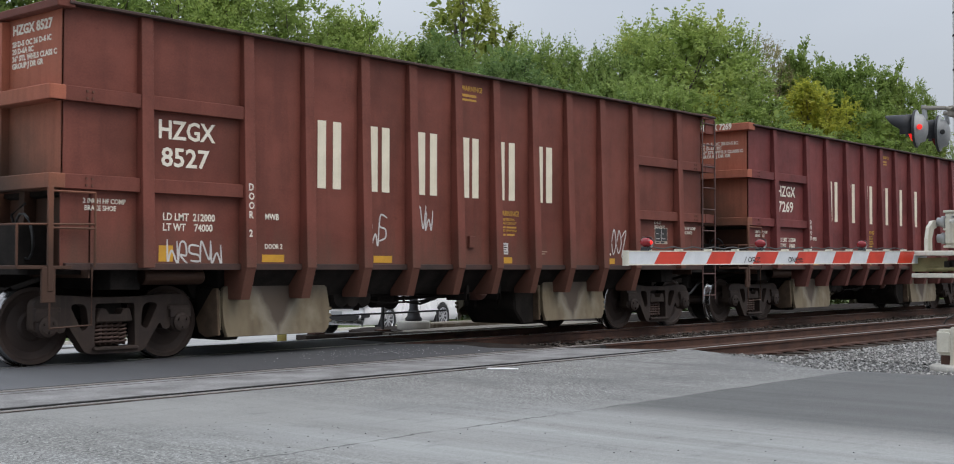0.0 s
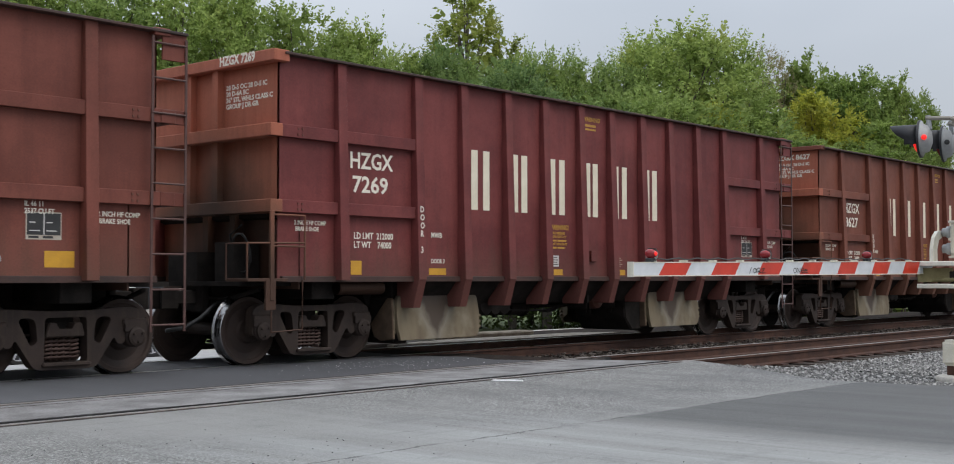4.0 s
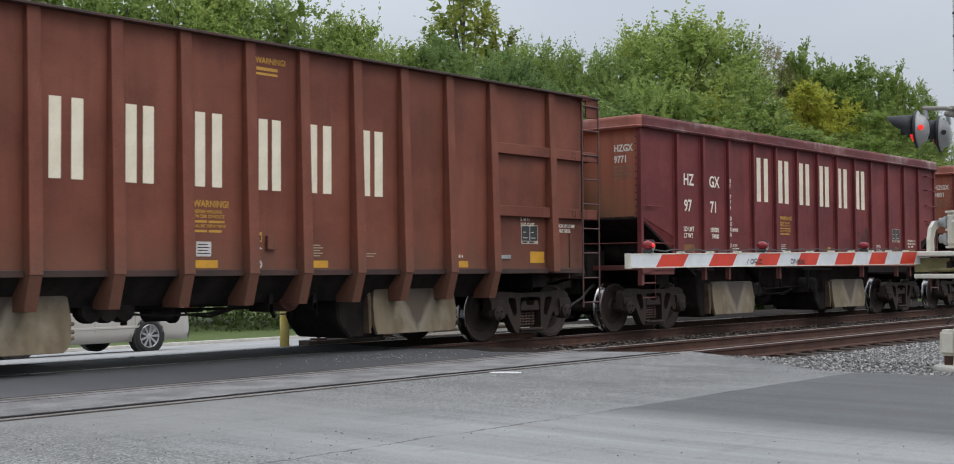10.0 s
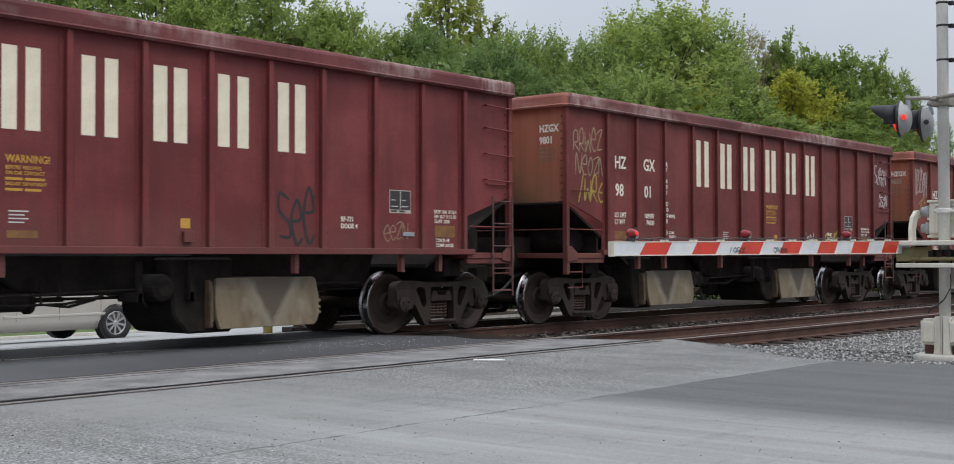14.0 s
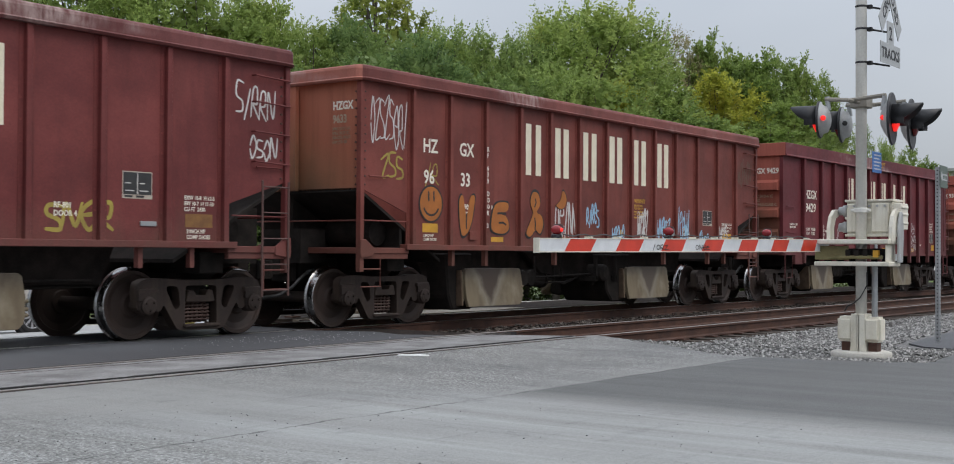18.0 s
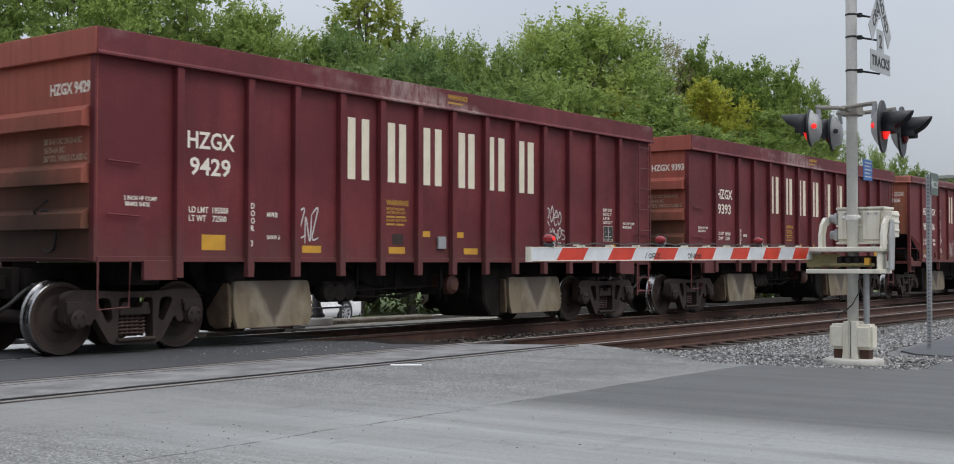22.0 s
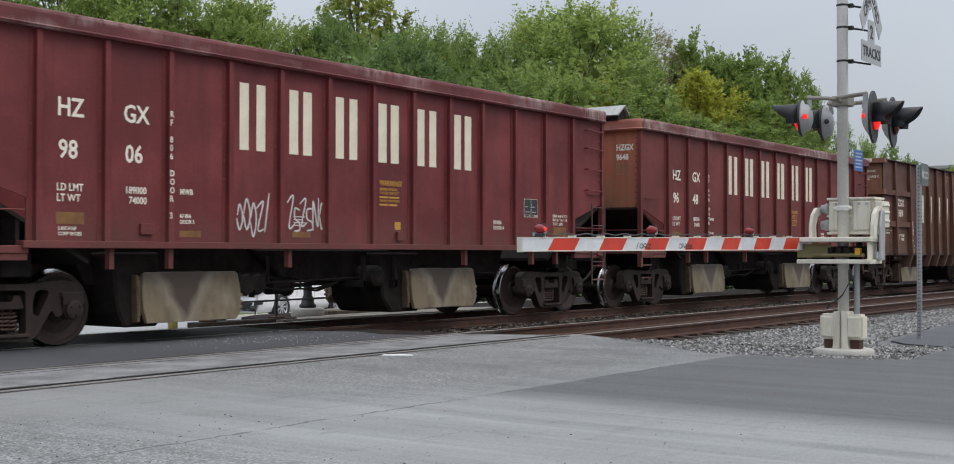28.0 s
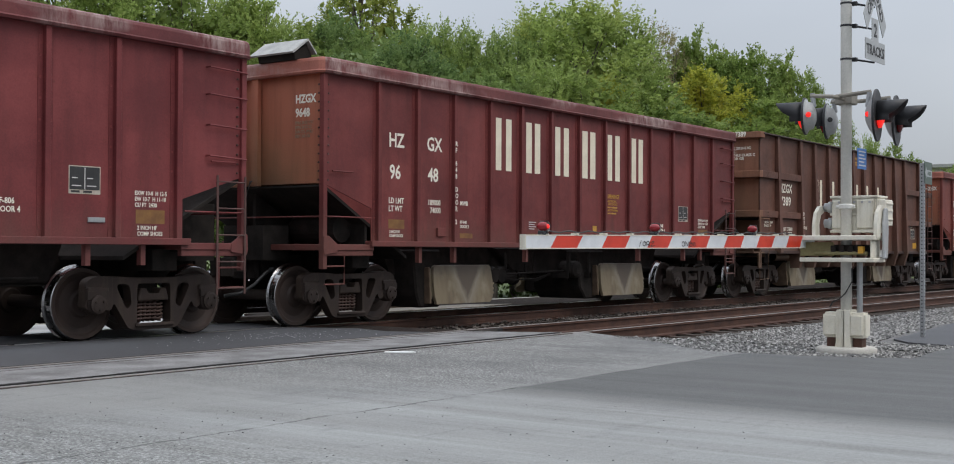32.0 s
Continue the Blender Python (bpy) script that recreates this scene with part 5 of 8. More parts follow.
    near_text(car, mark[:4], 0.215, 1.17, 2.645, V0, wide=0.93)
    near_text(car, mark[5:], 0.215, 1.22, 2.32, V0, wide=1.10)
    near_text(car, "LD LMT  212000\nLT WT    74000", 0.085, 1.25, 1.68, V0)
    near_text(car, "MWB", 0.075, 2.78, 1.73, V0)
    near_text(car, "DOOR " + door, 0.06, 2.78, 1.36, V0)
    for k, ch in enumerate("DOOR" + " " + door):
        if ch != " ":
            near_text(car, ch, 0.085, 2.41, 2.08 - k * 0.115, V0 + 0.165 - 0.0306 * (1.0 - k * 0.115) + 0.002)
    near_text(car, "2 INCH HF COMP\n BRAKE SHOE", 0.055, 0.20, 1.84, V0)
    near_text(car, "WARNING!", 0.075, 6.50, 3.79, V0, M["yellow_text"])
    panel(car, "notice_bar", 6.50, 6.86, 3.70, 3.74, V0, M["yellow_text"])
    panel(car, "notice_bar", 6.50, 6.86, 3.64, 3.67, V0, M["yellow_text"])
    wu = extra.get("warn", 7.36)
    warn_block(car, wu, 1.93, V0)
    panel(car, "notice_sticker", wu + 0.04, wu + 0.26, 1.33, 1.51, V0, M["white_spray"], "small pale printed notice")
    for k in range(4):
        panel(car, "notice_bar", wu + 0.06, wu + 0.24 - 0.03 * (k % 2), 1.36 + 0.036 * k, 1.372 + 0.036 * k, V0 + 0.002, M["truck"])
    panel(car, "yellow_tag", 6.44, 6.60, 1.52, 1.64, V0, M["yellow_text"])
    panel(car, "notice_bar", 6.455, 6.585, 1.535, 1.60, V0 + 0.002, M["truck"])
    for a in extra.get("patches", (2.74, wu, 7.36, 10.17)):
        panel(car, "yellow_patch", a, a + 0.36, 1.19, 1.285, V0, M["yellow"])
    near_text(car, "DOOR 4", 0.05, 10.17, 1.33, V0)
    for u, rows in ((7.38, 5), (8.36, 2)):
        if abs(u - wu) > 0.2:
            for k in range(rows):
                panel(car, "notice_bar", u, u + 0.20 + 0.05 * (k % 2), 1.34 + 0.035 * k, 1.355 + 0.035 * k, V0, M["spec_text"])
    panel(car, "yellow_patch", 1.20, 1.40, 1.19, 1.38, V0, M["yellow"])
    panel(car, "yellow_patch", 12.02, 12.38, 1.26, 1.44, V0, M["yellow"])
    near_text(car, "IL 46 11\n2537 CU FT", 0.055, 11.78, 1.92, V0)
    stencil(car, 11.80, 12.22, 1.56, 1.86, V0)
    near_text(car, "2 INCH HF COMP\n BRAKE SHOE", 0.055, 12.66, 1.84, V0)
    bm = bmesh.new()
    box(bm, 6.66, 6.80, -V0 - 0.05, -V0, 1.42, 1.60)
    part("card_holder", soften(bm, 0.006), paint, car)
    bm = bmesh.new()
    box(bm, 11.28, 11.52, -V0 - 0.02, -V0, 1.32, 1.38)
    part("number_tag", soften(bm, 0.004), M["galv"], car)
    top = mark if extra.get("plate") else None
    if top:
        end_text(car, top, 0.12, -0.48, Z1 - 0.095, -0.07 - 0.16)
    else:
        end_text(car, mark, 0.108, -0.43, 3.795, -0.07, wide=1.08)
    end_text(car, extra.get("spec", "28 D-5 OC 28 D-5 IC") + "\n20 D-6A IIC\n36\" STL WHLS CLASS C\nGROUP J DR GR", 0.062, -0.42, 3.655, -0.07, lead=1.36, wide=1.06)
    underframe(car, 11.64, ((2.28, 4.05), (8.74, 10.45)), M["rust"])
    return car


def wagon_b(name, label, mark, rf, door, u_start, paint, endp, extra):
    """Hopper wagon with slender ribs, a rounded top rim and open slope-sheet ends."""
    car = thing(name, label, "railway wagon", pose(u_start, TRAIN_Y, 0), "wagons of the work train")
    L, V0, V1, Z0, Z1 = 13.53, 1.54, 1.60, 1.26, 3.91
    e0, e1 = -0.20, L
    for s in (-1, 1):
        bm = bmesh.new()
        # side sheet, cut away under the slope sheets at both ends
        prism(bm, [(e0, 2.10), (0.85, 1.76), (0.85, Z0), (e1 - 1.05, Z0), (e1 - 1.05, 1.76), (e1, 2.10), (e1, 3.70), (e0, 3.70)], "y", s * V0, s * (V0 - 0.02))
        part("side_sheet", bm, paint, car)
    ribs = [0.97, 1.90, 2.86, 3.86, 4.80, 5.76, 6.74, 7.69, 8.63, 9.54, 10.52, 11.49, 12.42]
    rib = kept(("rib_b", paint.name), lambda: mesh_from("rib", soften(tapered_rib(0.075, Z0, 3.68, V0, V1 + 0.01, None), 0.005), paint))
    flange = kept(("seam_b", paint.name), lambda: mesh_from("rivet_strip", box(bmesh.new(), -0.1, 0.1, -V0 - 0.006, -V0, Z0, 3.68), paint))
    for s in (0, 180):
        for u in ribs:
            piece("rib", rib, car, pose(u, 0, 0, 0, 0, s))
            piece("rivet_strip", flange, car, pose(u, 0, 0, 0, 0, s))

    def rivet_rows():
        bm = bmesh.new()
        for u in ribs:
            for o in (-0.075, 0.075):
                for k in range(10):
                    z = Z0 + 0.12 + k * 0.245
                    box(bm, u + o - 0.013, u + o + 0.013, -V0 - 0.014, -V0 - 0.004, z - 0.013, z + 0.013)
        return mesh_from("rivets", bm, paint)
    tagged(piece("rivets", kept(("rivets_b", paint.name), rivet_rows), car), kind="stuff")
    # top rim with rounded corners
    def rim():
        bm = bmesh.new()
        r, w, h = 0.16, V1 + 0.05, 0.23
        x0, x1 = e0 - 0.12, e1 + 0.12
        loop = []
        for cx, cy, a0 in ((x1 - r, w - r, 0), (x0 + r, w - r, 90), (x0 + r, -w + r, 180), (x1 - r, -w + r, 270)):
            for k in range(6):
                a = radians(a0 + k * 18)
                loop.append((cx + r * math.cos(a), cy + r * math.sin(a), math.cos(a), math.sin(a)))
        prof = [(0.0, Z1 - h), (0.02, Z1 - h + 0.03), (0.0, Z1 - h + 0.05), (0.0, Z1 - 0.055), (-0.012, Z1 - 0.02), (-0.035, Z1), (-0.09, Z1), (-0.09, Z1 - h)]
        rings = [[bm.verts.new((x + o * nx, y + o * ny, z)) for x, y, nx, ny in loop] for o, z in prof]
        n = len(loop)
        for i in range(len(prof)):
            a, b = rings[i], rings[(i + 1) % len(prof)]
            for k in range(n):
                f = bm.faces.new((a[k], a[(k + 1) % n], b[(k + 1) % n], b[k]))
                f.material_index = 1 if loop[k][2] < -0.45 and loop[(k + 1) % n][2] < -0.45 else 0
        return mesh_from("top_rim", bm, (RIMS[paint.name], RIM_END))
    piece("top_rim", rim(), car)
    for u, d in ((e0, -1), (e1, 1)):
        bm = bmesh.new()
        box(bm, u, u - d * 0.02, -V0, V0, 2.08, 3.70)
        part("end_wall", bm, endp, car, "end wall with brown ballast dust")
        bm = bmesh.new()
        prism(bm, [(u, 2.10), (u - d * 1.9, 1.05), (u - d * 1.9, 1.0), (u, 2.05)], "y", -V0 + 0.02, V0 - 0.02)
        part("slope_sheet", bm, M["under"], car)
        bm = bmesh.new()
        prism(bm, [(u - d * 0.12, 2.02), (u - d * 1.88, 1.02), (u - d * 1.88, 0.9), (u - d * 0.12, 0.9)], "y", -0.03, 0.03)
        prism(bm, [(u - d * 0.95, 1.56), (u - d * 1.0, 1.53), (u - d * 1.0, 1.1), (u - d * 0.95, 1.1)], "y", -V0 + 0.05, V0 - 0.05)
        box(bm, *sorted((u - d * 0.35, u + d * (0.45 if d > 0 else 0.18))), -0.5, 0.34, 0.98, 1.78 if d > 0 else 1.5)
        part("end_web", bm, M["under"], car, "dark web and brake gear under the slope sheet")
        for y in (-V0, V0):
            part("corner_post", soften(box(bmesh.new(), u - 0.042, u + 0.042, y - 0.045, y + 0.045, 0.86, 3.68), 0.006), paint, car)
        for y in (-0.22, 0.22):
            part("end_post", soften(box(bmesh.new(), u - 0.02, u + d * 0.10, y - 0.07, y + 0.07, 2.08, 3.68), 0.006), endp, car)
        bm = bmesh.new()
        prism(bm, [(u + d * 0.06, 1.14), (u + d * 0.05, 1.34), (u - d * 0.06, 1.34), (u - d * 0.24, 1.22), (u - d * 0.24, 1.10), (u + d * 0.04, 1.06)], "y", -V1 - 0.012, -V1 + 0.012)
        part("gusset", soften(bm, 0.008), paint, car)
        bm = bmesh.new()
        a, b = sorted((u, u - d * 1.05))
        box(bm, a - 0.02, b, -V1, V1, 1.13, 1.22)
        box(bm, a, b, -V1 + 0.02, -V1 + 0.1, 1.05, 1.22)
        part("end_deck", soften(bm, 0.008), paint, car)
        bm = bmesh.new()
        tube(bm, [(u, -V1 + 0.02, 1.62), (u - d * 1.0, -V1 + 0.02, 1.62)], 0.012, 6)
        tube(bm, [(u, -V1 + 0.02, 1.62), (u, V1 - 0.02, 1.62)], 0.012, 6)
        tube(bm, [(u, -V1 + 0.03, 0.64), (u - d * 0.42, -V1 + 0.03, 0.64), (u - d * 0.42, -V1 + 0.03, 1.15)], 0.014, 6)
        tube(bm, [(u, -V1 + 0.03, 0.9), (u - d * 0.42, -V1 + 0.03, 0.9)], 0.014, 6)
        tube(bm, [(u - d * 0.14, -V0 - 0.05, 2.28), (u - d * 0.58, -V0 - 0.05, 2.28)], 0.013, 6)
        part("hand_rail", bm, paint, car)
        # rivets along the corner
        bm = bmesh.new()
        for k in range(12):
            z = 2.15 + k * 0.125
            for x, y in ((u - d * 0.09, -V0 - 0.006), (u + d * 0.006, -V0 + 0.09), (u + d * 0.006, 0.5)):
                lathe(bm, [(0.016, z - 0.012), (0.016, z + 0.004), (0.008, z + 0.014)], "z", 7)
                bmesh.ops.translate(bm, verts=bm.verts[-21:], vec=(x, y, 0))
        tagged(part("rivets", bm, M["ladder"], car), kind="stuff")
        # air tank and levers on the deck
        bm = bmesh.new()
        lathe(bm, [(0.03, -0.5), (0.2, -0.47), (0.22, -0.4), (0.22, 0.4), (0.2, 0.47), (0.03, 0.5)], "y", 18)
        part("air_reservoir", bm, M["under"], car).matrix_basis = pose(u - d * 0.75, -0.75, 1.45)
    bm = bmesh.new()
    for s in (-1, 1):
        box(bm, e0 + 0.95, e1 - 0.95, s * (V0 - 0.04), s * (V1 + 0.05), 1.19, Z0 + 0.015)
    part("side_sill", soften(bm, 0.006), paint, car)
    hang = kept(("hanger", paint.name), lambda: mesh_from("hanger", box(bmesh.new(), -0.035, 0.035, -V0 - 0.02, -V0 + 0.06, 0.94, 1.2), paint))
    for u in (2.0, 2.9, 5.0, 9.1, 11.1, 11.9):
        piece("hanger", hang, car, pose(u, 0, 0))
    # grab irons and ladder at the trailing corner
    for z in (2.35, 2.75, 3.15, 3.5):
        bm = bmesh.new()
        tube(bm, [(e1 - 0.62, -V0, z), (e1 - 0.62, -V0 - 0.07, z), (e1 + 0.02, -V0 - 0.07, z - 0.02)], 0.013, 6)
        part("grab_iron", bm, paint, car)
    add_ladder(car, 1.55, 0.48, 5, M["ladder"], pose(e1 - 0.5, -V1 - 0.03, 0.55), 0.011)
    bm = bmesh.new()
    tube(bm, [(-0.22, -0.2, 2.18), (-0.32, -0.16, 2.15), (-0.36, -0.1, 1.9), (-0.30, -0.05, 1.6), (-0.2, 0.05, 1.3)], 0.017, 6)
    part("brake_hose", bm, M["hose"], car)
    # lettering
    cream = M["cream_paint"]
    emblem(car, [(4.06, 0.47), (4.99, 0.45), (5.94, 0.47), (6.89, 0.48), (7.83, 0.48), (8.79, 0.47)], 2.52, 3.42, V0, cream)
    for k, (tx, u, z) in enumerate(((mark[:2], 1.24, 2.73), (mark[2:4], 2.17, 2.73), (mark[5:7], 1.26, 2.24), (mark[7:9], 2.2, 2.24))):
        if tx:
            near_text(car, tx, 0.21, u, z, V0)
    for k, ch in enumerate("RF " + rf + " DOOR " + door):
        if ch != " ":
            near_text(car, ch, 0.075, 2.83, 2.84 - k * 0.106, V1 + 0.012)
    near_text(car, "LD LMT\nLT WT", 0.085, 1.24, 1.86, V0)
    near_text(car, "189000\n  74000", 0.085, 2.2, 1.86, V0)
    near_text(car, "MWB", 0.07, 3.05, 1.88, V0)
    near_text(car, "RF-" + rf + "\nDOOR " + door, 0.05, 3.05, 1.58, V0)
    panel(car, "yellow_patch", 1.24, 1.62, 1.47, 1.61, V0, extra.get("patch", M["dim_yellow"]))
    near_text(car, "2 INCH HF\nCOMP SHOES", 0.042, 1.26, 1.40, V0)
    panel(car, "yellow_patch", 3.05, 3.40, 1.34, 1.42, V0, extra.get("patch", M["dim_yellow"]))
    panel(car, "yellow_patch", 5.06, 5.42, 1.36, 1.44, V0, extra.get("patch", M["dim_yellow"]))
    wu = extra.get("warn", 7.76)
    warn_block(car, wu, 2.17, V0)
    stencil(car, 10.84, 11.28, 1.78, 2.11, V0)
    near_text(car, "EXW 10-8  H 12-5\nEW 10-7  H 11-10\nCU FT  2430", 0.05, 11.78, 1.80, V0)
    panel(car, "yellow_patch", 11.80, 12.24, 1.45, 1.62, V0, extra.get("patch", M["dim_yellow"]))
    near_text(car, "2 INCH HF\nCOMP SHOES", 0.05, 11.82, 1.375, V0)
    near_text(car, "RF-" + rf + "\nDOOR 4", 0.065, 9.90, 1.64, V0)
    panel(car, "notice_bar", 7.28, 7.42, 1.50, 1.62, V0, M["yellow_text"])
    for k in range(4):
        panel(car, "notice_bar", 5.08, 5.26 + 0.05 * (k % 2), 1.52 + 0.04 * k, 1.534 + 0.04 * k, V0, M["white_spray"])
    bm = bmesh.new()
    box(bm, 7.30, 7.44, -V0 - 0.05, -V0, 1.33, 1.47)
    part("card_holder", soften(bm, 0.006), paint, car)
    bm = bmesh.new()
    box(bm, 2.42, 2.62, -V0 - 0.04, -V0, 1.36, 1.50)
    part("card_holder", soften(bm, 0.006), paint, car)
    bm = bmesh.new()
    box(bm, 11.1, 11.34, -V0 - 0.02, -V0, 1.45, 1.51)
    part("number_tag", soften(bm, 0.004), M["galv"], car)
    for k, tx in enumerate((mark[:4], mark[5:])):
        end_text(car, tx, 0.118, -0.98, 3.28 - 0.20 * k, e0, M["spec_text"] if extra.get("faded") and k else M["white_paint"])
    end_text(car, "SPRG 28 D7 OC\nSPRG 20 D7 IC\n36IN STL WHLS\nGRP J DR GR", 0.044, -0.97, 2.97, e0, M["faint_text"])
    underframe(car, 11.56, ((2.66, 4.30), (7.98, 9.70)), M["under"])
    return car


def wagon_c(name, label, mark, u_start, paint, endp, extra):
    """High-rimmed wagon with broad ribs and three folded ledges across the ends."""
    car = thing(name, label, "railway wagon", pose(u_start, TRAIN_Y, 0), "wagons of the work train")
    L, V0, V1, Z0, Z1 = 13.38, 1.52, 1.61, 1.165, 3.93
    for s in (-1, 1):
        bm = bmesh.new()
        box(bm, -0.04, L, s * V0, s * (V0 - 0.02), Z0, 3.62)
        part("side_sheet", bm, paint, car)
        bm = bmesh.new()
        prism(bm, [(s * (V0 - 0.05), 3.60), (s * (V1 + 0.03), 3.60), (s * (V1 + 0.03), 3.63), (s * (V1), 3.65), (s * (V1), Z1), (s * (V0 - 0.05), Z1)], "x", -0.10, L + 0.06)
        part("top_rim", soften(bm, 0.006), RIMS[paint.name], car)
    ribs = [1.16, 2.36, 3.23, 4.15, 5.03, 5.92, 6.80, 7.70, 8.57, 9.47, 10.32, 11.25, 12.15]
    rib = kept(("rib_c", paint.name), lambda: mesh_from("rib", soften(tapered_rib(0.115, 0.945, 3.6, V0, V1, None), 0.006), paint))
    for s in (0, 180):
        for u in ribs:
            piece("rib", rib, car, pose(u, 0, 0, 0, 0, s))
    bm = bmesh.new()
    for s in (-1, 1):
        box(bm, -0.02, L - 0.02, s * (V0 - 0.04), s * (V0 + 0.015), Z0 - 0.02, Z0 + 0.05)
        for u in (0.75, 12.35):
            box(bm, u - 0.10, u + 0.42, s * (V0 - 0.03), s * (V0 + 0.03), 0.92, Z0)
    part("side_sill", soften(bm, 0.006), paint, car)
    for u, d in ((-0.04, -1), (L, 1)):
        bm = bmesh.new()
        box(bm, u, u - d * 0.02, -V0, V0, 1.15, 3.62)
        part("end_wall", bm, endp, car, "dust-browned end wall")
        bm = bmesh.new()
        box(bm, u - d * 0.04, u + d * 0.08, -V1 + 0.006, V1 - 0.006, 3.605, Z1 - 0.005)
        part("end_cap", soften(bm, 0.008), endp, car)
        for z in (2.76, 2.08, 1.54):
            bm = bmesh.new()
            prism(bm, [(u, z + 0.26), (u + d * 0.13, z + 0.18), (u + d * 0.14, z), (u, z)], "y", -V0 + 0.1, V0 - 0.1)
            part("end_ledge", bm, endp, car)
        for y in (-V0 + 0.035, V0 - 0.035):
            part("corner_post", box(bmesh.new(), u, u + d * 0.03, y - 0.045, y + 0.045, 1.15, 3.6), paint, car)
        bm = bmesh.new()
        tube(bm, [(u, -V1 + 0.04, 1.2), (u, -V1 + 0.04, 0.58), (u - d * 0.45, -V1 + 0.04, 0.60), (u - d * 0.47, -V1 + 0.04, 1.16)], 0.014, 6)
        tube(bm, [(u - d * 0.12, -V0 - 0.05, 2.36), (u - d * 0.6, -V0 - 0.05, 2.34)], 0.013, 6)
        tube(bm, [(u - d * 0.12, -V0 - 0.05, 1.72), (u - d * 0.6, -V0 - 0.05, 1.70)], 0.013, 6)
        tube(bm, [(u + d * 0.04, -V0 + 0.1, 1.18), (u + d * 0.04, 0.9, 1.20)], 0.012, 6)
        part("hand_rail", bm, paint, car)
    bm = bmesh.new()
    prism(bm, [(0.1, 2.1), (2.6, 1.25), (L - 2.6, 1.25), (L - 0.1, 2.1), (L - 0.1, 2.05), (L - 2.6, 1.2), (2.6, 1.2), (0.1, 2.05)], "y", -1.48, 1.48)
    part("floor", bm, M["under"], car)
    add_ladder(car, 2.25, 0.46, 6, paint, pose(L - 0.52, -V0 - 0.09, 1.30))
    add_ladder(car, 0.7, 0.46, 3, paint, pose(L - 0.52, -V0 - 0.05, 0.5))
    piece("brake_hose", kept("loop_hose", loop_hose_mesh), car, pose(-0.02, -0.3, -0.1))
    emblem(car, [(4.33, 0.47), (5.23, 0.43), (6.09, 0.46), (7.0, 0.44), (7.82, 0.48), (8.72, 0.48)], 2.37, 3.28, V0, M["cream_paint"])
    near_text(car, mark[:4], 0.21, 1.32, 2.61, V0, wide=0.93)
    near_text(car, mark[5:], 0.215, 1.37, 2.27, V0, wide=1.12)
    near_text(car, "LD LMT  195500\nLT WT    72500", 0.075, 1.36, 1.78, V0)
    for k, ch in enumerate("DOOR 3"):
        if ch != " ":
            near_text(car, ch, 0.075, 2.34, 1.86 - k * 0.10, V1)
    near_text(car, "MWB", 0.065, 2.72, 1.76, V0)
    near_text(car, "DOOR 3", 0.05, 2.72, 1.46, V0)
    near_text(car, "DOOR 4", 0.05, 10.5, 1.46, V0)
    near_text(car, "2 INCH HF COMP\n BRAKE SHOE", 0.05, 0.36, 1.90, V0)
    near_text(car, "2 INCH HF COMP\n BRAKE SHOE", 0.05, 12.32, 1.90, V0)
    near_text(car, "EXW 10' 8\"\nEXH 12' 5\"\nIL 47 00\n2360 CU FT", 0.055, 11.6, 2.14, V0)
    stencil(car, 11.62, 11.98, 1.56, 1.86, V0)
    panel(car, "yellow_patch", 1.58, 1.98, 1.30, 1.50, V0, M["yellow"])
    panel(car, "yellow_patch", 11.78, 12.08, 1.32, 1.50, V0, M["yellow"])
    for a in (3.4, 5.26, 7.15, 9.65):
        panel(car, "yellow_patch", a, a + 0.38, 1.28, 1.38, V0, M["yellow"])
    panel(car, "yellow_patch", 6.08, 6.26, 1.55, 1.64, V0, M["yellow"])
    panel(car, "yellow_patch", 6.96, 7.14, 1.55, 1.64, V0, M["yellow"])
    warn_block(car, 5.20, 2.02, V0)
    panel(car, "notice_panel", 5.34, 5.60, 1.42, 1.58, V0, M["truck"])
    near_text(car, "WARNING!", 0.08, 6.6, 3.78, V1, M["yellow_text"])
    panel(car, "notice_bar", 6.6, 7.0, 3.71, 3.74, V1, M["yellow_text"])
    bm = bmesh.new()
    box(bm, 6.42, 6.62, -V0 - 0.05, -V0, 1.36, 1.56)
    part("card_holder", soften(bm, 0.006), extra.get("box", paint), car)
    end_text(car, mark, 0.13, -0.60, 3.18, -0.04)
    end_text(car, "28 D-5 OC 24 D-6 IC\n16 D-6A IIC\n36\" STL WHLS CLASS C\nGROUP J DR GR", 0.070, -0.48, 2.58, -0.04, M["spec_text"])
    underframe(car, 11.53, ((2.32, 3.80), (8.74, 10.40)), M["rust"])
    return car


P_A = wagon_paint("brown_oxide_paint", (0.146, 0.042, 0.029), (0.180, 0.055, 0.039), (0.12, 0.065, 0.045), 1)
P_A2 = wagon_paint("maroon_oxide_paint", (0.156, 0.036, 0.035), (0.186, 0.047, 0.043), (0.12, 0.06, 0.045), 2)
P_A3 = wagon_paint("sienna_oxide_paint", (0.160, 0.048, 0.030), (0.186, 0.062, 0.039), (0.13, 0.075, 0.05), 3)
P_A4 = wagon_paint("umber_oxide_paint", (0.111, 0.048, 0.033), (0.138, 0.062, 0.043), (0.13, 0.085, 0.06), 4)
P_B = wagon_paint("wine_red_paint", (0.152, 0.030, 0.032), (0.182, 0.040, 0.040), (0.13, 0.06, 0.05), 5)
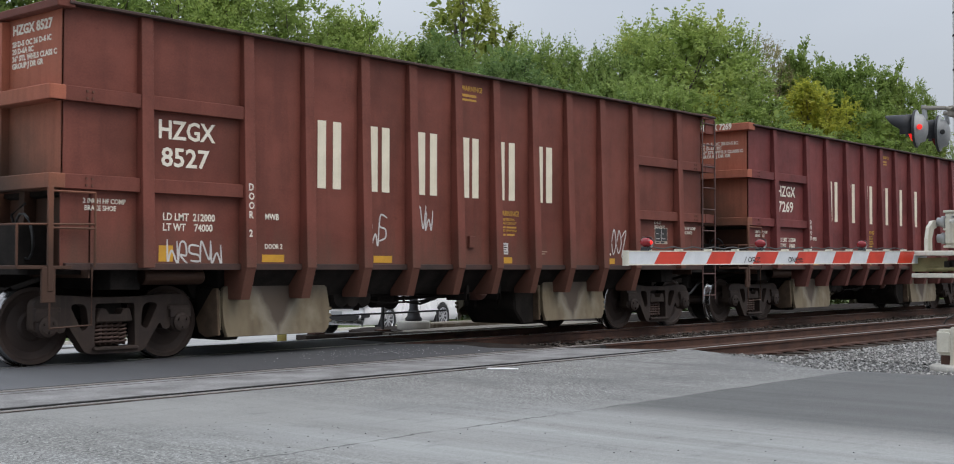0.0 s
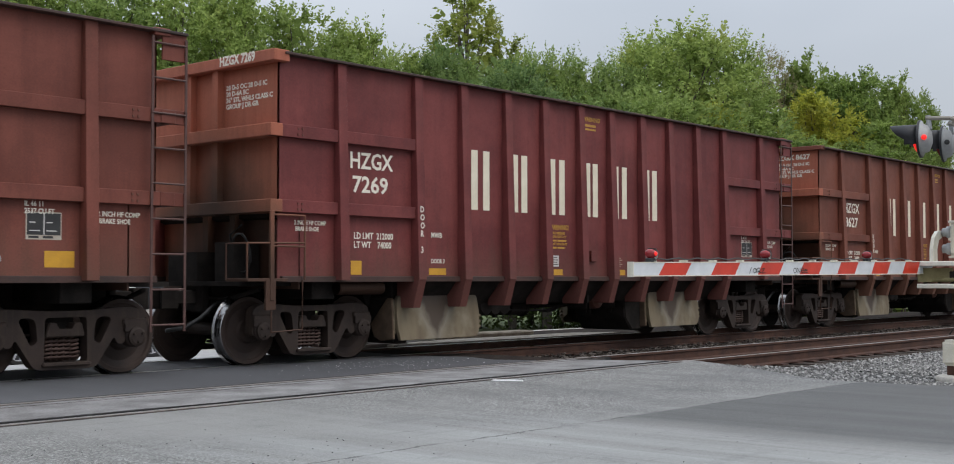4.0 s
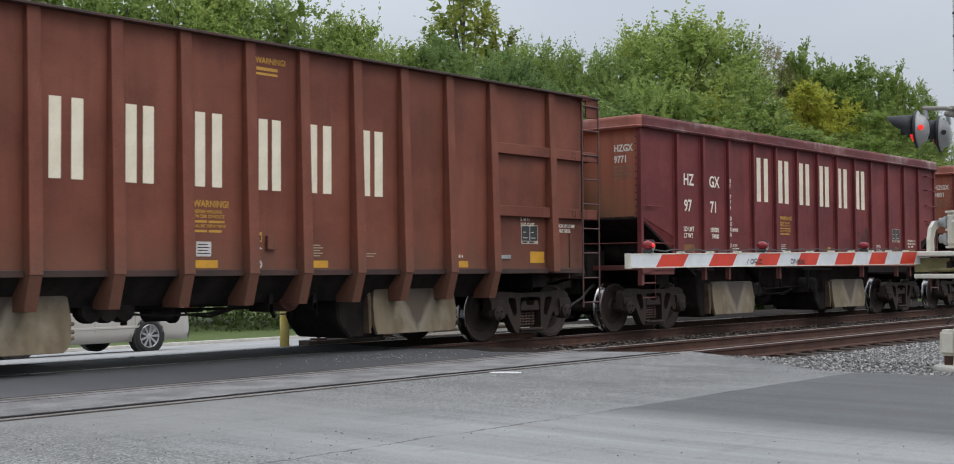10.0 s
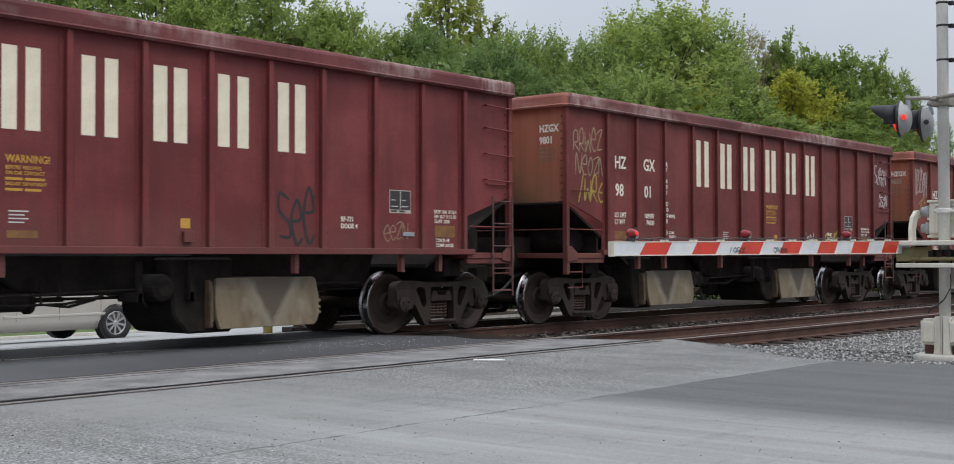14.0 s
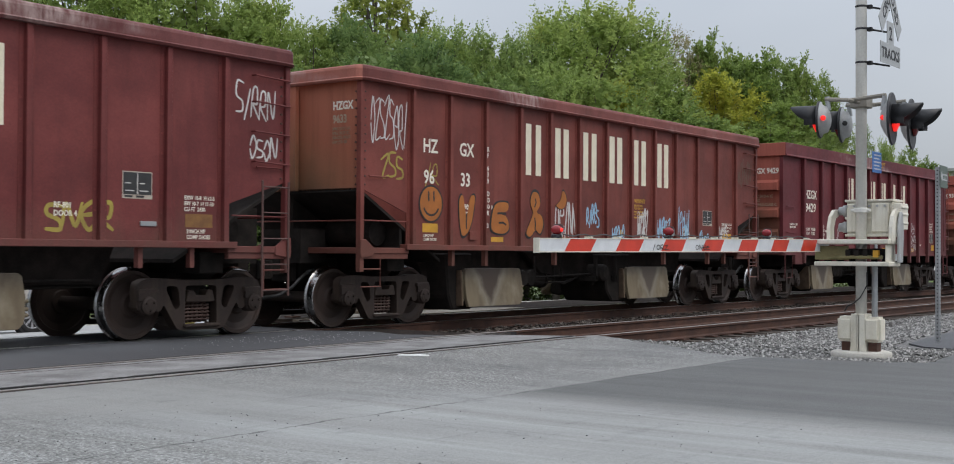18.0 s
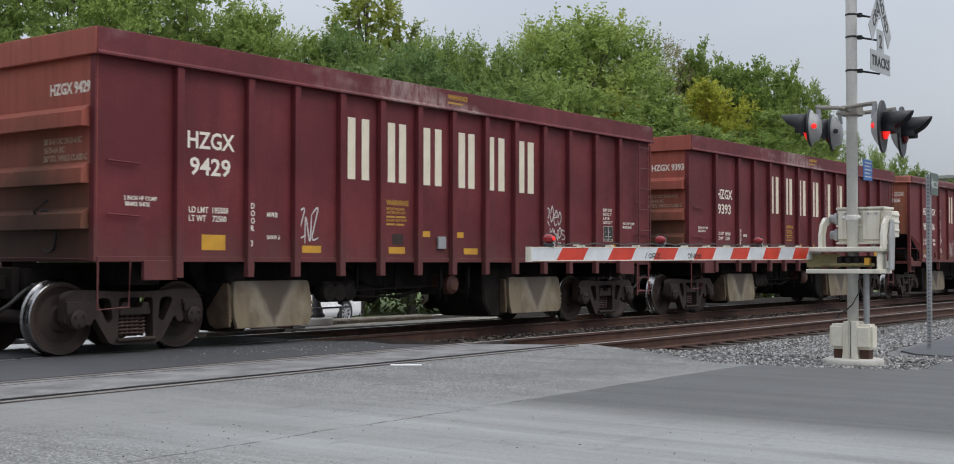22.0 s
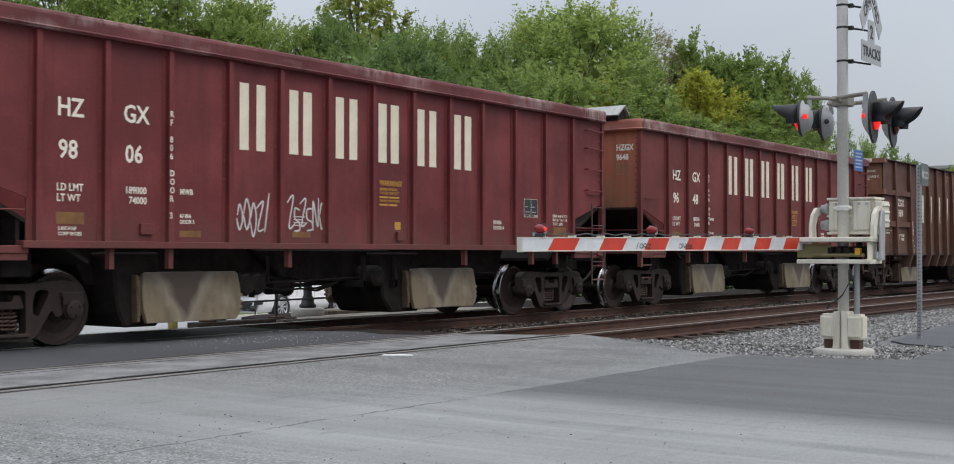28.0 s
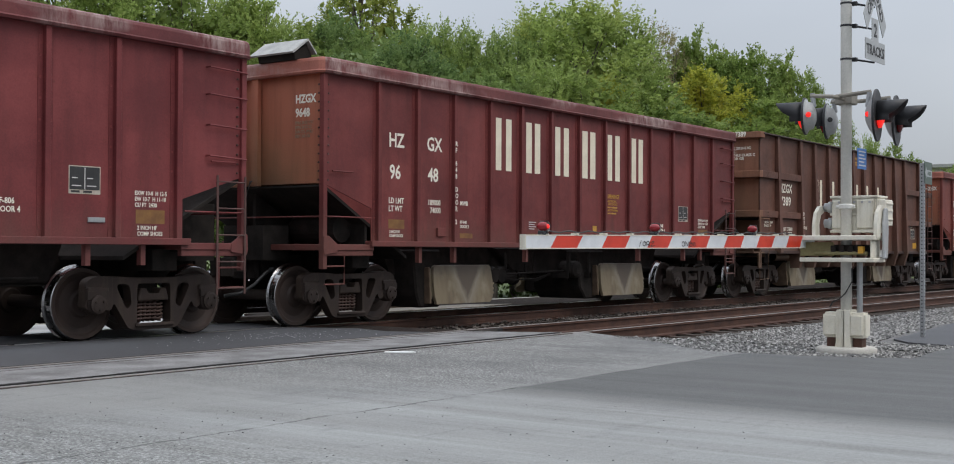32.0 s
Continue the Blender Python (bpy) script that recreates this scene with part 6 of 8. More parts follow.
P_B2 = wagon_paint("wine_red_paint_dull", (0.144, 0.031, 0.030), (0.178, 0.043, 0.039), (0.13, 0.065, 0.05), 6)
P_B3 = wagon_paint("brick_red_paint", (0.165, 0.041, 0.032), (0.196, 0.053, 0.041), (0.14, 0.07, 0.05), 7)
P_C = wagon_paint("claret_paint", (0.128, 0.022, 0.027), (0.152, 0.029, 0.033), (0.13, 0.055, 0.05), 8)
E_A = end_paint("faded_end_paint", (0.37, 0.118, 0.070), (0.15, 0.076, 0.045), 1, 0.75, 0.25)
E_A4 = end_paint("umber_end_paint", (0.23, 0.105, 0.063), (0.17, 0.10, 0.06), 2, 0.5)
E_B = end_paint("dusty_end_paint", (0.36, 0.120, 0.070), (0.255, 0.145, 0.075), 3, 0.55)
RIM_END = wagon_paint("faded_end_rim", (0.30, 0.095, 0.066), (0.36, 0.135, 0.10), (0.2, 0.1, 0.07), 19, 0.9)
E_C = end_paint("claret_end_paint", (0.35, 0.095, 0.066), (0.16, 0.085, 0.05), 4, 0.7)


RIMS = {"wine_red_paint": wagon_paint("worn_wine_rim", (0.125, 0.03, 0.032), (0.15, 0.042, 0.042), (0.13, 0.06, 0.05), 15, 0.8),
        "wine_red_paint_dull": wagon_paint("worn_dull_rim", (0.12, 0.032, 0.031), (0.155, 0.05, 0.047), (0.13, 0.06, 0.05), 16, 0.85),
        "brick_red_paint": wagon_paint("worn_brick_rim", (0.165, 0.046, 0.040), (0.205, 0.066, 0.056), (0.13, 0.06, 0.05), 17, 0.8),
        "claret_paint": wagon_paint("worn_claret_rim", (0.13, 0.025, 0.031), (0.155, 0.034, 0.038), (0.13, 0.06, 0.05), 18, 0.85)}


def build_train():
    X = [7.28 + u for u in WAGONS]
    t = []
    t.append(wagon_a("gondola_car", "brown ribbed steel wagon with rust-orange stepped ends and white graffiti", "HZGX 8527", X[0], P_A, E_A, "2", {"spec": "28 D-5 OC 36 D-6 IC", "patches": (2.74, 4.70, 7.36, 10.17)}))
    scrawl(t[0], 1.30, 1.14, 0.80, 0.32, 1.50, M["white_spray"], 21, 5)
    scrawl(t[0], 4.62, 1.42, 0.30, 0.46, 1.50, M["white_spray"], 22, 2)
    scrawl(t[0], 5.56, 1.60, 0.30, 0.40, 1.50, M["white_spray"], 23, 2)
    scrawl(t[0], 10.40, 1.25, 0.45, 0.62, 1.50, M["white_spray"], 24, 3)
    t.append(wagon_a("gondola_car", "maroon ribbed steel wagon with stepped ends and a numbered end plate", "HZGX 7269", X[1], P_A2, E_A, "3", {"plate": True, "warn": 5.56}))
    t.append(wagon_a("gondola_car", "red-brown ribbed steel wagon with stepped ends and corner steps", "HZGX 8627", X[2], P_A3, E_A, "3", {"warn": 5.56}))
    scrawl(t[2], 6.42, 1.15, 0.16, 0.4, 1.50, M["white_spray"], 26, 1)
    t.append(wagon_b("hopper_car", "wine-red ballast hopper wagon with slender ribs and black scrawl", "HZGX 9771", "771", "3", X[3], P_B, E_B, {"warn": 5.04}))
    scrawl(t[3], 8.80, 1.34, 0.82, 0.85, 1.54, M["black_spray"], 31, 4, 0.03)
    scrawl(t[3], 10.72, 1.36, 0.5, 0.32, 1.54, M["faint_text"], 39, 4, 0.012)
    t.append(wagon_b("hopper_car", "wine-red ballast hopper wagon with yellow and white graffiti", "HZGX 9801", "801", "3", X[4], P_B2, E_B, {"warn": 6.92}))
    scrawl(t[4], 0.0, 2.95, 0.85, 0.45, 1.54, M["pale_spray"], 32, 5, 0.015)
    scrawl(t[4], 0.05, 2.52, 0.85, 0.45, 1.54, M["pale_spray"], 38, 5, 0.015)
    scrawl(t[4], 0.1, 2.05, 0.8, 0.48, 1.54, M["yellow_spray"], 33, 4, 0.022)
    scrawl(t[4], 12.6, 2.9, 0.7, 0.55, 1.54, M["white_spray"], 34, 5, 0.018)
    scrawl(t[4], 12.85, 2.35, 0.5, 0.35, 1.54, M["white_spray"], 35, 4, 0.018)
    scrawl(t[4], 8.7, 1.32, 0.5, 0.35, 1.54, M["white_spray"], 36, 4, 0.018)
    scrawl(t[4], 9.75, 1.35, 0.95, 0.42, 1.54, M["yellow_spray"], 37, 4, 0.035)
    t.append(wagon_b("hopper_car", "brick-red ballast hopper wagon covered in orange and blue graffiti", "HZGX 9633", "633", "3", X[5], P_B3, E_B, {"patch": M["yellow"], "faded": True}))
    c = t[5]
    scrawl(c, 0.0, 2.72, 0.85, 0.78, 1.54, M["white_spray"], 44, 8, 0.014)
    scrawl(c, 0.25, 2.2, 0.5, 0.5, 1.54, M["yellow_spray"], 47, 3, 0.024)
    scrawl(c, 1.26, 2.18, 0.36, 0.42, 1.54, M["yellow_spray"], 48, 2, 0.014)
    disc = [(0.30 + 0.27 * math.cos(a * 0.45), 0.30 + 0.27 * math.sin(a * 0.45)) for a in range(14)]
    blob(c, 1.14, 1.62, disc, 1.545, M["orange_spray"], M["black_spray"], "orange sprayed disc with a dark outline and a drawn smile",
         [[(0.24, 0.34), (0.235, 0.50)], [(0.37, 0.34), (0.365, 0.50)], [(0.30 + 0.19 * math.cos(a), 0.29 + 0.17 * math.sin(a)) for a in [radians(200 + 14 * k) for k in range(11)]]])
    for u, sh, inner in ((2.16, [(0, 0.5), (0.1, 0.62), (0.2, 0.3), (0.3, 0.6), (0.42, 0.6), (0.34, 0.2), (0.2, 0.0), (0.06, 0.02)], [[(0.2, 0.34), (0.19, 0.2), (0.2, 0.08)]]),
                                 (3.05, [(0, 0.1), (0.1, 0.5), (0.45, 0.55), (0.46, 0.42), (0.28, 0.36), (0.44, 0.3), (0.5, 0.1), (0.3, 0.02)], [[(0.16, 0.36), (0.3, 0.37), (0.42, 0.36)], [(0.2, 0.2), (0.33, 0.21), (0.42, 0.17)]]),
                                 (4.08, [(0.0, 0.05), (0.10, 0.22), (0.20, 0.40), (0.12, 0.58), (0.20, 0.76), (0.36, 0.74), (0.42, 0.56), (0.32, 0.42), (0.46, 0.36), (0.52, 0.20), (0.42, 0.04), (0.28, 0.10), (0.12, -0.02)], [[(0.26, 0.10), (0.27, 0.22), (0.25, 0.32)], [(0.24, 0.5), (0.29, 0.58), (0.27, 0.66)]]),
                                 (5.02, [(0, 0.56), (0.14, 0.66), (0.22, 0.84), (0.34, 0.70), (0.28, 0.54), (0.14, 0.50)], [])):
        blob(c, u, 1.46, sh, 1.545, M["orange_spray"], M["black_spray"], "orange sprayed bubble shape with a dark outline", inner)
    for k, (u, w, z, h, mt) in enumerate(((4.98, 0.72, 1.36, 0.75, "white_spray"), (6.05, 0.45, 1.66, 0.42, "blue_spray"), (6.98, 0.46, 1.36, 0.36, "blue_spray"), (7.98, 0.4, 1.40, 0.66, "white_spray"),
                                           (8.75, 0.56, 1.44, 0.5, "blue_spray"), (9.66, 0.56, 1.40, 0.8, "blue_spray"), (10.6, 0.5, 1.30, 0.34, "blue_spray"), (11.55, 0.5, 1.42, 0.42, "white_spray"))):
        scrawl(c, u, z, w, h, 1.54, M[mt], 50 + k, 5, 0.024)
    scrawl(c, 12.6, 2.7, 0.7, 0.7, 1.54, P_A4, 60, 6, 0.018)
    t.append(wagon_c("gondola_car", "claret high-rimmed ribbed wagon with folded end ledges", "HZGX 9429", X[6], P_C, E_C, {"box": M["galv"]}))
    scrawl(t[6], 3.3, 1.42, 0.4, 0.5, 1.52, M["white_spray"], 61, 3)
    scrawl(t[6], 9.58, 1.82, 0.5, 0.34, 1.52, M["white_spray"], 62, 4)
    scrawl(t[6], 9.62, 1.54, 0.6, 0.26, 1.52, M["white_spray"], 65, 5)
    scrawl(t[6], 9.6, 1.28, 0.6, 0.28, 1.52, M["white_spray"], 66, 4)
    t.append(wagon_c("gondola_car", "claret high-rimmed ribbed wagon with dusty folded end ledges", "HZGX 9393", X[7], P_C, E_C, {}))
    t.append(wagon_b("hopper_car", "wine-red ballast hopper wagon with white graffiti tags", "HZGX 9806", "806", "3", X[8], P_B, E_B, {"warn": 6.92}))
    scrawl(t[8], 4.0, 1.38, 0.62, 0.55, 1.54, M["white_spray"], 71, 5, 0.018)
    scrawl(t[8], 4.96, 1.42, 0.75, 0.5, 1.54, M["white_spray"], 72, 6, 0.018)
    t.append(wagon_b("hopper_car", "wine-red ballast hopper wagon with a bent rim flap", "HZGX 9648", "648", "2", X[9], P_B2, E_B, {"warn": 7.76}))
    # a loose sheet of tarpaulin-grey plate bent up over the leading rim
    bm = bmesh.new()
    prism(bm, [(-0.42, 3.98), (-0.12, 4.20), (0.05, 4.02), (0.07, 4.03), (-0.12, 4.23), (-0.45, 4.0)], "y", -1.15, -0.25)
    part("bent_plate", bm, M["tarp"], t[9], "grey bent plate on the rim")
    bm = bmesh.new()
    prism(bm, [(-0.34, 3.90), (-0.36, 3.99), (-0.1, 4.15), (0.0, 3.98), (-0.05, 3.90)], "y", -1.1, -0.35)
    part("rim_bracket", bm, M["under"], t[9])
    t.append(wagon_a("gondola_car", "umber-brown ribbed steel wagon with stepped ends", "HZGX 7389", X[10], P_A4, E_A4, "3", {"plate": True}))
    t.append(wagon_b("hopper_car", "brick-red ballast hopper wagon at the tail of the view", "HZGX 77", "77", "3", X[11], P_B3, E_B, {}))
    return t


TRAIN = build_train()


# ---- crossing signal, gate and signs ----
MX, MY = 14.06, 5.045


def lathed(name, prof, axis, n, material, parent, m=None, label="", smooth=True):
    bm = bmesh.new()
    lathe(bm, prof, axis, n)
    ob = part(name, bm, material, parent, label, smooth)
    if m is not None:
        ob.matrix_basis = m
    return ob


def flasher(sig, x, y, z, face, lit, R):
    """One flashing lamp: round black background, housing, red lens and deep hood. face: -1 towards the near road."""
    turn = 9 if face < 0 else 190
    base = pose(x, y, z, 0, 0, turn)
    bm = bmesh.new()
    lathe(bm, [(R, -0.012), (R + 0.005, 0.0), (R, 0.012)], "y", 40)
    bg = part("background_disc", bm, M["black_metal"], sig)
    bg.matrix_basis = base
    # grey back half of the disc and its housing
    lathed("lamp_housing", [(R - 0.005, 0.014), (R * 0.8, 0.03), (0.15, 0.085), (0.08, 0.115), (0.02, 0.12)], "y", 32, M["grey_metal"], bg)
    lathed("lens", [(0.145, -0.02), (0.14, -0.045), (0.09, -0.07), (0.02, -0.078)], "y", 28, M["red_lit"] if lit else M["red_dark"], bg, None, "red lens, lit" if lit else "red lens, dark")
    bm = bmesh.new()
    rows = []
    for k in range(33):
        a = radians(-25 + 230 * k / 32)
        c, s = math.cos(a), math.sin(a)
        reach = 0.15 + 0.18 * max(0.0, s) ** 0.6
        rows.append([bm.verts.new((r * c, y0, r * s)) for r, y0 in ((0.165, -0.01), (0.165, -reach), (0.155, -reach), (0.155, -0.01))])
    for a, b in zip(rows, rows[1:]):
        for k in range(4):
            f = bm.faces.new((a[k], a[(k + 1) % 4], b[(k + 1) % 4], b[k]))
            f.smooth = k in (0, 2)
    part("hood", bm, M["black_metal"], bg, "deep black hood")
    # red side light on the rim of the housing
    bm = bmesh.new()
    lathe(bm, [(0.03, 0.0), (0.03, 0.01), (0.01, 0.016)], "x", 12)
    ob = part("side_light", bm, M["red_lit"] if lit else M["dark_plate"], bg)
    ob.matrix_basis = pose(-0.165 if face < 0 else 0.165, 0.07, 0.0, 0, 0, 180 if face < 0 else 0)
    bm = bmesh.new()
    tube(bm, [(0, 0.10, 0.1), (0, 0.08, 0.26)], 0.028, 8)
    part("bracket", bm, M["galv"], bg)


def build_signal():
    sig = thing("crossing_signal", "pale metal grade-crossing signal mast with red flashers and gate machine", "crossing signal", pose(MX, MY, 0))
    lathed("mast", [(0.063, 0.04), (0.063, 5.6), (0.05, 5.63)], "z", 24, M["mast"], sig)
    lathed("foundation", [(0.34, -0.06), (0.34, 0.03), (0.31, 0.045)], "z", 28, M["concrete"], sig, None, "round concrete footing")
    # split base casting with two junction boxes
    bm = bmesh.new()
    prism(bm, [(-0.10, 0.03), (0.10, 0.03), (0.085, 0.12), (0.085, 0.47), (-0.085, 0.47), (-0.085, 0.12)], "x", -0.11, 0.11)
    box(bm, -0.125, -0.11, -0.012, 0.012, 0.05, 0.47)
    part("base_casting", soften(bm, 0.015, 2), M["white_metal"], sig)
    for y in (-0.155, 0.155):
        bm = bmesh.new()
        box(bm, -0.10, 0.10, y - 0.095, y + 0.095, 0.15, 0.44)
        jb = part("junction_box", soften(bm, 0.025, 2), M["white_metal"], sig, "cast white junction box")
        bm = bmesh.new()
        box(bm, -0.118, -0.10, y - 0.07, y + 0.07, 0.18, 0.41)
        part("box_lid", soften(bm, 0.008), M["white_metal"], jb)
        bm = bmesh.new()
        box(bm, -0.07, 0.07, y - 0.05, y + 0.05, 0.04, 0.15)
        part("box_foot", bm, M["rail"], jb)
    bm = bmesh.new()
    tube(bm, [(0.02, -0.15, 0.42), (0.02, -0.15, 1.05)], 0.034, 12)
    lathe(bm, [(0.05, 0.44), (0.05, 0.52)], "z", 10)
    part("conduit", bm, M["galv"], sig)
    bm = bmesh.new()
    tube(bm, [(-0.07, -0.09, 0.95), (-0.09, -0.10, 0.8), (-0.09, -0.02, 0.66), (-0.08, 0.06, 0.59), (-0.05, 0.14, 0.56), (-0.04, 0.18, 0.50)], 0.008, 6)
    part("cable", bm, M["hose"], sig)
    # gate machine behind the mast, its shaft across the road's line
    bm = bmesh.new()
    box(bm, 0.07, 0.38, -0.33, 0.20, 1.37, 1.78)
    gm = part("gate_machine", soften(bm, 0.02, 2), M["white_metal"], sig, "cast white gate machine housing")
    for y0, y1 in ((-0.30, -0.10), (0.08, 0.19)):
        bm = bmesh.new()
        box(bm, 0.045, 0.07, y0, y1, 1.41, 1.74)
        part("machine_cover", soften(bm, 0.008), M["white_metal"], gm)
    for z in (1.775, 1.575, 1.375):
        part("cast_flange", soften(box(bmesh.new(), 0.05, 0.40, -0.35, 0.215, z - 0.014, z + 0.014), 0.005), M["white_metal"], gm)
    for k in range(6):
        part("bolt", box(bmesh.new(), 0.03, 0.048, -0.26 + 0.09 * k - 0.012, -0.26 + 0.09 * k + 0.012, 1.70, 1.724), M["grey_metal"], gm)
    bm = bmesh.new()
    box(bm, 0.10, 0.36, -0.42, -0.33, 1.44, 1.74)
    for z in (1.5, 1.6, 1.68):
        box(bm, 0.12, 0.34, -0.435, -0.42, z, z + 0.03)
    part("motor_cover", soften(bm, 0.012), M["white_metal"], gm)
    for z in (1.47, 1.66):
        lathed("shaft_cap", [(0.066, 0), (0.066, 0.05), (0.05, 0.06), (0.05, 0.10), (0.02, 0.11)], "y", 16, M["grey_metal"], gm, pose(0.12, 0.20, z))
    bm = bmesh.new()
    lathe(bm, [(0.078, 1.63), (0.085, 1.64), (0.085, 1.68), (0.078, 1.69)], "z", 20)
    tube(bm, [(-0.02, -0.11, 1.66), (-0.02, 0.11, 1.66)], 0.02, 8)
    part("mast_clamp", bm, M["mast"], gm)
    # two curved side arms and the level channel frame between them
    for y in (0.33, -0.39):
        bm = bmesh.new()
        prism(bm, [(-0.16, 1.30), (-0.02, 1.30), (-0.03, 1.46), (0.03, 1.57), (0.12, 1.60), (0.12, 1.68), (0.0, 1.67), (-0.11, 1.59), (-0.16, 1.46)], "y", y - 0.02, y + 0.02)
        part("side_arm", bm, M["white_metal"], sig)
    for z0, z1 in ((1.27, 1.325), (1.02, 1.07)):
        part("frame_plate", soften(box(bmesh.new(), -0.24, 0.16, -0.40, 0.47, z0, z1), 0.008), M["white_metal"], sig, "white plate of the arm frame")
    part("frame_upright", soften(box(bmesh.new(), -0.20, 0.10, -0.36, -0.345, 1.07, 1.27), 0.003), M["white_metal"], sig)
    part("arm_bracket", soften(box(bmesh.new(), -0.14, -0.12, 0.10, 0.50, 1.09, 1.25), 0.004), M["olive"], sig, "olive-stained arm bracket plate")
    bm = bmesh.new()
    box(bm, -0.12, 0.08, -0.28, 0.18, 1.10, 1.22)
    for y in (-0.2, -0.1, 0.0, 0.1):
        box(bm, -0.16, -0.12, y - 0.03, y + 0.03, 1.11, 1.21)
    part("linkage", soften(bm, 0.006), M["under"], sig)
    bm = bmesh.new()
    tube(bm, [(-0.15, -0.30, 1.12), (-0.15, 0.32, 1.12)], 0.022, 8)
    part("torque_rod", bm, M["olive"], sig)
    part("marker_block", box(bmesh.new(), -0.19, -0.13, -0.26, -0.20, 1.12, 1.20), M["yellow"], sig)
    bm = bmesh.new()
    prism(bm, [(-0.04, 1.06), (0.10, 1.06), (0.13, 1.4), (0.10, 1.64), (0.02, 1.64), (-0.04, 1.45)], "y", -0.45, -0.42)
    cw = part("counterweight", soften(bm, 0.01), M["grey_metal"], sig)
    part("maker_plate", box(bmesh.new(), -0.025, -0.02, -0.46, -0.40, 1.08, 1.16), M["white_tape"], cw)
    # lamp cross arm, fore and aft of the mast
    for x in (-0.34, 0.34):
        bm = bmesh.new()
        tube(bm, [(x, 0.30, 2.93), (x * 0.9, 0.05, 2.91), (x * 0.5, 0.0, 2.90), (0, 0, 2.90)], 0.024, 8)
        tube(bm, [(x, -0.40, 2.93), (x * 0.9, -0.05, 2.91), (x * 0.5, 0.0, 2.90), (0, 0, 2.90)], 0.024, 8)
        part("cross_arm", bm, M["cast"], sig)
    part("arm_clamp", soften(box(bmesh.new(), -0.10, 0.10, -0.10, 0.10, 2.84, 2.96), 0.01), M["cast"], sig)
    flasher(sig, -0.34, -0.47, 2.66, -1, True, 0.29)
    flasher(sig, 0.34, -0.47, 2.66, -1, False, 0.29)
    flasher(sig, -0.34, 0.36, 2.70, 1, True, 0.21)
    flasher(sig, 0.34, 0.36, 2.70, 1, False, 0.21)
    # crossbuck and track-count sign facing the near road
    for tilt in (45, -45):
        bm = bmesh.new()
        box(bm, -0.61, 0.61, -0.004, 0.004, -0.115, 0.115)
        bl = part("crossbuck_blade", bm, M["sign_white"], sig, "white sign blade with black capitals")
        bl.matrix_basis = pose(0.30, -0.23 - (0.01 if tilt > 0 else 0), 4.20, 0, 0, 5) @ pose(0, 0, 0, 0, tilt, 0)
        piece("lettering", words("RAILROAD" if tilt > 0 else "CROSSING", 0.13, M["sign_black"], "CENTER"), bl, pose(0, -0.006, -0.06, 90, 0, 0))
    bm = bmesh.new()
    prism(bm, [(-0.34, 0), (0.34, 0), (0.34, 0.24), (0.11, 0.24), (0.11, 0.50), (-0.11, 0.50), (-0.11, 0.24), (-0.34, 0.24)], "y", -0.004, 0.004)
    ts = part("track_sign", bm, M["sign_white"], sig, "white sign reading 2 TRACKS")
    ts.matrix_basis = pose(0.30, -0.235, 3.36)
    piece("lettering", words("TRACKS", 0.115, M["sign_black"], "CENTER"), ts, pose(0, -0.006, 0.065, 90, 0, 0))
    piece("lettering", words("2", 0.15, M["sign_black"], "CENTER"), ts, pose(0, -0.006, 0.29, 90, 0, 0))
    for z in (3.37, 3.76, 4.02):
        bm = bmesh.new()
        tube(bm, [(0.05, -0.06, z), (0.3, -0.225, z - 0.02)], 0.012, 6)
        lathe(bm, [(0.066, z - 0.012), (0.069, z), (0.066, z + 0.012)], "z", 16)
        box(bm, 0.045, 0.10, -0.10, -0.05, z - 0.022, z + 0.022)
        part("sign_bracket", bm, M["black_metal"], sig)
    bm = bmesh.new()
    box(bm, -0.15, 0.15, -0.006, 0.0, 0.0, 0.24)
    bs = part("blue_sign", soften(bm, 0.002), M["blue_sign"], sig, "small blue information plate")
    bs.matrix_basis = pose(0.17, -0.12, 2.10)
    for k in range(5):
        panel(bs, "notice_bar", -0.11, 0.11 - 0.04 * (k % 2), 0.035 + 0.04 * k, 0.05 + 0.04 * k, 0.0065, M["white_tape"])


